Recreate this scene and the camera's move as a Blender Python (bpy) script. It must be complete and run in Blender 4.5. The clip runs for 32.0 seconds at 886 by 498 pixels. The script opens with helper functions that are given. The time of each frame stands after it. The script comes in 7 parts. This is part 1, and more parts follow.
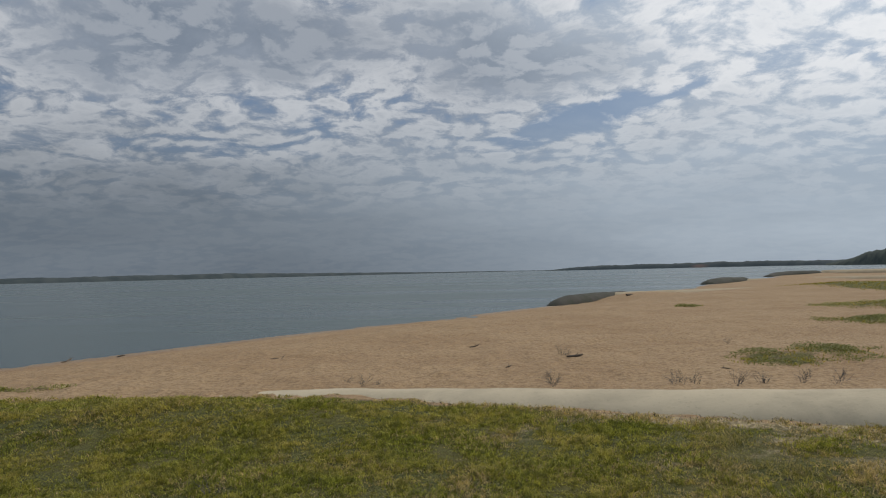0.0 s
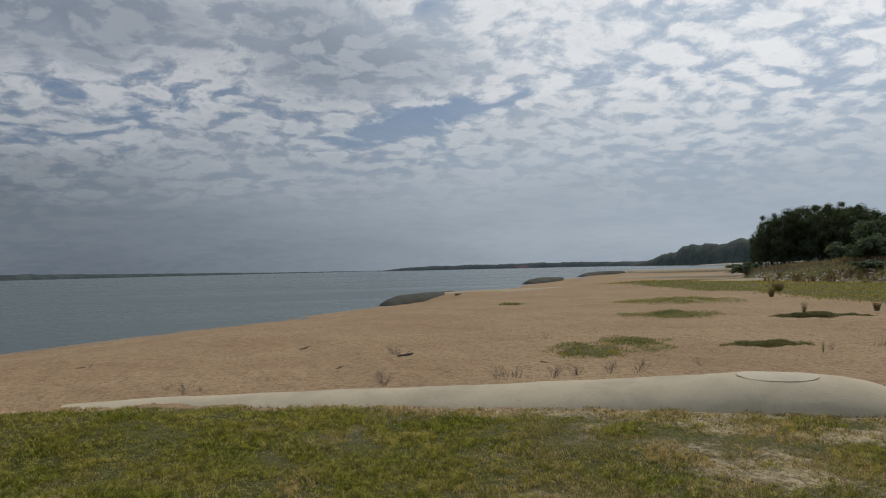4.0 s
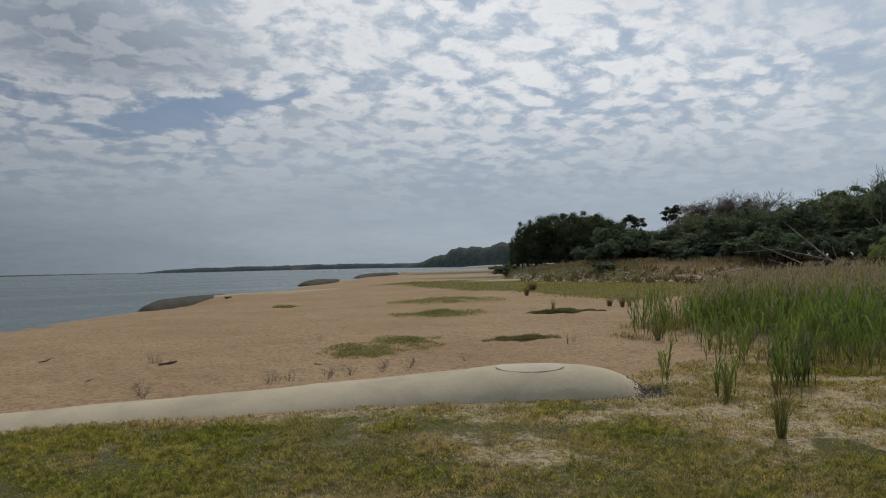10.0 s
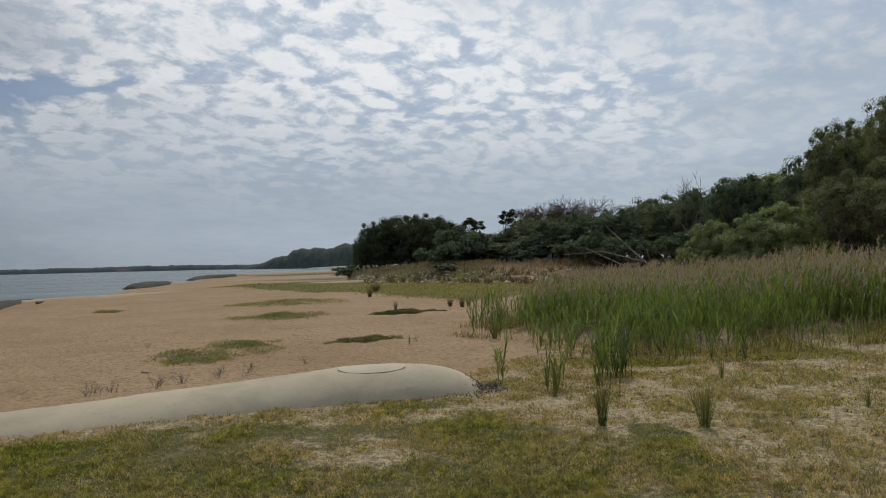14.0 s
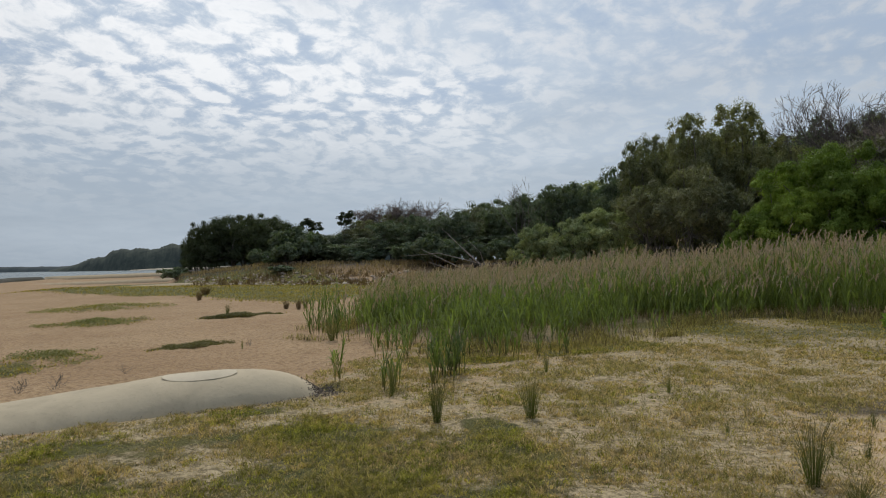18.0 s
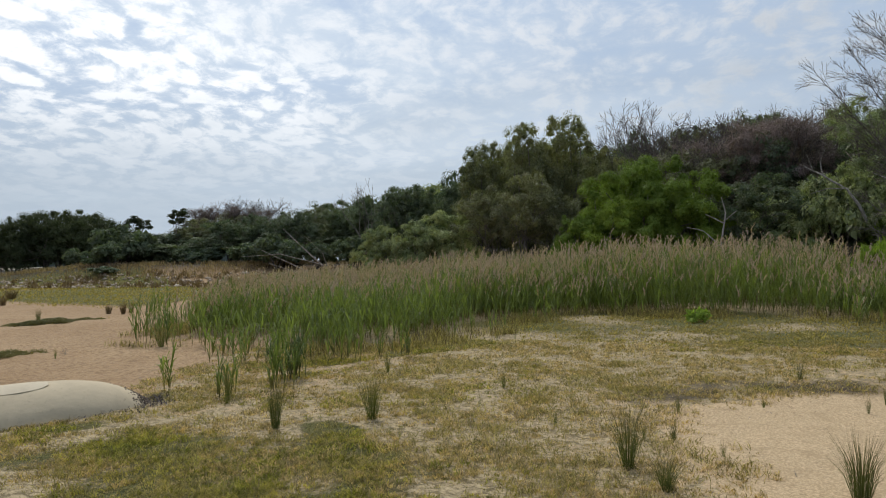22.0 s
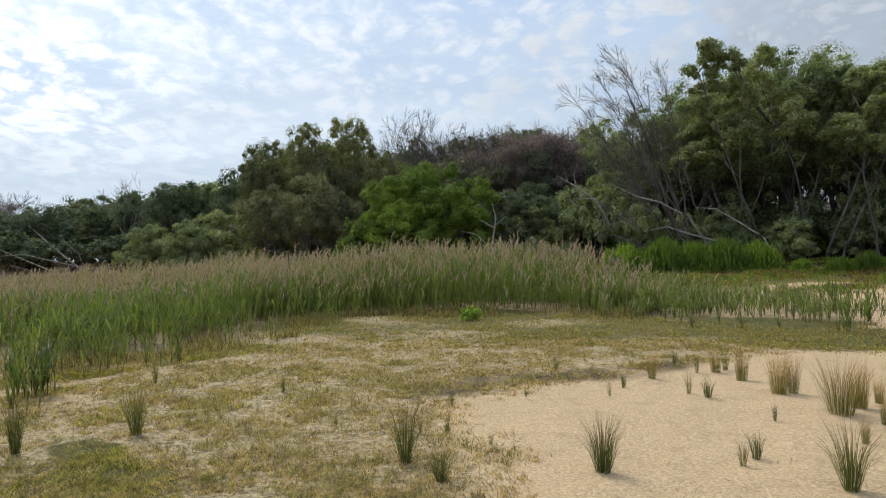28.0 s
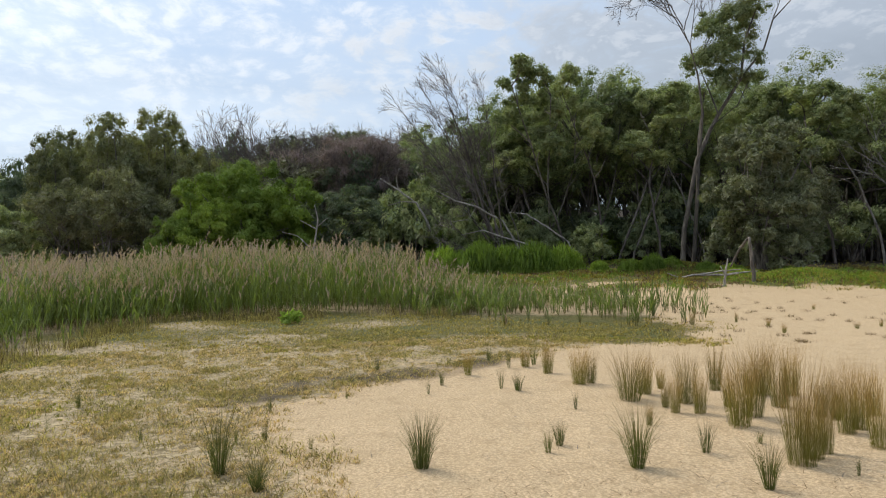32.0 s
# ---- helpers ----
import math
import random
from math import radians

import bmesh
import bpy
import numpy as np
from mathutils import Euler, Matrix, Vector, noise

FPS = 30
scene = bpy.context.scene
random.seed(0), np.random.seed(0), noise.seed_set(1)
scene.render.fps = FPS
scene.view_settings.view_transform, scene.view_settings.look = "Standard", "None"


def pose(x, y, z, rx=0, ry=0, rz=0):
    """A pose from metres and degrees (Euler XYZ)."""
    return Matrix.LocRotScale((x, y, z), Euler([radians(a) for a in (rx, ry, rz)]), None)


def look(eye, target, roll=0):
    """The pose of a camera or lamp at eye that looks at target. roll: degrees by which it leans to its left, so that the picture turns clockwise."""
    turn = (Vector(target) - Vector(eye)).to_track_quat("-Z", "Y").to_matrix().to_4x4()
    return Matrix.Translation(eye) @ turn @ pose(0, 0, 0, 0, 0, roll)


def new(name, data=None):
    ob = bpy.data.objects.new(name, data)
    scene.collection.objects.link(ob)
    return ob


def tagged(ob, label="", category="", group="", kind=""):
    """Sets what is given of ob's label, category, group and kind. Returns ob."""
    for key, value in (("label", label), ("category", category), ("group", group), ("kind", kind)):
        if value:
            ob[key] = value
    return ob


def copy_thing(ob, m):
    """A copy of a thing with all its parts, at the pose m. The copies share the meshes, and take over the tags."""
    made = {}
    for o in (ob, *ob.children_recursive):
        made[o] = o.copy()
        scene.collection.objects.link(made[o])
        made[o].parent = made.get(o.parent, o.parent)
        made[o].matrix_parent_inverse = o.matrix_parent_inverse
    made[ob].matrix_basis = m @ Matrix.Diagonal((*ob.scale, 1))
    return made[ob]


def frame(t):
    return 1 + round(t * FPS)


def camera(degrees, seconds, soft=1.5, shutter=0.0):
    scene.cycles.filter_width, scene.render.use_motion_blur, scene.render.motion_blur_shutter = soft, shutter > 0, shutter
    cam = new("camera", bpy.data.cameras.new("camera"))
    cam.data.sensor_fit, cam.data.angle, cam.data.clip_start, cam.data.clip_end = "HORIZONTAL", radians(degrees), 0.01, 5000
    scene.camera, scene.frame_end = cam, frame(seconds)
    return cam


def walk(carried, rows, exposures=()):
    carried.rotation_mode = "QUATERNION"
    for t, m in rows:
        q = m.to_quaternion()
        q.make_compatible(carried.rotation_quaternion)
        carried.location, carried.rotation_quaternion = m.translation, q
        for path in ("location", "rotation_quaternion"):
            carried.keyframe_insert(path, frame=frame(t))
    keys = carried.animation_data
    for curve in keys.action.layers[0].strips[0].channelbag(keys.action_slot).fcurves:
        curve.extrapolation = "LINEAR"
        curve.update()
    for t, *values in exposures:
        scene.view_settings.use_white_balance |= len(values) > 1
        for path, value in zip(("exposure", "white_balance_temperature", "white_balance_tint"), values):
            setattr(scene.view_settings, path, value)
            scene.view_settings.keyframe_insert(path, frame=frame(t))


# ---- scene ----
cam = camera(66.11, 32.0, 1.1)
# seconds, place, bearing, tilt up, lean to the right
PATH = [
    (0, -0.000, -0.000, 1.550, 0.00, 1.99, 1.39),
    (0.5, 0.001, -0.000, 1.550, -1.39, 1.91, 1.36),
    (1, 0.002, -0.000, 1.549, -2.92, 1.88, 1.37),
    (1.5, 0.004, -0.000, 1.549, -4.92, 1.83, 1.37),
    (2, 0.006, -0.000, 1.549, -6.66, 1.80, 1.38),
    (2.5, 0.007, -0.001, 1.548, -8.37, 1.77, 1.39),
    (3, 0.009, -0.001, 1.548, -10.57, 1.73, 1.40),
    (3.5, 0.010, -0.001, 1.548, -12.38, 1.72, 1.42),
    (5.5, 0.016, -0.003, 1.547, -19.00, 1.59, 1.49),
    (6, 0.017, -0.003, 1.546, -20.74, 1.60, 1.54),
    (6.5, 0.018, -0.004, 1.546, -22.28, 1.54, 1.50),
    (7, 0.020, -0.004, 1.546, -24.00, 1.51, 1.48),
    (7.5, 0.021, -0.005, 1.545, -25.50, 1.48, 1.47),
    (8, 0.022, -0.005, 1.545, -27.09, 1.46, 1.49),
    (8.5, 0.023, -0.006, 1.545, -28.51, 1.44, 1.50),
    (9, 0.024, -0.007, 1.545, -30.05, 1.41, 1.50),
    (9.5, 0.025, -0.007, 1.544, -31.41, 1.39, 1.48),
    (10, 0.026, -0.008, 1.544, -32.71, 1.36, 1.46),
    (10.5, 0.027, -0.008, 1.544, -33.80, 1.34, 1.44),
    (11, 0.028, -0.009, 1.544, -35.40, 1.32, 1.42),
    (11.5, 0.030, -0.010, 1.543, -37.60, 1.26, 1.41),
    (12, 0.031, -0.011, 1.543, -39.93, 1.22, 1.42),
    (12.5, 0.032, -0.012, 1.542, -41.98, 1.18, 1.47),
    (13, 0.033, -0.013, 1.542, -43.38, 1.19, 1.51),
    (13.5, 0.034, -0.014, 1.542, -44.50, 1.17, 1.47),
    (14, 0.035, -0.015, 1.542, -45.82, 1.14, 1.46),
    (14.5, 0.036, -0.016, 1.541, -47.45, 1.11, 1.49),
    (16.5, 0.040, -0.020, 1.540, -54.64, 1.00, 1.47),
    (17, 0.040, -0.022, 1.540, -56.23, 0.95, 1.41),
    (17.5, 0.041, -0.023, 1.539, -57.71, 0.93, 1.47),
    (18, 0.042, -0.024, 1.539, -59.35, 0.92, 1.45),
    (18.5, 0.042, -0.025, 1.539, -60.92, 0.90, 1.40),
    (19, 0.043, -0.026, 1.539, -62.43, 0.87, 1.39),
    (19.5, 0.044, -0.027, 1.538, -64.06, 0.84, 1.38),
    (20, 0.044, -0.029, 1.538, -66.11, 0.80, 1.39),
    (20.5, 0.045, -0.030, 1.538, -67.92, 0.77, 1.37),
    (21, 0.046, -0.032, 1.537, -69.69, 0.75, 1.32),
    (21.5, 0.046, -0.033, 1.537, -71.01, 0.73, 1.29),
    (22, 0.046, -0.034, 1.537, -72.48, 0.71, 1.29),
    (22.5, 0.047, -0.035, 1.537, -73.90, 0.70, 1.26),
    (23, 0.047, -0.036, 1.536, -75.28, 0.69, 1.24),
    (23.5, 0.047, -0.037, 1.536, -76.49, 0.68, 1.22),
    (24, 0.047, -0.038, 1.536, -77.83, 0.66, 1.20),
    (24.5, 0.048, -0.039, 1.536, -79.07, 0.64, 1.17),
    (26.5, 0.048, -0.044, 1.534, -85.16, 0.56, 1.17),
    (27, 0.048, -0.046, 1.534, -87.43, 0.54, 1.16),
    (27.5, 0.049, -0.048, 1.534, -89.05, 0.52, 1.14),
    (28, 0.049, -0.049, 1.533, -90.58, 0.49, 1.09),
    (28.5, 0.048, -0.050, 1.533, -92.29, 0.48, 1.07),
    (29, 0.048, -0.052, 1.533, -94.58, 0.46, 1.07),
    (29.5, 0.048, -0.054, 1.532, -96.56, 0.44, 1.04),
    (30, 0.048, -0.056, 1.532, -99.07, 0.42, 1.02),
    (30.5, 0.048, -0.058, 1.532, -100.83, 0.42, 1.00),
    (31, 0.047, -0.059, 1.531, -102.45, 0.40, 0.96),
    (31.5, 0.047, -0.060, 1.531, -103.89, 0.40, 0.95),
    (32, 0.047, -0.061, 1.531, -105.41, 0.38, 0.95),
]
EXPOSURES = [(0.0, -0.75), (3.0, -0.82), (7.0, -0.92), (13.0, -0.84), (19.0, -0.60), (24.0, -0.27), (28.0, -0.1), (32.0, 0.0)]
walk(cam, [(t, pose(x, y, z, 90 + up, 0, turn) @ pose(0, 0, 0, 0, 0, -lean)) for t, x, y, z, turn, up, lean in PATH], EXPOSURES)

# ---- light ----
SUN_BEARING, SUN_UP = -58.0, 50.0
SUN_WAY = Vector((-math.sin(radians(SUN_BEARING)) * math.cos(radians(SUN_UP)), math.cos(radians(SUN_BEARING)) * math.cos(radians(SUN_UP)), math.sin(radians(SUN_UP))))


class Nodes:
    """A short way to write node trees."""

    def __init__(self, tree):
        self.tree = tree
        tree.nodes.clear()

    def put(self, kind, props=(), **sockets):
        node = self.tree.nodes.new(kind)
        for key, value in dict(props).items():
            setattr(node, key, value)
        for key, value in sockets.items():
            self.feed(node.inputs[key.replace("_", " ")], value)
        return node

    def feed(self, socket, value):
        if isinstance(value, bpy.types.NodeSocket):
            self.tree.links.new(value, socket)
        else:
            socket.default_value = value

    def math(self, operation, *values, clamp=False):
        node = self.put("ShaderNodeMath", {"operation": operation, "use_clamp": clamp})
        for socket, value in zip(node.inputs, values):
            self.feed(socket, value)
        return node.outputs[0]

    def vector(self, operation, *values):
        node = self.put("ShaderNodeVectorMath", {"operation": operation})
        for socket, value in zip(node.inputs, values):
            self.feed(socket, value)
        return node.outputs[1] if operation in ("DOT_PRODUCT", "LENGTH", "DISTANCE") else node.outputs[0]

    def ramp(self, value, low, high, a=0.0, b=1.0, smooth_step=True):
        node = self.put("ShaderNodeMapRange", {"interpolation_type": "SMOOTHSTEP" if smooth_step else "LINEAR"})
        for socket, v in zip(node.inputs, (value, low, high, a, b)):
            self.feed(socket, v)
        return node.outputs[0]

    def mix(self, factor, a, b, blend="MIX"):
        node = self.put("ShaderNodeMix", {"data_type": "RGBA", "blend_type": blend})
        for index, value in ((0, factor), (6, a), (7, b)):
            self.feed(node.inputs[index], value if isinstance(value, (float, int, bpy.types.NodeSocket)) else (*value, 1.0)[:4])
        return node.outputs[2]

    def noise(self, where, scale, detail=4.0, rough=0.55, distortion=0.0):
        node = self.put("ShaderNodeTexNoise", Scale=scale, Detail=detail, Roughness=rough, Distortion=distortion)
        if where is not None:
            self.feed(node.inputs["Vector"], where)
        return node.outputs[0]


def sky_way(bearing, up):
    """The deck's place of a bearing and a height in degrees."""
    k = math.cos(radians(up)) / (math.sin(radians(up)) + DECK)
    return -math.sin(radians(bearing)) * k, math.cos(radians(bearing)) * k


DECK = 0.25


def build_world():
    world = bpy.data.worlds.new("cloudy_sky")
    scene.world = world
    world.use_nodes = True
    n = Nodes(world.node_tree)
    way = n.put("ShaderNodeTexCoord").outputs["Generated"]
    sky = n.put("ShaderNodeTexSky", {"sky_type": "NISHITA", "sun_disc": False, "sun_elevation": radians(SUN_UP), "sun_rotation": radians(-SUN_BEARING), "air_density": 1.0, "dust_density": 1.5, "ozone_density": 1.5})
    x, y, z = n.put("ShaderNodeSeparateXYZ", Vector=way).outputs
    up = n.math("MAXIMUM", z, 0.0)
    far = n.math("ADD", up, DECK)
    # the cloud deck, seen in perspective
    deck = n.put("ShaderNodeCombineXYZ", X=n.math("DIVIDE", x, far), Y=n.math("DIVIDE", y, far), Z=0.0).outputs[0]
    sunny = n.math("MAXIMUM", n.vector("DOT_PRODUCT", way, tuple(SUN_WAY)), 0.0)
    toward = n.ramp(sunny, 0.50, 0.86)

    def stirred(where, scale, much, detail=3.0):
        stir = n.put("ShaderNodeTexNoise", Vector=where, Scale=scale, Detail=detail)
        return n.vector("ADD", where, n.vector("MULTIPLY", n.vector("SUBTRACT", stir.outputs[1], (0.5, 0.5, 0.5)), (much, much, 0.0)))

    def patch(bearing, height_, long, wide, turn, soft=0.45):
        """A soft oval of the deck, 1 at its middle."""
        at = n.put("ShaderNodeMapping", {"vector_type": "TEXTURE"}, Vector=ragged, Location=(*sky_way(bearing, height_), 0.0), Rotation=(0, 0, radians(turn)), Scale=(long, wide, 1.0)).outputs[0]
        return n.ramp(n.vector("LENGTH", at), 1.0 + soft, 1.0 - soft)

    bent = stirred(deck, 3.4, 0.16)
    ragged = stirred(bent, 12.0, 0.09, 5.0)
    masses = n.noise(bent, 1.6, 3.0, 0.5)
    heaps = n.noise(bent, 5.0, 7.0, 0.62)
    fluff = n.noise(bent, 15.0, 7.0, 0.66)
    # small heaps in rows
    rows = n.put("ShaderNodeMapping", Vector=ragged, Rotation=(0, 0, radians(28)), Scale=(1.0, 1.3, 1.0)).outputs[0]
    cell = n.put("ShaderNodeTexVoronoi", {"feature": "SMOOTH_F1", "voronoi_dimensions": "2D"}, Vector=rows, Scale=10.5, Smoothness=0.8, Randomness=1.0).outputs[0]
    cells = n.ramp(cell, 0.62, 0.10)
    # how thick the cloud is: thin edges let the sun through, thick middles are grey
    thick = n.math("ADD", n.math("ADD", n.math("MULTIPLY", masses, 0.62), n.math("MULTIPLY", heaps, 0.62)), n.math("ADD", n.math("MULTIPLY", cells, 0.13), n.math("MULTIPLY", fluff, 0.46)))
    thick = n.math("SUBTRACT", thick, 0.38)
    thick = n.math("ADD", thick, n.math("MULTIPLY", patch(-9.0, 17.8, 0.30, 0.20, 10.0, 0.8), 0.34))
    thick = n.math("ADD", thick, n.math("MULTIPLY", patch(18.0, 19.0, 0.40, 0.20, 10.0, 0.8), 0.24))
    thick = n.math("ADD", thick, n.math("MULTIPLY", patch(-139.0, 15.5, 0.80, 0.50, 40.0, 0.7), 0.36))
    thick = n.math("SUBTRACT", thick, n.math("MULTIPLY", patch(-12.2, 12.3, 0.33, 0.075, -41.0, 0.7), 0.27))
    thick = n.math("SUBTRACT", thick, n.math("MULTIPLY", patch(22.0, 10.0, 0.50, 0.12, 14.0, 0.7), 0.10))
    # the east has a high thin veil with a few heaps on it
    east = n.ramp(n.put("ShaderNodeSeparateXYZ", Vector=bent).outputs[1], 0.95, -0.35)
    thin = n.ramp(n.put("ShaderNodeSeparateXYZ", Vector=bent).outputs[1], 1.25, 0.55)
    edge = n.ramp(thick, 0.30, 0.54)
    core = n.ramp(thick, n.ramp(toward, 0.0, 0.6, 0.52, 0.58), n.ramp(toward, 0.0, 1.0, 0.84, 0.98))
    light = n.ramp(n.math("ADD", n.math("MULTIPLY", fluff, 0.60), n.math("ADD", n.math("MULTIPLY", heaps, 0.28), n.math("MULTIPLY", cells, 0.12))), n.ramp(thin, 0.0, 1.0, 0.39, 0.43), n.ramp(thin, 0.0, 1.0, 0.57, 0.63))
    base = n.mix(toward, (4.4, 5.1, 6.2), (8.8, 10.1, 11.7))
    rim = n.mix(light, base, n.mix(toward, (9.1, 9.5, 10.1), n.mix(thin, (14.6, 14.9, 15.3), (11.5, 12.1, 12.9))))
    rim = n.mix(n.math("MULTIPLY", east, 0.7), rim, n.mix(light, (6.5, 7.6, 9.1), (8.7, 9.1, 9.7)))
    grey = n.mix(toward, (3.3, 4.0, 5.05), (8.4, 9.5, 10.8))
    grey = n.mix(n.math("MULTIPLY", east, 0.8), grey, (5.3, 6.0, 7.0))
    cloud = n.mix(n.math("MULTIPLY", core, n.ramp(light, 0.2, 1.0, 1.0, 0.65)), rim, grey)
    clear = n.mix(0.25, n.mix(toward, (2.6, 4.05, 6.5), (7.7, 9.5, 12.0)), n.mix(1.0, sky.outputs[0], (0.75, 0.75, 0.78), "MULTIPLY"))
    clear = n.mix(n.math("MULTIPLY", east, 0.85), clear, n.mix(light, (5.6, 7.2, 9.6), (6.8, 8.2, 10.2)))
    cover_share = n.math("MULTIPLY", edge, n.math("SUBTRACT", 1.0, n.math("MULTIPLY", east, n.ramp(thick, 0.78, 0.48, 0.0, 0.75))))
    deck_colour = n.mix(cover_share, clear, cloud)
    # moist air towards the horizon, faintly streaked
    haze = n.mix(n.ramp(sunny, 0.16, 0.80), (2.28, 2.76, 3.32), (7.3, 8.5, 9.8))
    streak = n.noise(n.put("ShaderNodeMapping", Vector=way, Scale=(2.2, 2.2, 14.0)).outputs[0], 1.0, 4.0, 0.55)
    haze = n.mix(1.0, haze, n.mix(n.ramp(streak, 0.35, 0.65), (0.92, 0.93, 0.94), (1.10, 1.09, 1.08)), "MULTIPLY")
    low = n.ramp(n.math("ADD", up, n.math("MULTIPLY", n.math("SUBTRACT", heaps, 0.5), 0.12)), n.ramp(toward, 0.0, 0.6, 0.07, 0.07), n.ramp(thin, 0.0, 1.0, 0.28, 0.36), 1.0, 0.0)
    colour = n.mix(n.math("MULTIPLY", low, 0.95), deck_colour, haze)
    background = n.put("ShaderNodeBackground", Color=colour, Strength=0.1)
    n.put("ShaderNodeOutputWorld", Surface=background.outputs[0])


build_world()
sun = new("sun", bpy.data.lights.new("sun", "SUN"))
sun.data.energy, sun.data.angle, sun.data.color = 2.65, radians(2.5), (1.0, 0.945, 0.84)
sun.matrix_world = look((0, 0, 60), tuple(Vector((0, 0, 60)) - SUN_WAY))

# ---- the plan of the ground ----
WATER = -0.6
# plan of the shore: where the water meets the sand, and the toe of the wooded bank (bearing from the pan's centre, metres)
SHORE = [(-60.0, -38.0), (-11.3, 17.4), (-9.5, 19.6), (-7.3, 22.9), (-4.2, 27.2), (0.35, 32.7), (6.6, 41.4), (14.0, 51.0), (31.0, 80.0), (57.0, 118.0), (106.0, 190.0), (140.0, 196.0), (165.0, 208.0), (400.0, 330.0), (1200.0, 640.0)]
TOE_A = [-180.0, -125.0, -104.0, -90.0, -75.0, -60.0, -45.0, -38.5, -36.5, -35.0]
TOE_D = [20.0, 18.0, 20.0, 24.0, 34.0, 43.0, 52.0, 60.0, 110.0, 400.0]
TOE_H = [0.9, 0.9, 0.9, 0.9, 1.0, 1.3, 1.5, 0.7, 0.05, 0.0]
TOE_W = [16.0, 16.0, 16.0, 15.0, 12.0, 9.0, 8.0, 8.0, 12.0, 12.0]


def smooth(e):
    e = np.clip(e, 0.0, 1.0)
    return e * e * (3 - 2 * e)


def shore_distance(x, y):
    """Metres inland of the water's edge (minus: out on the water)."""
    x, y = np.asarray(x, float), np.asarray(y, float)
    best = np.full(x.shape, 1e9)
    sign = np.ones(x.shape)
    for (ax, ay), (bx, by) in zip(SHORE, SHORE[1:]):
        ux, uy = bx - ax, by - ay
        k = np.clip(((x - ax) * ux + (y - ay) * uy) / (ux * ux + uy * uy), 0, 1)
        d = np.hypot(x - ax - k * ux, y - ay - k * uy)
        s = np.where(ux * (y - ay) - uy * (x - ax) > 0, -1.0, 1.0)
        near = d < best
        best, sign = np.where(near, d, best), np.where(near, s, sign)
    return best * sign


def wave(x, y, f, seed=0.0):
    """Smooth uneven noise between about -1 and 1, with one finer octave; f: lumps to 3 m."""
    total = 0.0
    for k, share in ((0.32, 0.68), (0.71, 0.32)):
        u, v = np.asarray(x, float) * f * k + seed * 17.3, np.asarray(y, float) * f * k + seed * 9.1
        iu, iv = np.floor(u), np.floor(v)
        fu, fv = u - iu, v - iv
        fu, fv = fu * fu * (3 - 2 * fu), fv * fv * (3 - 2 * fv)

        def lot(a, b):
            h = np.sin(a * 127.1 + b * 311.7 + seed * 3.7) * 43758.5453
            return (h - np.floor(h)) * 2 - 1

        total = total + share * ((lot(iu, iv) * (1 - fu) + lot(iu + 1, iv) * fu) * (1 - fv) + (lot(iu, iv + 1) * (1 - fu) + lot(iu + 1, iv + 1) * fu) * fv)
    return total * 1.3


def height(x, y):
    """Height of the ground's sheet."""
    x, y = np.asarray(x, float), np.asarray(y, float)
    s = shore_distance(x, y)
    z = np.where(s > 0, WATER * (1 - smooth(s / 9.0)), WATER + np.maximum(s * 0.12, -2.4))
    d, a = np.hypot(x, y), np.degrees(np.arctan2(-x, y))
    toe, rise, wide = np.interp(a, TOE_A, TOE_D), np.interp(a, TOE_A, TOE_H), np.interp(a, TOE_A, TOE_W)
    bank = smooth((d - toe) / wide) * rise + np.clip(d - toe - wide - 4, 0, 70) * 0.10 * smooth((-64 - a) / 16)
    z = z + bank * smooth(s / 14.0)
    z = z + 0.20 * np.exp(-(((x + 3.4) / 2.4) ** 2 + ((y - 7.4) / 0.9) ** 2))
    for bx, by, wide, lift in ((12.2, 43.6, 2.6, 0.42), (40.0, 81.0, 5.0, 0.45), (66.0, 121.0, 5.0, 0.45), (24.5, 41.0, 4.2, 0.34), (29.0, 36.5, 5.0, 0.20), (15.9, 24.5, 1.5, 0.12), (6.2, 11.6, 0.8, 0.06)):
        z = z + lift * np.exp(-(((x - bx) / wide) ** 2 + ((y - by) / wide) ** 2))
    for bx, by, wide, lift, turn in MOUNDS:
        c, k = math.cos(radians(turn)), math.sin(radians(turn))
        u, v = (x - bx) * c + (y - by) * k, (y - by) * c - (x - bx) * k
        z = z + lift * np.exp(-((u / wide) ** 2 + (v / 0.8) ** 2))
    # the beach falls away in steps beyond the far tubes
    z = z - 0.40 * smooth((d - 60) / 45) * smooth((a + 42) / 4) * smooth(s / 6)
    land = smooth((s + 1) / 3)
    z = z + land * (0.018 * wave(x, y, 1.9) + 0.012 * wave(x, y, 6.1, 2.0)) + land * smooth((d - 9) / 20) * 0.05 * wave(x, y, 0.55, 4.0)
    return z


def inside(x, y, corners, soft):
    """1 inside a closed outline of the plan, 0 outside, soft metres of change across its edge."""
    x, y = np.asarray(x, float), np.asarray(y, float)
    best = np.full(x.shape, 1e9)
    odd = np.zeros(x.shape, bool)
    for (ax, ay), (bx, by) in zip(corners, corners[1:] + corners[:1]):
        ux, uy = bx - ax, by - ay
        k = np.clip(((x - ax) * ux + (y - ay) * uy) / (ux * ux + uy * uy + 1e-9), 0, 1)
        best = np.minimum(best, np.hypot(x - ax - k * ux, y - ay - k * uy))
        cross = ((ay > y) != (by > y)) & (x < ux * (y - ay) / (uy if abs(uy) > 1e-9 else 1e-9) + ax)
        odd ^= cross
    return smooth(0.5 + np.where(odd, best, -best) / soft)


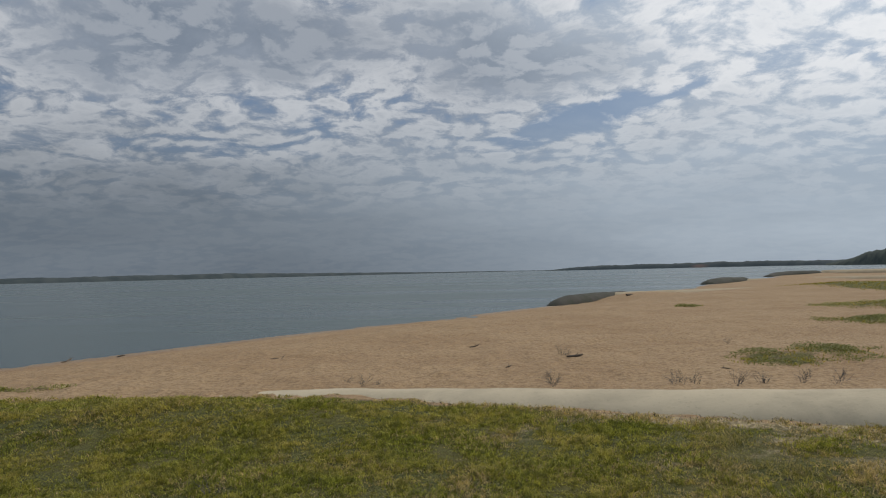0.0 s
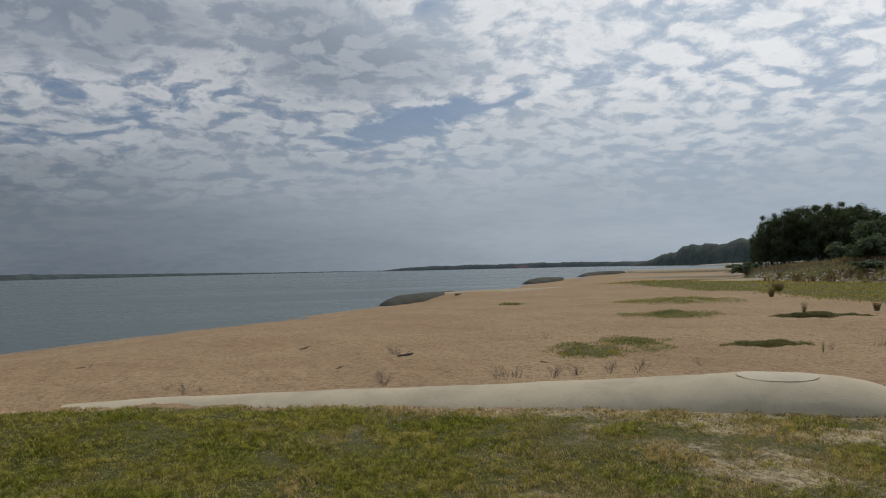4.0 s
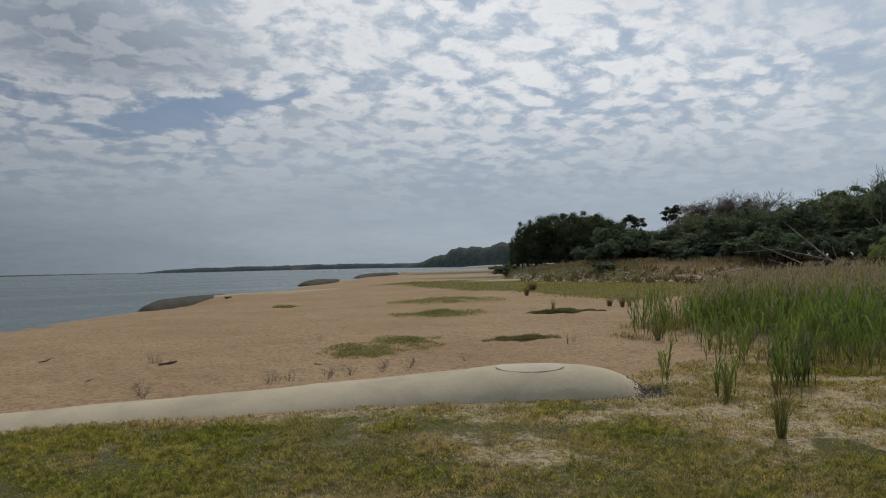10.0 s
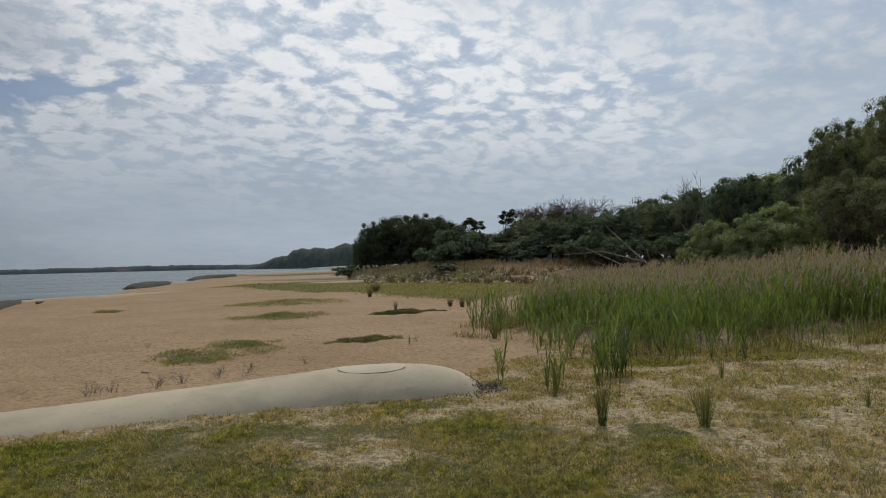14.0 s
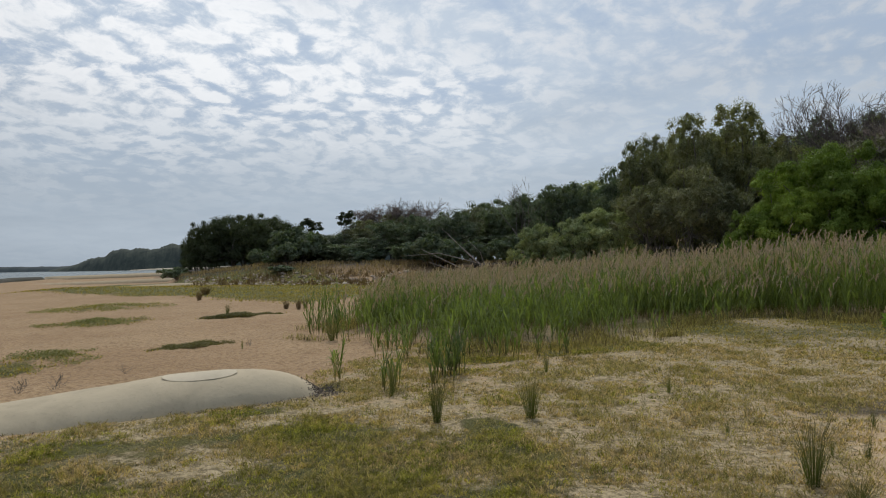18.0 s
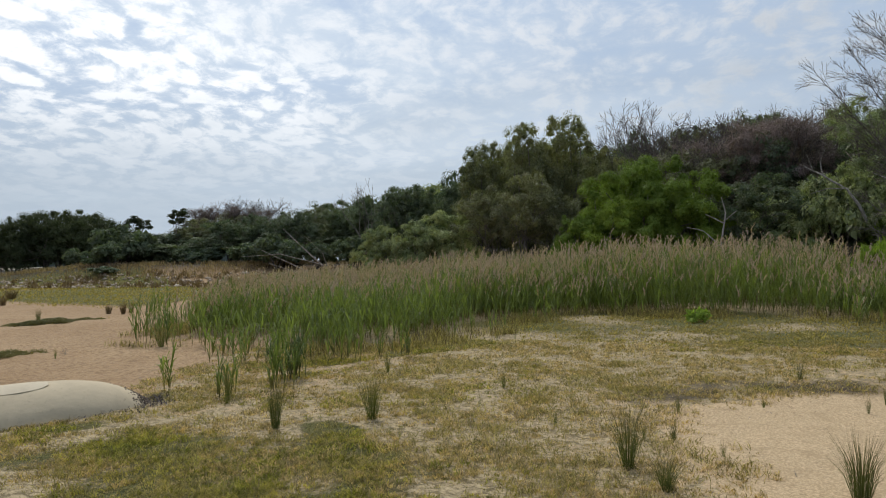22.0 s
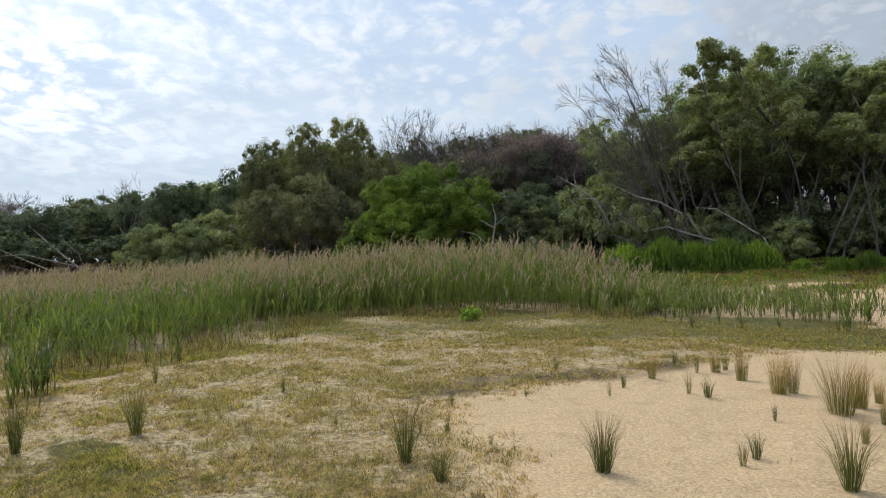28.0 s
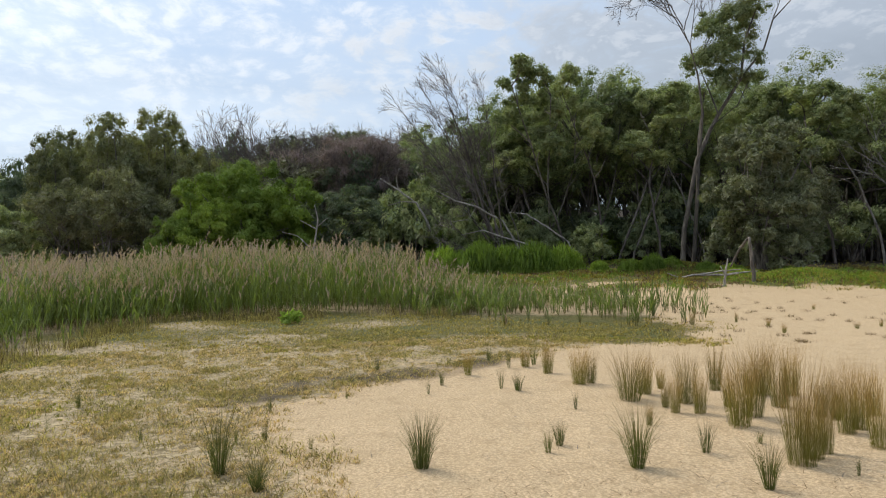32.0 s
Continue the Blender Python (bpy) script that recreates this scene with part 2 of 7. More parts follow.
def blot(x, y, cx, cy, rx, ry, turn=0.0):
    """A soft ellipse of the plan."""
    c, s = math.cos(radians(turn)), math.sin(radians(turn))
    u, v = (x - cx) * c + (y - cy) * s, -(x - cx) * s + (y - cy) * c
    return smooth(1.6 - np.hypot(u / rx, v / ry) * 1.1)


LAWN = [(-40.0, 9.2), (-12.0, 9.3), (-5.0, 8.85), (-1.3, 8.5), (1.3, 7.55), (4.0, 6.6), (5.2, 5.6), (5.4, 4.6), (5.6, 3.0), (5.0, 1.4), (4.3, 0.4), (2.0, -1.5), (-2.0, -4.0), (-40.0, -20.0)]
DRY = [(4.0, 6.5), (6.2, 5.6), (7.6, 6.2), (9.9, 7.0), (12.0, 6.0), (18.0, 3.0), (18.5, -3.0), (14.5, -7.0), (10.5, -7.4), (9.6, -4.4), (8.7, -2.6), (7.7, -1.1), (6.9, -0.2), (5.4, -0.3), (4.2, -0.4), (2.0, -2.0), (0.0, -1.0), (2.5, 2.5), (4.5, 3.0)]
MEADOW = [(15.2, 3.8), (12.4, 2.2), (12.0, 0.4), (11.3, -2.0), (10.6, -4.6), (9.8, -7.2), (12.0, -9.0), (13.6, -8.4), (16.0, -5.0), (19.0, -0.4), (17.0, 3.0)]
BAND = [(22.5, 45.5), (33.0, 56.0), (60.0, 62.0), (44.0, 40.0), (35.0, 25.0), (27.0, 19.5), (19.5, 17.4), (22.0, 23.5), (23.5, 30.0), (22.5, 38.0)]
REEDS = [(11.2, 9.4), (11.8, 8.7), (10.9, 7.2), (10.2, 5.7), (10.9, 4.9), (11.7, 4.3), (13.0, 3.5), (15.6, 3.2), (17.3, 1.9), (17.7, -0.9), (17.2, -3.3), (15.3, -5.4), (13.1, -6.9), (13.3, -8.6), (17.0, -10.6), (22.5, -9.0), (26.0, -3.0), (28.0, 4.0), (31.0, 12.0), (31.0, 17.5), (22.0, 15.5), (15.5, 12.6)]
MATS = [(6.0, 11.4, 1.25, 0.85, 25.0), (6.9, 12.2, 0.8, 0.5, 20.0), (8.7, 10.75, 0.8, 0.28, -10.0), (14.3, 15.9, 0.9, 0.42, -35.0), (15.5, 15.2, 0.4, 0.25, -35.0), (11.5, 18.1, 1.35, 1.0, -30.0), (15.9, 24.5, 2.2, 2.0, -25.0), (9.8, 27.3, 0.6, 0.3, 0.0), (-6.4, 9.9, 0.9, 0.22, 0.0)]
MOUNDS = [(35.7, -12.3, 1.72, 0.30, -109), (35.8, -14.7, 1.77, 0.32, -112), (32.4, -16.2, 1.20, 0.30, -117), (28.0, -16.2, 1.08, 0.20, -120), (25.4, -16.9, 1.14, 0.20, -124), (21.0, -16.8, 0.67, 0.18, -129), (19.1, -17.0, 0.95, 0.25, -132), (18.4, -18.0, 0.96, 0.30, -134), (17.3, -19.0, 0.75, 0.20, -138)]
TURF = [(1.72, 6.2, 1.0, 0.6, 0.0), (-3.0, 6.8, 2.6, 1.2, 0.0), (-0.6, 7.2, 1.4, 0.7, 0.0), (1.5, 5.9, 0.9, 0.6, 0.0), (4.9, 2.4, 0.5, 0.32, 30.0), (5.05, 5.25, 0.4, 0.18, -30.0), (5.4, 2.85, 0.8, 0.25, 30.0), (9.5, 5.0, 1.4, 0.6, -40.0), (10.6, 3.7, 1.5, 0.5, -35.0), (-4.0, 5.2, 1.6, 0.8, 0.0), (8.2, 4.6, 0.8, 0.3, -40.0)]


def cover(x, y):
    """How far lawn, dry grass, leaf litter and darker ground cover the sand at a place, 0 to 1."""
    s, d, a = shore_distance(x, y), np.hypot(x, y), np.degrees(np.arctan2(-x, y))
    wobble = 0.35 * wave(x, y, 2.1, 1.0) + 0.2 * wave(x, y, 5.3, 3.0)
    xx, yy = x + 0.3 * wave(x, y, 1.5, 5.0), y + 0.3 * wave(x, y, 1.6, 7.0)
    lawn = inside(x + wobble * 0.25, y + wobble * 0.25, LAWN, 0.9)
    dry = inside(xx, yy, DRY, 0.9)
    meadow = inside(xx + 0.5 * wobble, yy + 0.5 * wobble, MEADOW, 2.0)
    toe, wide = np.interp(a, TOE_A, TOE_D), np.interp(a, TOE_A, TOE_W)
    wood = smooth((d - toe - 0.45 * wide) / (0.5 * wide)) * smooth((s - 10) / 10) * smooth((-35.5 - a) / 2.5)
    verge = smooth((d - toe - 3.5 - 1.9 * smooth((-115 - a) / 6) + 2.0 * wave(x, y, 0.9, 2.0)) / 3.0) * smooth((s - 8) / 8) * (0.3 + 0.7 * smooth((-72 - a) / 14))
    turf = np.zeros(np.shape(x))
    for spot in TURF:
        turf = np.maximum(turf, blot(xx, yy, *spot))
    for bx, by, wide, lift, turn in MOUNDS:
        turf = np.maximum(turf, 1.2 * blot(xx, yy, bx, by, wide * 1.2, 1.0, turn))
    for spot in MATS:
        turf = np.maximum(turf, 0.8 * blot(x + 0.25 * wobble, y + 0.25 * wobble, *spot))
    band = inside(x + wobble * 2, y + wobble * 2, BAND, 3.0)
    reeds = inside(x, y, REEDS, 1.0)
    green = np.clip(lawn * (0.63 + 0.24 * wave(x, y, 1.3, 9.0) + 0.34 * wave(x, y, 4.0, 6.0) - 0.28 * smooth((x - 0.5) / 4.0) + 0.40 * smooth((1.5 - x) / 3.0)) + 0.30 * blot(xx, yy, 7.6, 2.9, 2.2, 1.5, -40.0) + turf * (0.62 + 0.4 * wave(x, y, 5.0, 17.0)) + meadow * (0.58 + 0.3 * wave(x, y, 1.7, 23.0)) + 1.05 * band * (0.85 + 0.4 * wave(x, y, 0.4)) + 0.35 * reeds + 0.7 * verge * (1 - 0.3 * wood), 0, 1)
    straw = np.clip(lawn * 0.95 + dry * (0.74 + 0.30 * wave(x, y, 0.9, 4.0)) + meadow * 0.55 + reeds * 0.6 + band * 0.4 + verge * 0.4, 0, 1)
    # ground made somewhat darker among the reeds
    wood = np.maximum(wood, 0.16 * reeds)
    litter = 0.85 * np.maximum(np.maximum(blot(xx, yy, 8.5, -1.6, 1.3, 0.38, -75.0), blot(xx, yy, 8.9, -2.8, 0.8, 0.3, -60.0)), 0.8 * blot(xx, yy, 7.7, -0.2, 0.7, 0.3, -50.0)) * (0.75 + 0.6 * wave(x, y, 8.0, 2.0))
    return green, straw, np.clip(np.maximum(wood, litter), 0, 1), s


def fast_mesh(name, points, triangles, mats, uv=None):
    """A mesh from arrays of points and triangles."""
    me = bpy.data.meshes.new(name)
    points, triangles = np.asarray(points, np.float32), np.asarray(triangles, np.int32)
    me.vertices.add(len(points))
    me.vertices.foreach_set("co", points.ravel())
    me.loops.add(triangles.size)
    me.loops.foreach_set("vertex_index", triangles.ravel())
    me.polygons.add(len(triangles))
    me.polygons.foreach_set("loop_start", np.arange(0, triangles.size, 3, dtype=np.int32))
    me.update(calc_edges=True)
    me.validate()
    for m in mats if isinstance(mats, (list, tuple)) else [mats]:
        me.materials.append(m)
    return me


def smooth_shade(me):
    me.polygons.foreach_set("use_smooth", np.ones(len(me.polygons), bool))
    return me


def part(name, me, parent, label=""):
    ob = new(name, me)
    ob.parent = parent
    return tagged(ob, label)


def thing(name, label, category, group="", kind="", at=(0, 0, 0)):
    ob = new(name)
    ob.empty_display_size = 0.2
    ob.location = at
    return tagged(ob, label, category, group, kind)


# ---- materials ----
def material(name, rough=0.8):
    m = bpy.data.materials.new(name)
    m.use_nodes = True
    n = Nodes(m.node_tree)
    shader = n.put("ShaderNodeBsdfPrincipled", Roughness=rough)
    shader.inputs["Specular IOR Level"].default_value = 0.25
    n.put("ShaderNodeOutputMaterial", Surface=shader.outputs[0])
    return m, n, shader


def bump(n, shader, value, strength, distance):
    node = n.put("ShaderNodeBump", Height=value, Strength=strength, Distance=distance)
    n.feed(shader.inputs["Normal"], node.outputs[0])


def ground_material():
    m, n, shader = material("sand_and_turf", 0.92)
    where = n.put("ShaderNodeNewGeometry").outputs["Position"]
    mask = {key: n.put("ShaderNodeAttribute", {"attribute_name": key}).outputs["Fac"] for key in ("green", "straw", "wood", "inland")}
    grain = n.noise(where, 42.0, 4.0, 0.72)
    speck = n.noise(where, 240.0, 2.0, 0.6)
    tread = n.noise(where, 13.0, 5.0, 0.66, 0.3)
    dips = n.put("ShaderNodeTexVoronoi", {"feature": "SMOOTH_F1"}, Vector=where, Scale=14.0).outputs[0]
    broad = n.noise(where, 0.35, 4.0, 0.55)
    sand = n.mix(n.ramp(broad, 0.35, 0.65), (0.375, 0.241, 0.126), (0.445, 0.300, 0.163))
    sand = n.mix(n.ramp(tread, 0.45, 0.60, 0.0, 0.75), sand, (0.24, 0.15, 0.08))
    sand = n.mix(n.ramp(n.noise(where, 24.0, 5.0, 0.7), 0.46, 0.62, 0.0, 0.45), sand, (0.22, 0.14, 0.075))
    sand = n.mix(n.ramp(speck, 0.60, 0.75, 0.0, 0.45), sand, (0.70, 0.62, 0.50))
    sand = n.mix(n.ramp(grain, 0.62, 0.8, 0.0, 0.5), sand, (0.20, 0.13, 0.08))
    # paler, finer sand in the hollow away from the beach
    pale = n.mix(n.ramp(grain, 0.36, 0.62), (0.655, 0.484, 0.293), (0.418, 0.296, 0.166))
    pale = n.mix(n.ramp(speck, 0.60, 0.72, 0.0, 0.6), pale, (0.74, 0.64, 0.48))
    pale = n.mix(n.ramp(n.noise(where, 95.0, 3.0, 0.7), 0.52, 0.66, 0.0, 0.65), pale, (0.34, 0.24, 0.13))
    pale = n.mix(n.ramp(n.noise(where, 3.0, 4.0, 0.6, 0.6), 0.52, 0.70, 0.0, 0.42), pale, (0.36, 0.255, 0.14))
    spot = n.put("ShaderNodeSeparateXYZ", Vector=where).outputs
    sand = n.mix(n.math("MULTIPLY", n.ramp(spot[1], 7.0, 2.5), n.ramp(spot[0], 1.0, 4.0)), sand, pale)
    damp = n.ramp(mask["inland"], 0.2, 1.6, 1.0, 0.0)
    sand = n.mix(n.math("MULTIPLY", damp, 0.45), sand, (0.20, 0.12, 0.06))
    thatch_grain = n.noise(n.put("ShaderNodeMapping", Vector=where, Scale=(17.0, 11.0, 8.0)).outputs[0], 1.0, 6.0, 0.72, 1.2)
    thatch = n.mix(n.ramp(thatch_grain, 0.40, 0.60), (0.180, 0.138, 0.072), (0.48, 0.376, 0.222))
    clumps = n.noise(where, 6.0, 6.0, 0.70, 0.8)
    wide_clumps = n.noise(where, 1.4, 3.0, 0.6, 0.4)
    straw_cover = n.ramp(n.math("ADD", n.math("MULTIPLY", mask["straw"], 0.50), n.math("ADD", n.math("MULTIPLY", clumps, 0.75), n.math("MULTIPLY", wide_clumps, 0.3))), 0.77, 0.86)
    colour = n.mix(straw_cover, sand, thatch)
    blades = n.noise(where, 20.0, 6.0, 0.72, 1.0)
    turf = n.mix(n.ramp(n.math("ADD", n.math("MULTIPLY", blades, 0.5), n.math("MULTIPLY", n.noise(where, 75.0, 4.0, 0.7), 0.5)), 0.43, 0.57), (0.050, 0.052, 0.014), (0.195, 0.190, 0.060))
    turf = n.mix(n.ramp(n.noise(where, 1.1, 3.0), 0.4, 0.65, 0.0, 0.6), turf, (0.19, 0.155, 0.045))
    green_cover = n.ramp(n.math("ADD", n.math("MULTIPLY", mask["green"], 0.75), n.math("ADD", n.math("MULTIPLY", clumps, 0.6), n.math("MULTIPLY", wide_clumps, 0.25))), 0.70, 0.90)
    colour = n.mix(green_cover, colour, turf)
    # leaf litter colour, which also darkens the ground among the reeds
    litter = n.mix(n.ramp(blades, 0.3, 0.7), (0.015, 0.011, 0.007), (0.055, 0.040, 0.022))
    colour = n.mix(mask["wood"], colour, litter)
    n.feed(shader.inputs["Base Color"], colour)
    n.feed(shader.inputs["Roughness"], n.ramp(damp, 0.0, 1.0, 0.95, 0.45))
    relief = n.math("ADD", n.math("ADD", n.math("MULTIPLY", tread, 0.2), n.math("MULTIPLY", n.math("MULTIPLY", blades, green_cover), 1.1)), n.math("ADD", n.math("MULTIPLY", dips, 0.12), n.math("ADD", n.math("MULTIPLY", grain, 0.22), n.math("MULTIPLY", n.noise(where, 3.4, 3.0, 0.6, 0.5), 0.9))))
    bump(n, shader, relief, 1.0, 0.045)
    return m


def plant_material(name, dark, light, tip=None, rough=0.6, through_light=0.25, foot=None, foot_span=(0.05, 0.36), mottle=0.0):
    """Leaves and blades, each of its own shade."""
    m, n, shader = material(name, rough)
    lot = n.put("ShaderNodeNewGeometry").outputs["Random Per Island"]
    where = n.put("ShaderNodeTexCoord").outputs["Object"]
    colour = n.mix(lot, dark, light)
    colour = n.mix(n.ramp(n.noise(where, 0.9, 4.0), 0.35, 0.7, 0.0, 0.7), colour, tip or light)
    if mottle:
        # tufts of older and younger growth
        colour = n.mix(mottle, colour, n.mix(1.0, colour, n.mix(n.ramp(n.noise(where, 13.0, 3.0, 0.65, 0.5), 0.38, 0.62), (0.40, 0.42, 0.36), (1.55, 1.42, 1.35)), "MULTIPLY"))
    if foot:
        colour = n.mix(n.ramp(n.put("ShaderNodeSeparateXYZ", Vector=where).outputs[2], foot_span[0], foot_span[1], 1.0, 0.0), colour, foot)
    each = n.put("ShaderNodeObjectInfo").outputs["Random"]
    colour = n.mix(1.0, colour, n.mix(each, (0.74, 0.76, 0.80), (1.26, 1.20, 1.10)), "MULTIPLY")
    n.feed(shader.inputs["Base Color"], colour)
    shader.inputs["Specular IOR Level"].default_value = 0.14
    glow = n.put("ShaderNodeBsdfTranslucent", Color=n.mix(1.0, colour, (1.3, 1.5, 0.6), "MULTIPLY"))
    both = n.put("ShaderNodeMixShader", Fac=through_light)
    n.feed(both.inputs[1], shader.outputs[0])
    n.feed(both.inputs[2], glow.outputs[0])
    out = next(k for k in m.node_tree.nodes if k.type == "OUTPUT_MATERIAL")
    n.feed(out.inputs[0], both.outputs[0])
    return m


def bark_material(name, dark, light, scale=(9.0, 9.0, 2.0)):
    m, n, shader = material(name, 0.9)
    where = n.put("ShaderNodeTexCoord").outputs["Object"]
    streak = n.noise(n.put("ShaderNodeMapping", Vector=where, Scale=scale).outputs[0], 1.0, 6.0, 0.65, 0.6)
    colour = n.mix(n.ramp(streak, 0.3, 0.7), dark, light)
    colour = n.mix(n.ramp(n.noise(where, 0.8), 0.4, 0.7, 0.0, 0.5), colour, dark)
    n.feed(shader.inputs["Base Color"], colour)
    bump(n, shader, streak, 0.6, 0.02)
    return m


def cloth_material(name, colour, stain, foot):
    """Woven sand-filled cloth, stained towards its foot."""
    m, n, shader = material(name, 0.85)
    where = n.put("ShaderNodeNewGeometry").outputs["Position"]
    blotch = n.noise(where, 1.6, 6.0, 0.65, 0.4)
    fine = n.noise(where, 22.0, 4.0, 0.6)
    col = n.mix(n.ramp(blotch, 0.35, 0.72, 0.0, 0.75), colour, stain)
    col = n.mix(n.ramp(fine, 0.55, 0.8, 0.0, 0.25), col, foot)
    moss = n.noise(where, 7.0, 6.0, 0.7, 0.8)
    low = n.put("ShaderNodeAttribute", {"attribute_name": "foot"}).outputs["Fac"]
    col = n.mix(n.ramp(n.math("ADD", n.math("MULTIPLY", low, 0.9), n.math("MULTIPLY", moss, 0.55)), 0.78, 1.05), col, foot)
    n.feed(shader.inputs["Base Color"], col)
    bump(n, shader, n.math("ADD", n.math("MULTIPLY", blotch, 1.0), n.math("MULTIPLY", fine, 0.15)), 0.5, 0.03)
    return m


def water_material():
    m, n, shader = material("bay_water", 0.16)
    where = n.put("ShaderNodeNewGeometry").outputs["Position"]
    chop = n.noise(n.put("ShaderNodeMapping", Vector=where, Rotation=(0, 0, 0.5), Scale=(1.2, 3.2, 1.0)).outputs[0], 1.0, 5.0, 0.6, 0.4)
    swathe = n.noise(n.put("ShaderNodeMapping", Vector=where, Rotation=(0, 0, 0.2), Scale=(0.012, 0.06, 1.0)).outputs[0], 1.0, 4.0, 0.6)
    n.feed(shader.inputs["Base Color"], n.mix(n.ramp(swathe, 0.35, 0.65), (0.048, 0.072, 0.064), (0.070, 0.096, 0.085)))
    n.feed(shader.inputs["Roughness"], n.ramp(swathe, 0.35, 0.65, 0.20, 0.34))
    shader.inputs["IOR"].default_value = 1.33
    shader.inputs["Specular IOR Level"].default_value = 0.5
    bump(n, shader, chop, 0.35, 0.10)
    return m


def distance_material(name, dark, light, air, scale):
    """Far land; haze of kilometres of moist air painted on as a glow."""
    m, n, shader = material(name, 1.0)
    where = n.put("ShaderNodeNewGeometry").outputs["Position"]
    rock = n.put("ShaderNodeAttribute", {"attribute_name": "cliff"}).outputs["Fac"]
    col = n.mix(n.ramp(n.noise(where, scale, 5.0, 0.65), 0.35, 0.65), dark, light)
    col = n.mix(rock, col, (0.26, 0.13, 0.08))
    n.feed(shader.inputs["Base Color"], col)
    # painted haze: an even tint that the land itself gives off
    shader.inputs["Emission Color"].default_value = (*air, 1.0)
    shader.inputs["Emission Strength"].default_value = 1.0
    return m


GROUND = ground_material()
SEA = water_material()
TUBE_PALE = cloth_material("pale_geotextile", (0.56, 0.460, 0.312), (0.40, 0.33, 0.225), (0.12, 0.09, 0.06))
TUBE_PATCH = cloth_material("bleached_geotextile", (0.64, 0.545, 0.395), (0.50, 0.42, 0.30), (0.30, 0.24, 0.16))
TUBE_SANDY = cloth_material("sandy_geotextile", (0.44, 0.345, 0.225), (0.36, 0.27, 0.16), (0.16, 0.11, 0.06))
TUBE_DARK = cloth_material("weedy_geotextile", (0.085, 0.075, 0.06), (0.05, 0.055, 0.03), (0.045, 0.06, 0.018))
LAWN_LEAF = plant_material("lawn_grass", (0.096, 0.104, 0.022), (0.327, 0.325, 0.085), (0.408, 0.329, 0.134), 0.6, 0.4, mottle=0.75)
MEADOW_LEAF = plant_material("meadow_grass", (0.221, 0.180, 0.047), (0.483, 0.368, 0.112), (0.470, 0.339, 0.108), 0.6, 0.4, mottle=0.75)
STRAW_LEAF = plant_material("dry_grass", (0.224, 0.170, 0.094), (0.582, 0.459, 0.293), (0.381, 0.293, 0.167), 0.6, 0.35, mottle=0.75)
MAT_LEAF = plant_material("olive_creepers", (0.090, 0.088, 0.032), (0.21, 0.185, 0.080), (0.17, 0.15, 0.065))
MAT_GREEN = plant_material("green_creepers", (0.11, 0.120, 0.040), (0.31, 0.30, 0.125), (0.30, 0.27, 0.13))
RUSH_LEAF = plant_material("rush_stems", (0.088, 0.082, 0.038), (0.240, 0.200, 0.112), (0.215, 0.165, 0.102), 0.6, 0.35, foot=(0.115, 0.130, 0.042), foot_span=(0.10, 0.60))
TAWNY_LEAF = plant_material("tawny_rush_stems", (0.159, 0.092, 0.046), (0.482, 0.295, 0.152), (0.356, 0.211, 0.110), 0.6, 0.42, foot=(0.168, 0.154, 0.046), foot_span=(0.05, 0.60))
BROWN_LEAF = plant_material("dead_brown_grass", (0.08, 0.055, 0.035), (0.26, 0.18, 0.11), (0.20, 0.125, 0.075))
DUNE_LEAF = plant_material("tan_dune_grass", (0.150, 0.105, 0.064), (0.42, 0.31, 0.20), (0.33, 0.225, 0.145))
REED_LEAF = plant_material("reed_leaves", (0.064, 0.091, 0.028), (0.198, 0.242, 0.090), (0.165, 0.191, 0.076), 0.5, 0.4, foot=(0.110, 0.091, 0.052), foot_span=(0.02, 0.26))
REED_PLUME = plant_material("reed_plumes", (0.336, 0.237, 0.190), (0.672, 0.512, 0.420), (0.515, 0.369, 0.308), 0.9)
LEAF_ROUND = plant_material("bright_green_foliage", (0.113, 0.172, 0.027), (0.232, 0.309, 0.061), (0.190, 0.259, 0.048), 0.6, 0.22)
LEAF_DARK = plant_material("dark_green_foliage", (0.060, 0.087, 0.058), (0.192, 0.236, 0.147), (0.161, 0.174, 0.114))
LEAF_SHORE = plant_material("blackish_green_foliage", (0.030, 0.043, 0.024), (0.095, 0.115, 0.062), (0.080, 0.090, 0.050))
LEAF_GUM = plant_material("olive_gum_foliage", (0.089, 0.099, 0.060), (0.285, 0.293, 0.173), (0.253, 0.236, 0.120), 0.5, 0.3)
LEAF_GREY = plant_material("grey_green_foliage", (0.090, 0.098, 0.060), (0.258, 0.262, 0.168), (0.186, 0.182, 0.113))
LEAF_BANKSIA = plant_material("banksia_foliage", (0.103, 0.117, 0.061), (0.362, 0.362, 0.227), (0.242, 0.246, 0.141))
LEAF_TWIG = plant_material("brown_fine_twigs", (0.154, 0.116, 0.109), (0.403, 0.311, 0.298), (0.323, 0.241, 0.234), 0.8, 0.1)
LEAF_TEA = plant_material("tea_tree_foliage", (0.122, 0.161, 0.092), (0.370, 0.419, 0.218), (0.323, 0.333, 0.173), 0.6, 0.25)
LEAF_HERB = plant_material("low_green_herbs", (0.106, 0.165, 0.031), (0.312, 0.409, 0.090), (0.237, 0.317, 0.066), 0.6, 0.35)
TUSSOCK_LEAF = plant_material("tussock_grass", (0.116, 0.102, 0.043), (0.452, 0.380, 0.211), (0.245, 0.207, 0.094), 0.6, 0.35, mottle=0.5)
CLOD = bark_material("pale_sandstone", (0.34, 0.265, 0.195), (0.58, 0.49, 0.39), (3.0, 3.0, 3.0))
PAINT = material("white_paint", 0.35)[0]
PAINT.node_tree.nodes["Principled BSDF"].inputs["Base Color"].default_value = (0.8, 0.8, 0.8, 1)
DARK_GLASS = material("dark_window_glass", 0.1)[0]
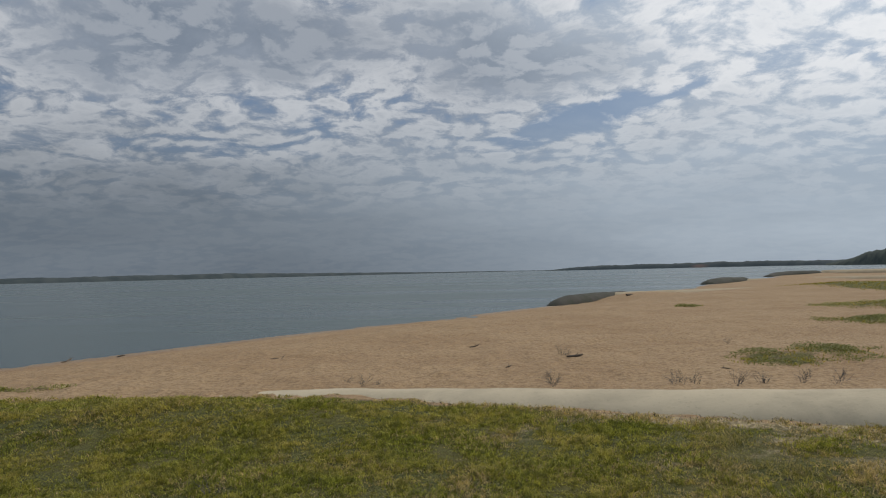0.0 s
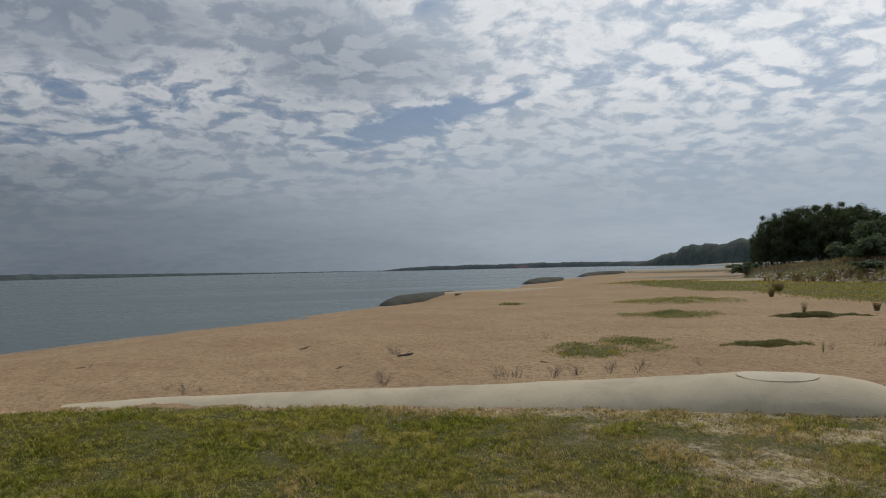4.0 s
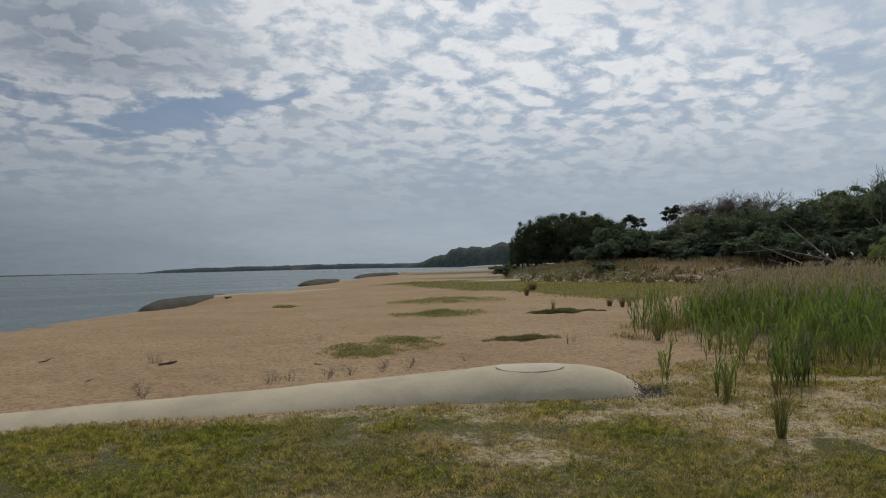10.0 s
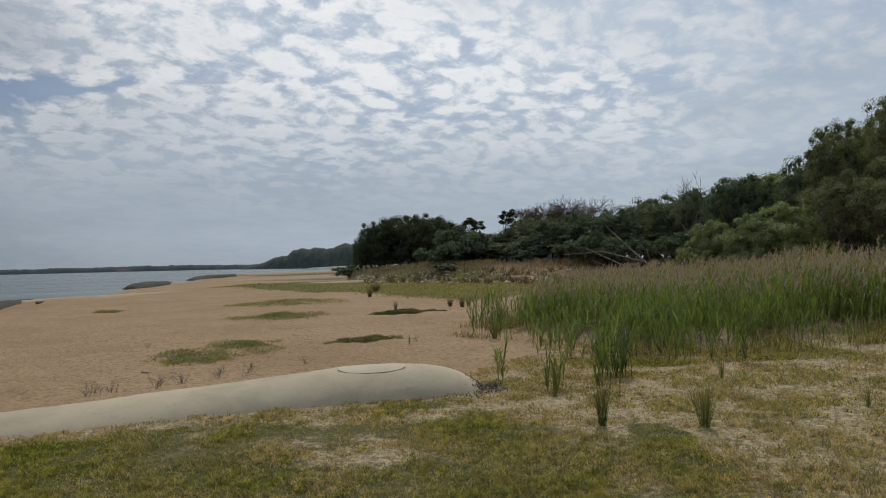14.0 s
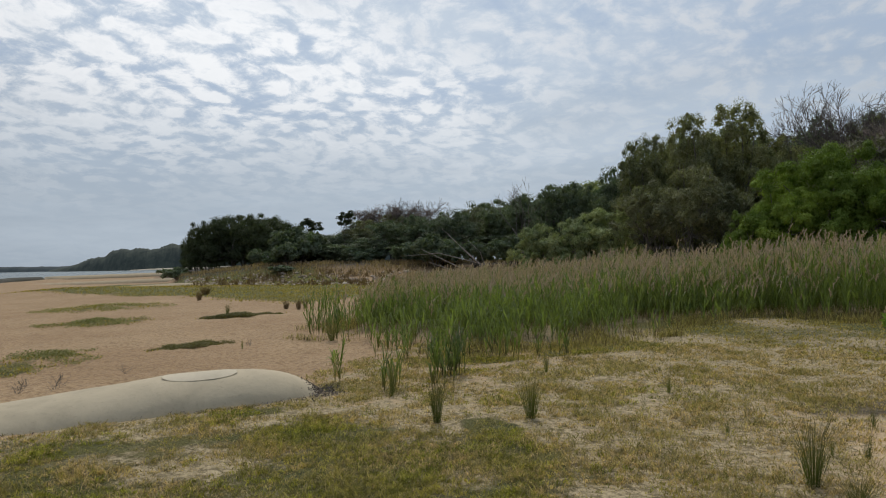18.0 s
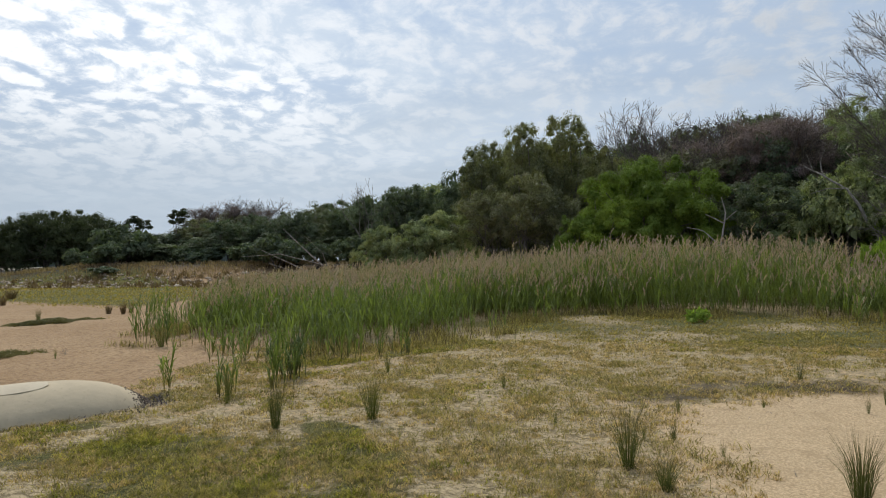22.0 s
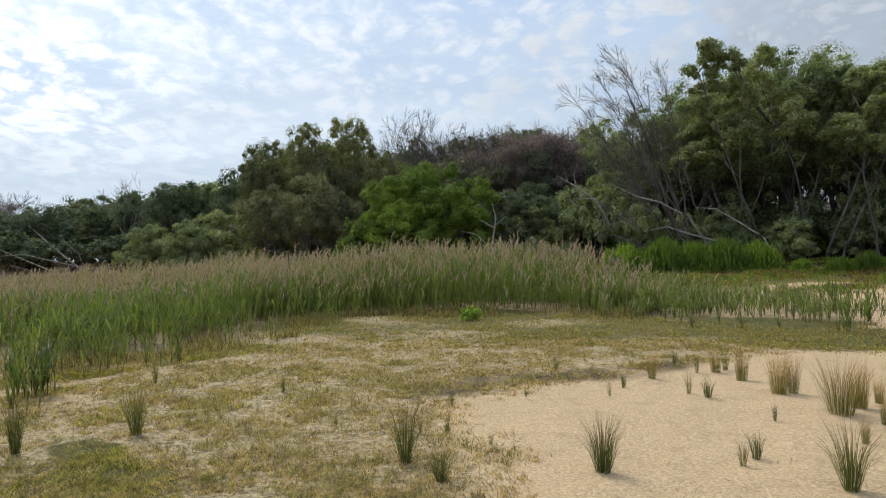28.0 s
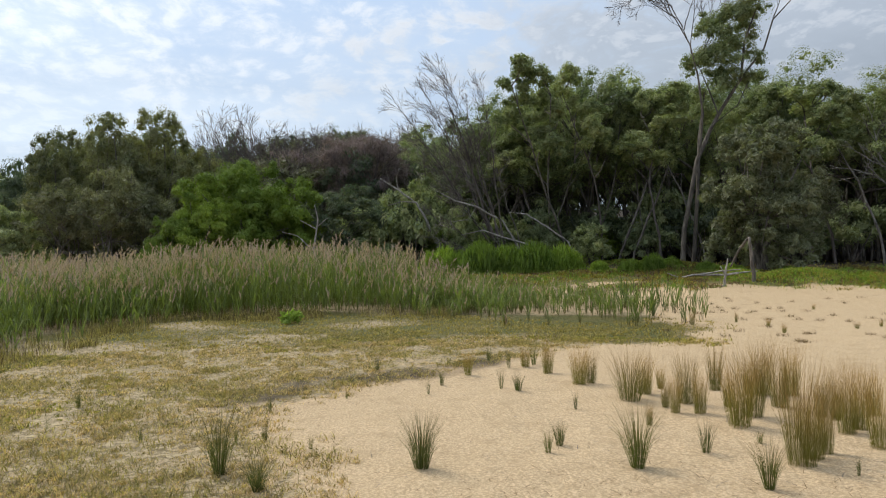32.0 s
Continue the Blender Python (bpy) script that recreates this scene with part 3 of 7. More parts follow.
DARK_GLASS.node_tree.nodes["Principled BSDF"].inputs["Base Color"].default_value = (0.02, 0.025, 0.03, 1)
TYRE = material("black_rubber", 0.85)[0]
TYRE.node_tree.nodes["Principled BSDF"].inputs["Base Color"].default_value = (0.02, 0.02, 0.02, 1)
TWIG = bark_material("grey_twigs", (0.085, 0.072, 0.062), (0.27, 0.24, 0.21))
TWIG_BROWN = bark_material("brown_twigs", (0.075, 0.062, 0.055), (0.20, 0.168, 0.150))
BARK = bark_material("grey_brown_bark", (0.066, 0.057, 0.048), (0.26, 0.225, 0.19))
DEADWOOD = bark_material("bleached_wood", (0.17, 0.15, 0.13), (0.48, 0.44, 0.40))
DRIFT = bark_material("dark_driftwood", (0.07, 0.055, 0.042), (0.22, 0.17, 0.13), (5.0, 30.0, 30.0))

# ---- ground and water ----
def build_ground():
    fine = np.arange(-146.0, 40.01, 0.25)
    coarse = np.arange(44.0, 212.0, 4.0)
    turns = np.radians(np.concatenate([fine, coarse]))
    rings = [0.0]
    r = 0.8
    while r < 4600:
        rings.append(r)
        r *= 1.013 if 3.0 < r < 60 else 1.06
    rings = np.array(rings[1:] + [4700.0])
    rr, aa = np.meshgrid(rings, turns, indexing="ij")
    x, y = -np.sin(aa) * rr, np.cos(aa) * rr
    z = height(x, y)
    green, straw, wood, s = cover(x, y)
    # trodden beach
    bare = (1 - np.clip(green + straw, 0, 1)) * smooth(s / 2) * smooth(1 - (rr - 30) / 30) * (0.25 + 0.75 * smooth((y - 3) / 5))
    z = z + bare * (0.03 * wave(x, y, 9.0, 1.0) + 0.02 * wave(x, y, 17.0, 5.0))
    rows, cols = rr.shape
    points = np.stack([x, y, z], -1).reshape(-1, 3)
    i, j = np.meshgrid(np.arange(rows - 1), np.arange(cols), indexing="ij")
    a, b = i * cols + j, i * cols + (j + 1) % cols
    c, d = a + cols, b + cols
    tris = np.concatenate([np.stack([a, c, b], -1).reshape(-1, 3), np.stack([b, c, d], -1).reshape(-1, 3)])
    hub = len(points)
    points = np.vstack([points, [[0, 0, float(height(0.0, 0.0))]]])
    j = np.arange(cols)
    tris = np.vstack([tris, np.stack([j, (j + 1) % cols, np.full(cols, hub)], -1)])
    me = smooth_shade(fast_mesh("ground", points, tris, GROUND))
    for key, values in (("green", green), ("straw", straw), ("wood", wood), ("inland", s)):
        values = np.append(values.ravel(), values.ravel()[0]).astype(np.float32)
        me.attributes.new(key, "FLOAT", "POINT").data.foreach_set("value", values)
    tagged(new("ground", me), "orange sand beach with patchy lawn and dry grass", "ground", kind="structure")


def build_water():
    turns = np.radians(np.arange(-150.0, 150.0, 3.0))
    rings = np.array([9.0, 14.0, 20.0, 30.0, 45.0, 70.0, 120.0, 250.0, 600.0, 1500.0, 4800.0])
    rr, aa = np.meshgrid(rings, turns, indexing="ij")
    points = np.stack([-np.sin(aa) * rr, np.cos(aa) * rr, np.full(rr.shape, WATER)], -1).reshape(-1, 3)
    rows, cols = rr.shape
    i, j = np.meshgrid(np.arange(rows - 1), np.arange(cols - 1), indexing="ij")
    a = i * cols + j
    tris = np.concatenate([np.stack([a, a + cols, a + 1], -1).reshape(-1, 3), np.stack([a + 1, a + cols, a + cols + 1], -1).reshape(-1, 3)])
    tagged(new("water", fast_mesh("water", points, tris, SEA)), "calm grey-green water of a wide bay", "water", kind="structure")


build_ground()
build_water()


# ---- how plants are grown ----
def blades(rng, base, tall, wide, lean, droop=0.3):
    """Tapered blades with a bend: arrays of points and triangles. lean: how far the tip stands out, as a share of the height."""
    n = len(base)
    turn, face = rng.uniform(0, 2 * np.pi, n), rng.uniform(0, 2 * np.pi, n)
    return bent_blades(base, tall, wide, np.stack([np.cos(turn), np.sin(turn)], -1) * lean[:, None], face, droop)


def bent_blades(base, tall, wide, out, face, droop):
    n = len(base)
    side = np.stack([np.cos(face), np.sin(face), np.zeros(n)], -1) * (wide * 0.5)[:, None]
    reach = np.concatenate([out * tall[:, None], np.zeros((n, 1))], 1)
    lift = np.stack([np.zeros(n), np.zeros(n), tall], -1)
    mid = base + reach * 0.35 + lift * (0.55 + 0.1 * droop)
    tip = base + reach + lift * (1 - droop * np.hypot(out[:, 0], out[:, 1]))[:, None]
    points = np.stack([base - side * 0.7, base + side * 0.7, mid - side, mid + side, tip], 1).reshape(-1, 3)
    k = np.arange(n)[:, None, None] * 5
    tris = (np.array([[0, 1, 3], [0, 3, 2], [2, 3, 4]])[None] + k).reshape(-1, 3)
    return points, tris


def join(pieces):
    points, tris, at = [], [], 0
    for p, t in pieces:
        points.append(p), tris.append(t + at)
        at += len(p)
    return np.concatenate(points), np.concatenate(tris)


def on_ground(x, y, sink=0.01):
    return np.stack([x, y, height(x, y) - sink], -1)


def leaf_cards(rng, centre, out, long, wide, spread=0.8):
    """Rhombic leaves about points, facing roughly the way out."""
    n = len(centre)
    facing = out + rng.normal(0, spread, (n, 3))
    facing /= np.linalg.norm(facing, axis=1)[:, None] + 1e-9
    along = np.cross(facing, rng.normal(0, 1, (n, 3)))
    along /= np.linalg.norm(along, axis=1)[:, None] + 1e-9
    across = np.cross(facing, along)
    size = rng.uniform(0.6, 1.25, n)[:, None]
    a, b = along * size * long * 0.5, across * size * wide * 0.5
    points = np.stack([centre - a, centre + b - a * 0.1, centre + a, centre - b - a * 0.1], 1).reshape(-1, 3)
    k = np.arange(n)[:, None, None] * 4
    return points, (np.array([[0, 1, 2], [0, 2, 3]])[None] + k).reshape(-1, 3)


def on_ball(rng, n):
    v = rng.normal(0, 1, (n, 3))
    return v / np.linalg.norm(v, axis=1)[:, None]


def foliage(rng, lobes, puffs, leaves, puff, long, wide, flat=0.75, fill=0.25, spread=0.5, droop=0.0):
    """A crown: lobes (centre and radii) carry rounded heads of leaves, each a close dome around coarse hidden cards
    that block light.
    """
    spots = []
    weight = np.array([l[3] * l[4] + l[4] * l[5] for l in lobes])
    for lobe, share in zip(lobes, weight / weight.sum()):
        count = max(3, int(puffs * share))
        v = on_ball(rng, count)
        v[:, 2] = np.where(v[:, 2] < -0.35, -v[:, 2], v[:, 2])
        r = np.where(rng.random(count) < fill, rng.uniform(0.3, 0.8, count), rng.uniform(0.78, 1.06, count))
        spots.append(np.array(lobe[:3]) + v * np.array(lobe[3:]) * r[:, None])
    spots = np.concatenate(spots)
    n = len(spots)
    size = puff * rng.uniform(0.55, 1.4, n)
    tilt = rng.normal(0, 0.25, (n, 3))

    def domes(many, near, far):
        which = np.repeat(np.arange(n), many)
        v = on_ball(rng, len(which))
        v[:, 2] = np.where((v[:, 2] < -0.15) & (rng.random(len(which)) < 0.75), -v[:, 2], v[:, 2])
        offset = v * (rng.uniform(near, far, len(which)) * size[which])[:, None]
        offset[:, 2] *= flat
        return which, v, spots[which] + offset

    which, v, at = domes(leaves, 0.72, 1.08)
    fine = leaf_cards(rng, at, v * np.array([1, 1, 1 - droop]) + np.array([0, 0, 0.35 * (1 - droop)]) + tilt[which], long, wide, spread)
    # oversized inner cards, unseen, added to keep light and view from passing through
    which, v, at = domes(max(5, leaves // 14), 0.1, 0.62)
    heart = leaf_cards(rng, at, v, long * 3.2, wide * 4.0, 0.6)
    return join([fine, heart])


class Wood:
    """Tapered limbs, gathered into one mesh."""

    def __init__(self, sides=6):
        self.points, self.tris, self.sides = [], [], sides

    def limb(self, path, radii):
        sides, at = self.sides, len(self.points)
        path = [Vector(p) for p in path]
        for i, (p, r) in enumerate(zip(path, radii)):
            way = (path[min(i + 1, len(path) - 1)] - path[max(i - 1, 0)]).normalized()
            u = way.orthogonal().normalized()
            v = way.cross(u)
            for k in range(sides):
                t = 2 * math.pi * k / sides
                self.points.append(p + (u * math.cos(t) + v * math.sin(t)) * r)
        for i in range(len(path) - 1):
            for k in range(sides):
                a, b = at + i * sides + k, at + i * sides + (k + 1) % sides
                self.tris += [(a, b, a + sides), (b, b + sides, a + sides)]
        end = at + (len(path) - 1) * sides
        self.tris += [(end, end + k, end + k + 1) for k in range(1, sides - 1)]

    def mesh(self, name, mat):
        return smooth_shade(fast_mesh(name, np.array([tuple(p) for p in self.points]), np.array(self.tris), mat))


def crooked(rnd, start, way, length, steps, bend, up=0.0):
    """A wandering path, and the way it ends."""
    p, d, path = Vector(start), Vector(way).normalized(), [Vector(start)]
    for _ in range(steps):
        d = (d + Vector((rnd.gauss(0, bend), rnd.gauss(0, bend), rnd.gauss(0, bend) + up))).normalized()
        p = p + d * (length / steps)
        path.append(p.copy())
    return path, d


def branching(rnd, wood, start, way, length, radius, depth, fork=3, angle=0.55, bend=0.14, up=0.05, shrink=0.68, thin=0.6, least=0.0):
    radius = max(radius, least)
    path, d = crooked(rnd, start, way, length, 4, bend, up)
    wood.limb(path, [max(radius * (1 - (1 - thin) * i / 4), least * 0.7) for i in range(5)])
    tips = []
    if depth == 0:
        return [path[-1]]
    for k in range(fork):
        side = d.orthogonal().normalized()
        side.rotate(Matrix.Rotation(2 * math.pi * (k + rnd.random() * 0.8) / fork, 3, d))
        at = path[-1] if k == 0 else path[rnd.choice((2, 3, 4))]
        spread = angle * rnd.uniform(0.5, 1.3) * (0.5 if k == 0 else 1.0)
        tips += branching(rnd, wood, at, d + side * spread, length * shrink * rnd.uniform(0.8, 1.15), radius * thin * (0.95 if k == 0 else 0.75), depth - 1, fork, angle, bend, up, shrink, thin, least)
    return tips


NATIVE = {}


def make_tree(name, label, group, seed, tall, wide, leaf, bark, stems=1, bare=0.35, lobes=6, puffs=90, leaves=80, puff=0.55, long=0.2, wideleaf=0.09, flat=0.75, dome=1.0, lean=0.0, trunk=None):
    """A leafy tree at the origin: trunk, limbs and a crown of many leaves. bare: the share of the height with no crown."""
    rnd, rng = random.Random(seed), np.random.default_rng(seed)
    root = thing(name, label, "tree", group)
    low, high = tall * bare, tall
    crown = []
    for k in range(lobes):
        t = 2 * math.pi * (k + rnd.random() * 0.6) / lobes
        out = wide * 0.5 * rnd.uniform(0.25, 0.62 if lobes < 13 else 0.74) * (0 if k == 0 else 1)
        z = low + (high - low) * (0.68 if k == 0 else rnd.uniform(0.18 if lobes > 12 else 0.25, 0.72 if lobes < 13 else 0.8))
        r = wide * rnd.uniform(0.21, 0.31) * (1.25 if k == 0 else 1.0) * min(1.0, (9 / lobes) ** 0.38)
        crown.append((math.cos(t) * out + lean * z, math.sin(t) * out, z, r, r, min((high - low) * 0.36 * dome, r * 1.1)))
    trunks, held = Wood(7), []
    thick = trunk or tall * 0.017
    for k in range(stems):
        t = 2 * math.pi * k / stems + rnd.random()
        foot = Vector((math.cos(t), math.sin(t), 0)) * (0.18 * stems * 0.4 if stems > 1 else 0)
        way = Vector((math.cos(t) * 0.10 * (stems > 1) + lean, math.sin(t) * 0.10 * (stems > 1), 1))
        path, d = crooked(rnd, foot - Vector((0, 0, 0.25)), way, low + (high - low) * 0.35, 6, 0.09)
        trunks.limb(path, [thick * (1.25 if i == 0 else 1 - 0.09 * i) / (1 + 0.35 * (stems - 1)) for i in range(7)])
        for lobe in crown[k::stems]:
            end = Vector(lobe[:3])
            start = path[rnd.choice((3, 4, 5, 6))]
            limbs = Wood(5)
            mid = (start + end) * 0.5 + Vector((rnd.gauss(0, 0.2), rnd.gauss(0, 0.2), 0.15 * tall * 0.2))
            limbs.limb([start, mid, end], [thick * 0.45, thick * 0.32, thick * 0.14])
            for _ in range(5):
                v = Vector(on_ball(rng, 1)[0]) * lobe[3] * 0.95
                limbs.limb([mid.lerp(end, rnd.random()), end + v * 0.6, end + v], [thick * 0.16, thick * 0.1, thick * 0.05])
            held.append(limbs.mesh("limb", bark))
    stem = part("trunk", trunks.mesh("trunk", bark), root)
    for mesh in held:
        part("limb", mesh, stem)
    p, t = foliage(rng, crown, puffs, leaves, puff, long, wideleaf, flat)
    part("crown", fast_mesh("crown", p, t, leaf), root)
    NATIVE[root.as_pointer()] = (float(np.percentile(p[:, 2], 97.0)), float(np.percentile(np.hypot(p[:, 0] - lean * tall * 0.6, p[:, 1]), 98) * 2))
    return root


def make_dome(name, label, group, seed, tall, wide, leaf, bark, lobes=22, lobe=0.17, puffs=60, leaves=52, puff=0.17, long=0.095, wideleaf=0.055, square=0.55, flat=0.8, droop=0.0, ragged=0.12):
    """A dense tree with a dome of many rounded heaps of foliage down to the ground. square: below 1 for a flatter top."""
    rnd, rng = random.Random(seed), np.random.default_rng(seed)
    root = thing(name, label, "tree", group)
    crown = []
    for k in range(lobes):
        up = 1.0 - (k + 0.5) / lobes
        t = k * 2.399963 + rnd.uniform(-0.3, 0.3)
        out = math.sqrt(max(0.0, 1 - up ** 2)) ** square
        r = wide * lobe * rnd.uniform(0.75, 1.25)
        reach = (wide * 0.5 - r * 0.8) * rnd.uniform(1.0 - 1.6 * ragged, 1.0 + 0.5 * ragged)
        crown.append((math.cos(t) * out * reach, math.sin(t) * out * reach, max(r * 0.45, (tall - r * 0.75) * up * rnd.uniform(1.0 - 0.9 * ragged, 1.0 + 0.4 * ragged)), r, r, r * (0.8 + 0.5 * droop)))
    crown.append((0, 0, tall * 0.38, wide * 0.28, wide * 0.28, tall * 0.30))
    trunks, held, thick = Wood(7), [], tall * 0.025
    for k in range(3):
        t = 2.1 * k + rnd.random()
        path, d = crooked(rnd, (0.1 * k, 0, -0.25), (math.cos(t) * 0.35, math.sin(t) * 0.35, 1), tall * 0.5, 5, 0.1)
        trunks.limb(path, [thick * (1.2 - 0.14 * i) for i in range(6)])
        for end in crown[k::3]:
            limbs = Wood(4)
            start = path[rnd.choice((2, 3, 4, 5))]
            limbs.limb([start, start.lerp(Vector(end[:3]), 0.55) + Vector((0, 0, -0.1)), end[:3]], [thick * 0.4, thick * 0.28, thick * 0.12])
            held.append(limbs.mesh("limb", bark))
    stem = part("trunk", trunks.mesh("trunk", bark), root)
    for mesh in held:
        part("limb", mesh, stem)
    p, t = foliage(rng, crown, puffs * lobes, leaves, puff, long, wideleaf, flat, 0.10, 0.45, droop)
    p[:, 2] = np.maximum(p[:, 2], -0.05)
    part("crown", fast_mesh("crown", p, t, leaf), root)
    NATIVE[root.as_pointer()] = (float(np.percentile(p[:, 2], 99.0)), float(np.percentile(np.hypot(p[:, 0], p[:, 1]), 98) * 2))
    return root


def make_bush(name, label, group, seed, tall, wide, leaf, puffs=60, leaves=80, puff=0.3, long=0.14, wideleaf=0.06, category="bush", flat=0.8):
    """A low leafy bush to the ground, with stems inside."""
    rnd, rng = random.Random(seed), np.random.default_rng(seed)
    root = thing(name, label, category, group)
    lobes = [(0, 0, tall * 0.45, wide * 0.36, wide * 0.36, tall * 0.5)]
    for k in range(5):
        t = 2 * math.pi * (k + rnd.random()) / 5
        r = wide * rnd.uniform(0.18, 0.27)
        lobes.append((math.cos(t) * wide * 0.3, math.sin(t) * wide * 0.3, tall * rnd.uniform(0.28, 0.5), r, r, tall * rnd.uniform(0.28, 0.42)))
    stems = Wood(4)
    for _ in range(9):
        t = rnd.random() * 6.28
        path, _d = crooked(rnd, (0, 0, -0.1), (math.cos(t) * 0.6, math.sin(t) * 0.6, 1), tall * 0.75, 4, 0.15)
        stems.limb(path, [0.02 * tall * (1 - 0.2 * i) for i in range(5)])
    part("stem", stems.mesh("stem", BARK), root)
    p, t = foliage(rng, lobes, puffs, leaves, puff, long, wideleaf, flat)
    p[:, 2] = np.maximum(p[:, 2], -0.05)
    part("foliage", fast_mesh("foliage", p, t, leaf), root)
    return root


def make_bare_tree(name, label, group, seed, tall, bark, depth=5, fork=3, angle=0.5, stems=1, lean=(0, 0), trunk=0.12, first=0.34, shrink=0.68, up=0.05, bend=0.13, least=0.013):
    rnd = random.Random(seed)
    root = thing(name, label, "tree", group)
    top = 0.0
    for k in range(stems):
        trunks = Wood(7)
        t = 2 * math.pi * k / max(stems, 1) + rnd.random()
        way = (lean[0] + 0.3 * math.cos(t) * (stems > 1), lean[1] + 0.3 * math.sin(t) * (stems > 1), 1)
        path, d = crooked(rnd, (0.1 * k, 0, -0.25), way, tall * first, 5, 0.1)
        trunks.limb(path, [trunk * (1.2 if i == 0 else 1 - 0.09 * i) for i in range(6)])
        for j in range(fork):
            side = d.orthogonal().normalized()
            side.rotate(Matrix.Rotation(2 * math.pi * (j + rnd.random() * 0.7) / fork, 3, d))
            twigs = Wood(3)
            branching(rnd, twigs, path[-1] if j == 0 else path[rnd.choice((3, 4))], d + side * angle, tall * 0.25, trunk * 0.55, depth - 1, fork, angle, bend, up, shrink, 0.67, least)
            part("branch", twigs.mesh("branch", bark), root)
            top = max(top, max(q.z for q in twigs.points))
        part("trunk", trunks.mesh("trunk", bark), root)
    NATIVE[root.as_pointer()] = (top, top * 0.6)
    return root


def at_bearing(bearing, metres, sink=0.0):
    x, y = -math.sin(radians(bearing)) * metres, math.cos(radians(bearing)) * metres
    return x, y, float(height(x, y)) - sink


STOOD = set()


def plant(made, bearing, metres, size=1.0, high=None, turn=0.0, label=""):
    """Stand a thing (at its first call) or a copy of it on the ground at a bearing and distance from the pan's centre."""
    copy = made.as_pointer() in STOOD
    STOOD.add(made.as_pointer())
    x, y, z = at_bearing(bearing, metres, 0.03)
    own = made.scale if copy else (1, 1, 1)
    m = Matrix.LocRotScale((x, y, z), Euler((0, 0, radians(turn))), (size / own[0], size / own[1], (high or size) / own[2]))
    if copy:
        ob = copy_thing(made, m)
    else:
        ob, made.matrix_basis = made, m
    if label:
        ob["label"] = label
    return ob


def rise(made, bearing, metres, up, wide=None, turn=0.0, label=""):
    """Stand a tree so that its top shows at an angle of up degrees above the eye; wide: metres across."""
    tall, across = NATIVE[made.as_pointer()]
    high = (1.55 + metres * math.tan(radians(up)) - at_bearing(bearing, metres)[2]) / tall
    return plant(made, bearing, metres, wide / across if wide else high, high, turn, label)


# ---- far land ----
def ridge(name, label, bearings, metres, tops, mat, depth=60.0, rough=0.25, cliff=None, seed=1, step=0.05):
    """Low wooded land across the water: a long loaf with an uneven, tree-topped skyline."""
    rng = np.random.default_rng(seed)
    a = np.arange(bearings[0], bearings[-1], step)
    d, top = np.interp(a, bearings, metres), np.interp(a, bearings, tops)
    bumps = np.zeros(len(a))
    for width, share in ((41, 0.55), (13, 0.6), (4, 0.5)):
        k = np.convolve(rng.normal(0, 1, len(a) + width), np.ones(width) / width, "same")[: len(a)]
        bumps += share * k / (k.std() + 1e-9)
    top = np.maximum(top * (1 + rough * bumps * 0.6), 0.3)
    turn = np.radians(a)
    ring = []
    for share, back in ((-0.15, -0.05), (0.35, 0.0), (0.8, 0.08), (1.0, 0.3), (0.9, 0.7), (-0.15, 1.0)):
        wob = rng.normal(0, 0.015, len(a))
        r = d + depth * (back + 0.3 * wob)
        ring.append(np.stack([-np.sin(turn) * r, np.cos(turn) * r, WATER + top * share * (1 + wob * (0.2 < share < 1))], -1))
    points = np.concatenate(ring)
    n = len(a)
    tris = []
    for k in range(len(ring) - 1):
        i = np.arange(n - 1) + k * n
        tris += [np.stack([i, i + n, i + 1], -1), np.stack([i + 1, i + n, i + n + 1], -1)]
    me = fast_mesh(name, points, np.concatenate(tris), mat)
    mark = np.zeros(len(points), np.float32)
    if cliff:
        for k in range(2):
            mark[k * n : (k + 1) * n] = smooth(1 - np.abs(a - cliff[0]) / cliff[1]) * 0.8
    me.attributes.new("cliff", "FLOAT", "POINT").data.foreach_set("value", mark)
    tagged(new(name, me), label, "backdrop", kind="structure")


FAR_HAZE = distance_material("far_woods", (0.020, 0.026, 0.022), (0.050, 0.055, 0.045), (0.040, 0.052, 0.064), 0.02)
MID_HAZE = distance_material("headland_woods", (0.016, 0.022, 0.014), (0.055, 0.062, 0.040), (0.022, 0.029, 0.034), 0.12)
ridge("backdrop_far_shore", "hazy low wooded shore across the bay", [-9.5, 0.0, 8.0, 18.0, 22.0, 36.0, 60.0], [3800, 3400, 2900, 2400, 2300, 2200, 2300], [2, 6, 12, 17, 16, 15, 14], FAR_HAZE, 200, 0.12, seed=4, step=0.12)
ridge("backdrop_point", "long low wooded point with a reddish cliff", [-31.5, -29.0, -26.0, -22.0, -20.5, -17.0, -13.0, -10.5, -8.4], [900, 1000, 1200, 1350, 1400, 1500, 1600, 1700, 1800], [6.5, 7.0, 8.5, 11, 11, 10.5, 11, 7, 0.6], FAR_HAZE, 100, 0.10, (-20.6, 0.9), 7, 0.08)
ridge("backdrop_headland", "dark wooded headland behind a pale beach", [-60.0, -42.0, -38.5, -36.5, -34.0, -32.5, -31.0, -29.2], [600, 620, 640, 650, 680, 710, 760, 830], [23, 23, 22, 21, 19.5, 14.0, 7.5, 1.2], MID_HAZE, 100, 0.10, seed=9, step=0.10)

BEACH_HAZE = distance_material("far_sand", (0.36, 0.30, 0.21), (0.48, 0.41, 0.31), (0.03, 0.035, 0.04), 0.05)
ridge("backdrop_beach", "pale strip of beach below the wooded headland", [-42.0, -39.0, -36.8, -34.6], [560, 565, 580, 600], [1.6, 1.5, 1.2, 0.4], BEACH_HAZE, 20, 0.05, seed=12, step=0.15)


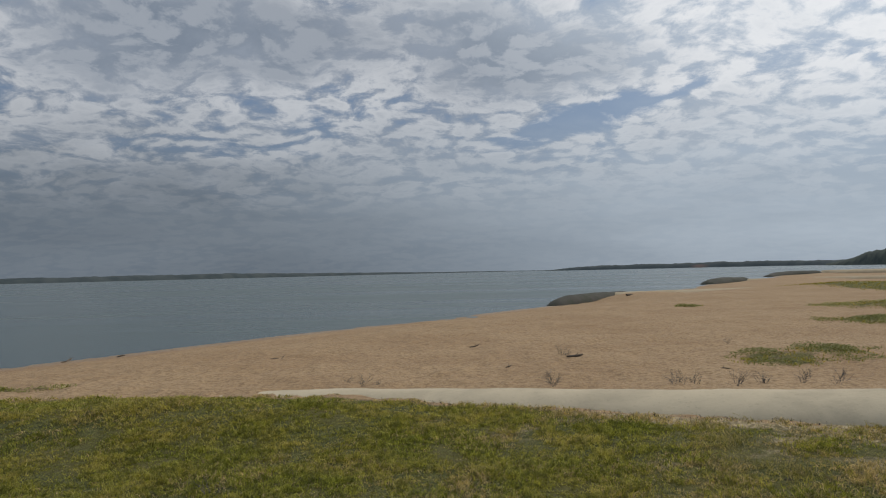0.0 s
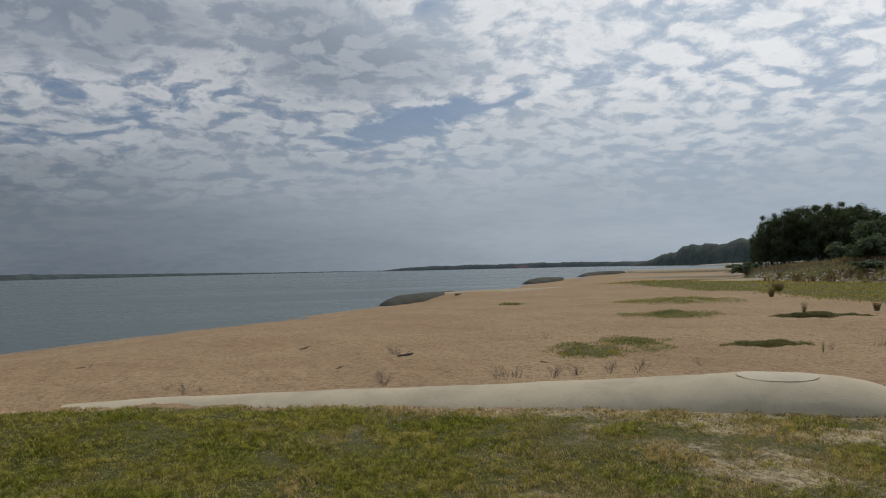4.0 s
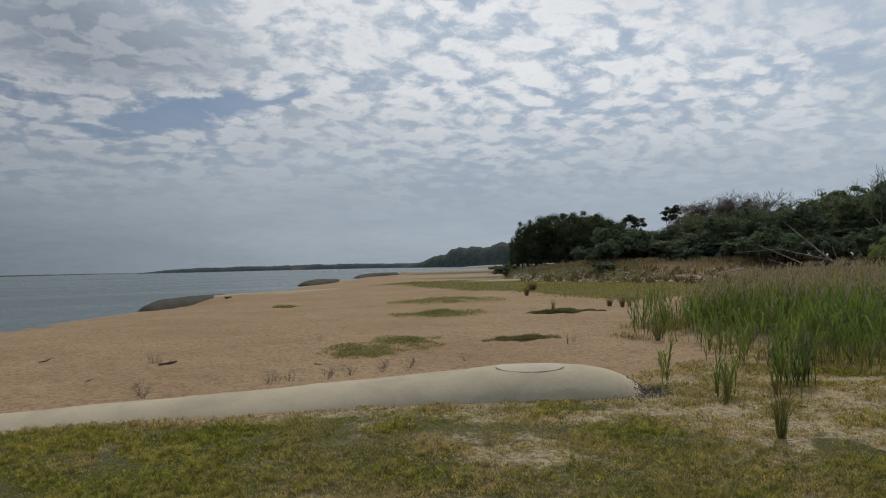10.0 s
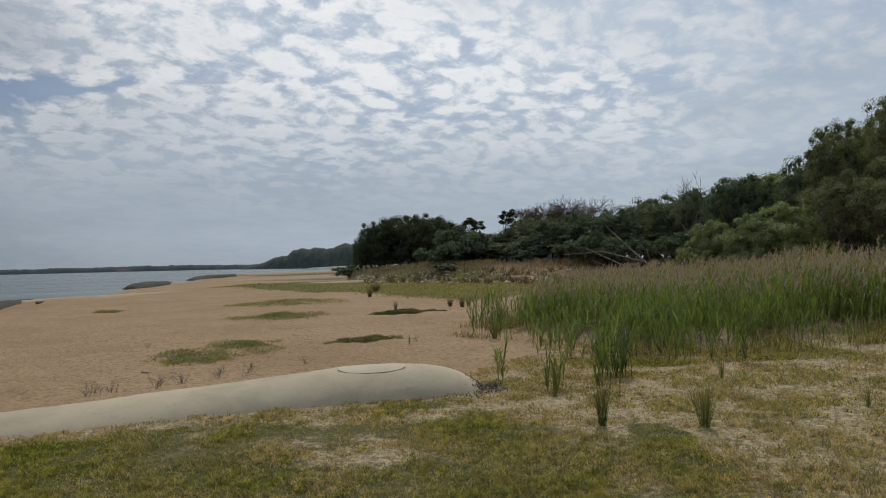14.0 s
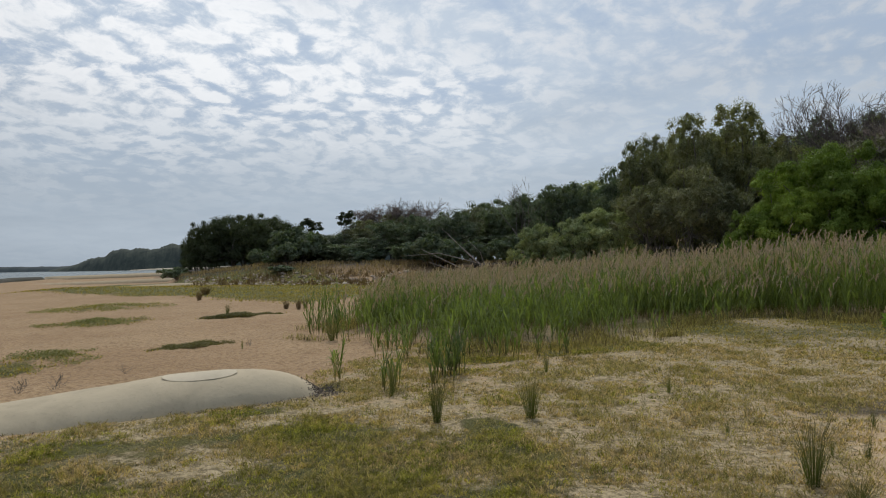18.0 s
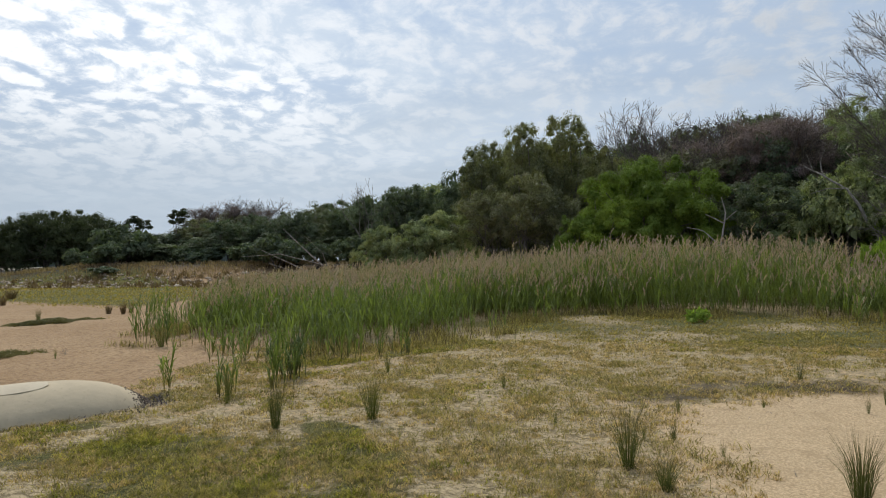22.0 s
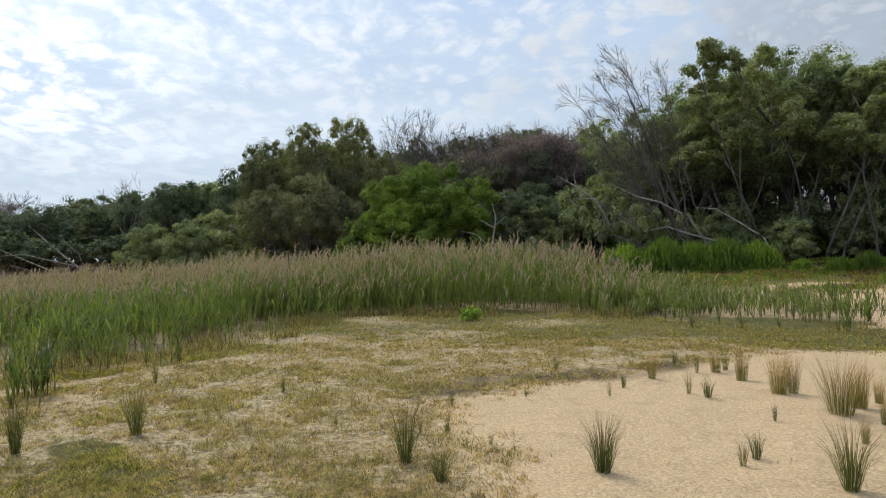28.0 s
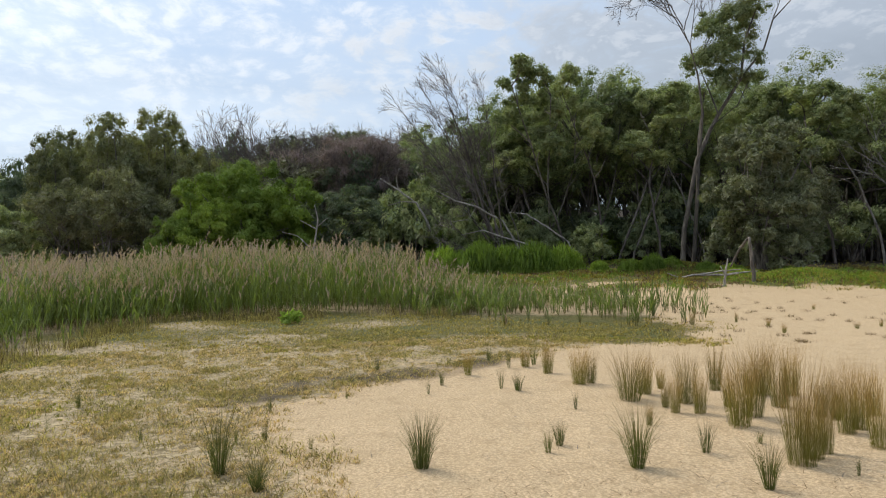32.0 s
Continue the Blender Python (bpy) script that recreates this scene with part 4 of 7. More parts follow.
# ---- sand-filled tubes ----
def loft_tube(name, line, mat, label, group, seed=1, steps=90, sides=28):
    """A sand-filled tube lying half sunk along a line of (x, y, top height, half width, half thickness), with creases and rounded ends."""
    rng = np.random.default_rng(seed)
    line = np.array(line, float)
    run = np.concatenate([[0], np.cumsum(np.hypot(*(line[1:, :2] - line[:-1, :2]).T))])
    s = np.linspace(0, run[-1], steps)
    cx, cy, top, w, h = (np.interp(s, run, line[:, k]) for k in range(5))
    for c in (cx, cy, top, w, h):
        c[2:-2] = np.convolve(c, [0.1, 0.2, 0.4, 0.2, 0.1], "same")[2:-2]
    tx, ty = np.gradient(cx), np.gradient(cy)
    q = np.hypot(tx, ty)
    nx, ny = -ty / q, tx / q
    t = np.linspace(0, 2 * np.pi, sides, endpoint=False)
    ends = np.sqrt(np.clip(1 - np.clip(1 - np.minimum(s, run[-1] - s) / 1.0, 0, 1) ** 2.4, 0.0005, 1))
    crease = 1 + 0.012 * np.sin(s[:, None] * 2.1 + 2 * np.cos(t)[None]) + 0.008 * np.sin(s[:, None] * 5.3 + 3 * t[None]) + 0.004 * rng.normal(0, 1, (steps, sides))
    across, lift = np.cos(t)[None] * crease, np.sin(t)[None] * crease
    squash = np.sign(lift) * np.abs(lift) ** 0.9
    u = across * (w * ends)[:, None]
    z = (top - h)[:, None] * 1.0 + squash * (h * ends)[:, None] - ((1 - ends) * h * 0.55)[:, None]
    points = np.stack([cx[:, None] + nx[:, None] * u, cy[:, None] + ny[:, None] * u, z], -1).reshape(-1, 3)
    i, j = np.meshgrid(np.arange(steps - 1), np.arange(sides), indexing="ij")
    a, b = i * sides + j, i * sides + (j + 1) % sides
    tris = np.concatenate([np.stack([a, b, a + sides], -1).reshape(-1, 3), np.stack([b, b + sides, a + sides], -1).reshape(-1, 3)])
    caps = [(0, k + 1, k) for k in range(1, sides - 1)] + [((steps - 1) * sides, (steps - 1) * sides + k, (steps - 1) * sides + k + 1) for k in range(1, sides - 1)]
    me = smooth_shade(fast_mesh(name, points, np.concatenate([tris, np.array(caps)]), mat))
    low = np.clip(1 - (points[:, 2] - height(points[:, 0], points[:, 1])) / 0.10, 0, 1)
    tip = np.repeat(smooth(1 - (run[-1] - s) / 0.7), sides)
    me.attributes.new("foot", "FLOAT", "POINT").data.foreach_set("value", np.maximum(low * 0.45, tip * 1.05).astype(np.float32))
    ob = tagged(new(name, me), label, "sand tube", group)
    return ob


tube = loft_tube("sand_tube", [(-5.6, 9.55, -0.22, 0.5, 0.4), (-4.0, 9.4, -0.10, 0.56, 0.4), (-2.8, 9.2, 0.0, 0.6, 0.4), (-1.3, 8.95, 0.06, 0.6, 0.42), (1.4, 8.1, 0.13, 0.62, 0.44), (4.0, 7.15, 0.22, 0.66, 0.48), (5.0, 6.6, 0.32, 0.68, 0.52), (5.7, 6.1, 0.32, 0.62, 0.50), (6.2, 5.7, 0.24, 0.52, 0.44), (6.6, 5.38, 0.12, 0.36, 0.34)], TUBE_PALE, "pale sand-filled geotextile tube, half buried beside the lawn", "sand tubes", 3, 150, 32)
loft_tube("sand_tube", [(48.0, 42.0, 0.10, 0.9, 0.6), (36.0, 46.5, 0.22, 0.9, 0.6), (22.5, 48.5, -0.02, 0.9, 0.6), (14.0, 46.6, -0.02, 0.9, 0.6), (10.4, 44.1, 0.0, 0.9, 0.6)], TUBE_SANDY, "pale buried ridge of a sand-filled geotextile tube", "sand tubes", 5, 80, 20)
loft_tube("sand_tube", [(12.6, 46.4, 0.02, 0.9, 0.7), (10.6, 44.6, 0.04, 1.0, 0.75), (8.8, 43.0, 0.03, 1.0, 0.8), (7.6, 41.9, -0.03, 0.95, 0.8), (6.7, 41.0, -0.28, 0.8, 0.7), (6.1, 40.4, -0.6, 0.6, 0.5)], TUBE_DARK, "dark weed-covered seaward end of a sand tube", "sand tubes", 6, 60, 20)
loft_tube("sand_tube", [(62.0, 66.0, 0.25, 1.2, 0.8), (45.0, 80.0, 0.0, 1.2, 0.8), (36.0, 83.6, -0.10, 1.2, 0.8)], TUBE_SANDY, "pale far sand tube across the beach", "sand tubes", 7, 50, 18)
loft_tube("sand_tube", [(37.5, 84.2, 0.10, 1.4, 0.9), (34.0, 82.6, 0.18, 1.5, 1.0), (32.0, 81.0, 0.05, 1.4, 0.9), (30.4, 79.6, -0.4, 1.1, 0.8)], TUBE_DARK, "dark weed-covered end of a far sand tube", "sand tubes", 8, 40, 18)
loft_tube("sand_tube", [(70.0, 126.5, 0.30, 1.5, 1.0), (64.0, 125.8, 0.32, 1.6, 1.0), (60.5, 124.0, 0.15, 1.5, 1.0), (57.5, 121.5, -0.4, 1.2, 0.8)], TUBE_DARK, "dark far-off sand tube at the water", "sand tubes", 9, 40, 16)
loft_tube("sand_tube", [(128.0, 120.0, 0.5, 1.6, 1.0), (95.0, 125.0, 0.42, 1.6, 1.0), (69.0, 126.6, 0.30, 1.5, 1.0)], TUBE_SANDY, "pale far-off ridge of a buried sand tube", "sand tubes", 10, 40, 16)
tube["label"] = "pale sand-filled geotextile tube, half buried beside the lawn"

# ---- trees along the bank ----
tea = [make_tree("tea_tree", "tall dark tea tree with many bare grey stems", "tea trees of the wood", 20 + k, 11.0, 7.0, LEAF_TEA, BARK, 6, 0.20, 20, 140, 280, 0.58, 0.092, 0.038, 0.9, 1.15) for k in range(3)]
gums = [make_dome("gum_tree", "olive-green gum tree with a dense drooping crown", "gum trees", 30 + k, 8.4, 5.6, LEAF_GUM, BARK, 28, 0.21, 15, 160, 0.42, 0.12, 0.040, 0.55, 1.1, 0.55, 0.13) for k in range(2)]
rounds = [make_dome("round_tree", "bright green round-crowned tree with dense foliage", "green round trees", 40 + k, 4.7, 7.4, LEAF_ROUND, BARK, 20, 0.155, 14, 260, 0.40, 0.085, 0.045, 0.62, 0.72, 0.0, 0.30) for k in range(2)]
shores = [make_dome("shore_tree", "dense dark flat-topped tree on the shore bank", "dark shore trees", 45 + k, 4.6, 8.0, LEAF_SHORE, BARK, 20, 0.20, 11, 240, 0.60, 0.105, 0.055, 0.42, 0.7, 0.0, 0.07) for k in range(2)]
darks = [make_tree("dark_tree", "dense dark green spreading tree", "dark shore trees", 50 + k, 5.6, 6.5, LEAF_DARK, BARK, 2, 0.0, 11, 100, 170, 0.58, 0.125, 0.065, 0.75, 1.3) for k in range(2)]
greys = [make_tree("scrub_tree", "grey-green scrubby tree with thin twigs", "scrub trees", 60 + k, 5.0, 4.5, LEAF_GREY, TWIG, 4, 0.04, 9, 95, 170, 0.42, 0.10, 0.045, 0.9, 1.2) for k in range(2)]
bares = [make_bare_tree("bare_tree", "leafless grey tree with fine twigs", "bare trees", 70 + k, 7.0, TWIG_BROWN, 6, 3, 0.60, 1, (0.08, 0.0), 0.085, 0.46, 0.74, 0.02, 0.12, 0.010) for k in range(3)]
rnd = random.Random(5)

# shore clump, far along the beach
for k, (bearing, metres, up, wide) in enumerate(((-40.3, 78, 3.3, 5.4), (-42.2, 76, 3.85, 7.0), (-44.4, 75, 3.85, 7.0), (-46.6, 73, 3.3, 5.4), (-43.0, 84, 3.7, 8.5), (-47.8, 76, 2.5, 4.0), (-39.4, 82, 2.3, 3.6))):
    rise(shores[k % 2], bearing, metres, up, wide, rnd.uniform(0, 360))
umbrella = make_tree("umbrella_tree", "small dark umbrella-shaped tree", "", 81, 6.0, 3.4, LEAF_SHORE, BARK, 1, 0.62, 5, 26, 120, 0.42, 0.16, 0.08, 0.5, 0.8)
rise(umbrella, -48.4, 74, 3.6, 3.0)
rise(umbrella, -51.3, 64, 4.2, 2.2, 90)
# scrub between the clump and the gums
scrub = (darks[1], darks[0], greys[1])
for bearing, metres, up, kind in ((-49.8, 70, 2.2, 1), (-51.0, 66, 2.7, 0), (-52.6, 64, 3.6, 2), (-54.2, 60, 3.5, 1), (-55.5, 66, 4.0, 2), (-57.0, 60, 3.9, 0), (-58.6, 62, 3.8, 1), (-60.4, 55, 4.0, 0), (-62.2, 60, 4.5, 2), (-64.0, 56, 4.6, 1), (-65.6, 56, 4.9, 0), (-67.2, 53, 5.0, 1), (-53.4, 74, 3.7, 0), (-56.2, 72, 4.1, 1), (-59.4, 70, 4.1, 0), (-62.6, 68, 4.6, 0), (-65.8, 64, 4.9, 1)):
    rise(scrub[kind], bearing, metres, up * 0.93, rnd.uniform(4.6, 6.2), rnd.uniform(0, 360))
for bearing, metres, up in ((-53.0, 68, 4.4), (-55.0, 66, 4.7), (-56.6, 66, 5.2), (-57.6, 67, 5.3), (-60.4, 62, 4.8), (-65.4, 58, 5.8)):
    rise(bares[rnd.randrange(3)], bearing, metres, up, None, rnd.uniform(0, 360))
# dark clump and round bushes before the gums
for k, (bearing, metres, up, wide) in enumerate(((-68.7, 48, 5.7, 4.4), (-66.6, 52, 5.0, 4.6), (-70.2, 50, 5.6, 4.5), (-72.0, 49, 5.4, 4.5), (-73.7, 50, 6.0, 4.5), (-71.2, 56, 5.4, 6.0), (-74.6, 57, 6.2, 6.0))):
    rise(darks[k % 2], bearing, metres, up, wide, rnd.uniform(0, 360))
small_round = make_dome("round_tree", "small round green tree beside the dark trees", "green round trees", 43, 3.4, 4.6, LEAF_TEA, BARK, 12, 0.20, 14, 200, 0.32, 0.085, 0.045, 0.6, 0.75, 0.0, 0.22)
rise(small_round, -70.3, 41, 3.0, 4.4, 30)
rise(small_round, -73.0, 41, 3.7, 4.8, 120)
rise(small_round, -67.4, 43, 2.6, 3.6, 250)
# gums
rise(gums[0], -75.9, 46, 9.2, 3.8, 0, "dark grey-green gum tree at the edge of the wood")
rise(gums[1], -79.9, 44, 10.5, 4.4, 60)
rise(gums[0], -83.2, 45, 10.9, 4.6, 200)
rise(gums[1], -78.0, 48, 9.0, 4.0, 280)
rise(gums[1], -86.2, 48, 8.4, 4.0, 20)
rise(darks[0], -75.0, 50, 7.6, 5.0, 140)
rise(darks[1], -79.0, 51, 8.6, 7.0, 30)
rise(darks[0], -83.0, 50, 8.6, 6.5, 250)
rise(greys[0], -76.4, 40, 5.6, 4.0, 40)
rise(greys[1], -79.4, 39, 6.4, 4.0, 90)
rise(greys[0], -81.8, 40, 5.4, 3.4, 160)
# the large round tree
rise(rounds[0], -89.2, 34.6, 7.5, 6.8, 15, "large bright green round tree above the reeds")
rise(rounds[1], -86.0, 33.6, 5.6, 5.0, 80)
rise(rounds[0], -84.0, 33.0, 3.0, 3.4, 200)
rise(rounds[1], -92.6, 34.2, 6.1, 4.8, 300)
rise(darks[0], -96.6, 35, 5.2, 5.0, 40, "dark green tree in the shade of the wood")
rise(small_round, -98.2, 37.5, 4.2, 4.6, 10, "shaded green tree at the edge of the wood")
# the wooded rise behind
for bearing, metres, up, kind in ((-86.0, 58, 8.6, 0), (-88.0, 60, 9.6, 0), (-90.0, 58, 9.2, 1), (-92.4, 56, 9.6, 2), (-94.6, 58, 9.9, 1), (-96.8, 55, 9.9, 2), (-99.2, 57, 10.2, 0), (-101.8, 55, 9.9, 1), (-93.5, 66, 9.8, 0), (-97.8, 66, 10.1, 0), (-103.4, 60, 10.4, 0), (-89.2, 48, 7.6, 1), (-92.0, 46, 7.8, 2), (-95.4, 46, 8.2, 1), (-98.8, 45, 8.2, 0)):
    rise((darks[1], greys[0], greys[1])[kind], bearing, metres, up - 0.5, rnd.uniform(5.5, 7.0), rnd.uniform(0, 360))
for bearing, metres, up in ((-89.4, 52, 11.9), (-86.6, 55, 10.2), (-91.6, 55, 10.5), (-92.6, 54, 10.5), (-93.8, 53, 10.9), (-94.9, 54, 10.8), (-96.2, 52, 10.6), (-97.6, 53, 10.9), (-98.9, 52, 10.7), (-100.2, 52, 10.6), (-101.6, 51, 10.5), (-92.4, 47, 8.6), (-95.0, 46, 9.0), (-97.0, 46, 9.2), (-99.2, 46, 9.3), (-90.2, 47, 8.4)):
    rise(bares[rnd.randrange(3)], bearing, metres, up, None, rnd.uniform(0, 360))
brown = make_tree("dry_tree", "brown leafless tree dense with fine twigs", "brown twiggy trees", 66, 8.0, 5.0, LEAF_TWIG, TWIG_BROWN, 5, 0.12, 14, 110, 260, 0.62, 0.24, 0.014, 1.0, 1.3)
for bearing, metres, up in ((-94.6, 47, 8.4), (-97.4, 45, 9.2), (-99.2, 45, 9.6), (-101.0, 45, 9.5), (-91.8, 48, 7.8), (-53.2, 68, 4.3), (-55.4, 66, 4.4), (-57.6, 66, 4.3)):
    rise(brown, bearing, metres, up, 4.6 if bearing < -80 else 3.2, rnd.uniform(0, 360))
# tall wood on the right
for k, (bearing, metres, up) in enumerate(((-105.6, 42, 10.6), (-107.8, 39, 11.6), (-110.2, 40, 11.8), (-112.6, 38, 12.8), (-115.0, 39, 13.6), (-117.4, 38, 14.4), (-120.0, 39, 13.4), (-122.6, 38, 13.7), (-125.4, 40, 12.8), (-128.2, 38, 12.2), (-131.4, 39, 13.6), (-134.4, 38, 11.6), (-137.4, 37, 11.6), (-140.6, 36, 13.0), (-144.0, 37, 13.0), (-107.0, 48, 9.6), (-111.5, 48, 12.6), (-116.2, 48, 13.4), (-121.0, 48, 13.0), (-129.8, 48, 12.6), (-136.0, 47, 11.4))):
    rise(tea[k % 3], bearing, metres, up - 0.7, rnd.uniform(5.2, 6.6), rnd.uniform(0, 360))
# closed ranks further in, up to the skyline of the wood
SKY_A = [-146, -141, -137, -134, -131, -128, -123, -117, -112, -108, -105, -103, -97, -92, -86, -84, -81.7, -78.3, -75.5, -74, -70, -68, -66, -63, -60, -57, -53, -49]
SKY_UP = [13.0, 13.0, 11.6, 11.6, 13.4, 12.2, 13.5, 14.0, 13.0, 10.6, 9.8, 9.8, 10.1, 9.8, 9.0, 9.5, 10.9, 10.0, 8.8, 6.8, 6.2, 5.2, 4.9, 4.6, 4.1, 4.1, 3.6, 2.1]
deep = [make_tree("wood_tree", "dark green tree deep in the wood", "trees deep in the wood", 55 + k, 9.0, 6.0, leaf, BARK, 2, 0.08, 10, 70, 90, 0.72, 0.20, 0.10, 0.85, 1.2) for k, leaf in enumerate((LEAF_DARK, LEAF_TEA, LEAF_DARK, LEAF_GREY, LEAF_GUM, LEAF_TEA))]
ranks = tuple(deep)
for row, (share, more) in enumerate(((0.55, 4.0), (0.78, 9.0), (0.93, 15.0))):
    for k in range(46):
        bearing = -50.0 - 96.0 * (k + 0.5 * (row % 2)) / 45
        metres = float(np.interp(bearing, TOE_A, TOE_D) + np.interp(bearing, TOE_A, TOE_W)) + more + 3 * rnd.random() + 10 * float(smooth((bearing + 104) / 20) * smooth((-66 - bearing) / 10))
        if abs(bearing + 120.9) < 1.2 and metres < 47:
            continue
        up = float(np.interp(bearing, SKY_A, SKY_UP)) * share * rnd.uniform(0.86, 1.02)
        rise(ranks[rnd.randrange(2 if bearing > -70 else 6) * (2 if bearing > -70 else 1)], bearing, metres, up, metres * rnd.uniform(0.085, 0.12), rnd.uniform(0, 360))
# shaded understorey at the edge of the tall wood
under = [make_bush("shade_bush", "dark shaded bush under the tall trees", "bushes under the wood", 130 + k, 2.6, 3.4, LEAF_DARK if k < 1 else LEAF_TEA, 60, 120, 0.36, 0.12, 0.06) for k in range(4)]
for k in range(48):
    bearing = -97.5 - 1.0 * k + rnd.uniform(-0.5, 0.5)
    if abs(bearing + 120.9) > 0.9:
        plant(under[k % 4], bearing, rnd.uniform(34.5, 42.0), rnd.uniform(0.8, 1.15), rnd.uniform(0.6, 1.7), rnd.uniform(0, 360))


# ---- single trees and dead wood ----
def slim_tree(seed, tall, bark):
    """A slender crooked stem, bare for most of its height, with a few flat tufts of leaves at the top."""
    rnd_, rng = random.Random(seed), np.random.default_rng(seed)
    root = thing("slender_tree", "slender tea tree with bare crooked stem and tufted top", "tree", "tea trees of the wood")
    wood = Wood(6)
    path, _way = crooked(rnd_, (0, 0, -0.3), (rnd_.uniform(-0.14, 0.14), rnd_.uniform(-0.08, 0.08), 1), tall * 0.9, 10, 0.10)
    wood.limb(path, [0.062 * (1 - 0.07 * k) for k in range(11)])
    trunk = part("trunk", wood.mesh("trunk", bark), root)
    heads = []
    for k in (5, 6, 7, 8, 9, 10, 10):
        t = rnd_.uniform(0, 6.28)
        end = path[k] + Vector((math.cos(t) * rnd_.uniform(0.3, 1.1), math.sin(t) * rnd_.uniform(0.3, 1.0), rnd_.uniform(0.5, 1.2)))
        limb = Wood(5)
        limb.limb([path[k], path[k].lerp(end, 0.5) + Vector((rnd_.gauss(0, 0.1), rnd_.gauss(0, 0.1), -0.08)), end], [0.032, 0.024, 0.012])
        part("limb", limb.mesh("limb", bark), trunk)
        if k > 5:
            wide = rnd_.uniform(0.45, 0.8)
            heads.append((*end, wide, wide, wide * 0.95))
    p, t = foliage(rng, heads, 84, 150, 0.26, 0.10, 0.042, 1.1)
    part("crown", fast_mesh("crown", p, t, LEAF_TEA), root)
    NATIVE[root.as_pointer()] = (float(np.percentile(p[:, 2], 97.0)), 2.4)
    return root


slims = [slim_tree(150 + k, 10.0, (TWIG, BARK, TWIG, TWIG_BROWN)[k]) for k in range(4)]
for k, (bearing, metres, up) in enumerate(((-108.2, 37.0, 9.6), (-111.0, 37.5, 10.6), (-112.8, 35.6, 11.8), (-113.8, 34.6, 11.6), (-114.9, 34.6, 13.6), (-116.1, 34.0, 14.5), (-117.2, 35.0, 13.2), (-118.5, 33.8, 14.7), (-119.8, 34.4, 13.4), (-120.9, 33.6, 13.6), (-122.2, 34.2, 12.6), (-123.4, 33.2, 13.4), (-126.6, 34.0, 12.4), (-128.6, 34.6, 12.9), (-132.6, 34.0, 13.0), (-135.4, 33.4, 12.2), (-138.4, 33.0, 12.6))):
    rise(slims[k % 4], bearing, metres, up, 2.4 * rnd.uniform(0.85, 1.25), rnd.uniform(0, 360))
for bearing, metres, up, wide in ((-107.2, 33.2, 3.7, 2.4), (-117.6, 32.4, 2.2, 2.2), (-113.4, 34.0, 3.4, 2.6)):
    rise(small_round, bearing, metres, up, wide, rnd.uniform(0, 360), "young yellow-green tree at the edge of the wood")
def limbs_only(name, label, category, paths, mat, bearing, metres, turn, part_name="limb", sides=6):
    """Dead wood from a few drawn limbs: each path is ((across, away, up, radius), ...)."""
    x, y, z = at_bearing(bearing, metres, 0.02)
    root = thing(name, label, category)
    root.matrix_basis = pose(x, y, z, 0, 0, turn)
    rnd = random.Random(len(name) + int(metres))
    for path in paths:
        wood = Wood(sides)
        fine, radii = [], []
        for a, b in zip(path, path[1:]):
            for k in range(4):
                t = k / 4
                fine.append(Vector(a[:3]).lerp(Vector(b[:3]), t) + Vector((rnd.gauss(0, 0.25), rnd.gauss(0, 0.25), rnd.gauss(0, 0.25))) * a[3])
                radii.append(a[3] + (b[3] - a[3]) * t)
        fine.append(Vector(path[-1][:3])), radii.append(path[-1][3])
        wood.limb(fine, radii)
        part(part_name, wood.mesh(part_name, mat), root)
    return root


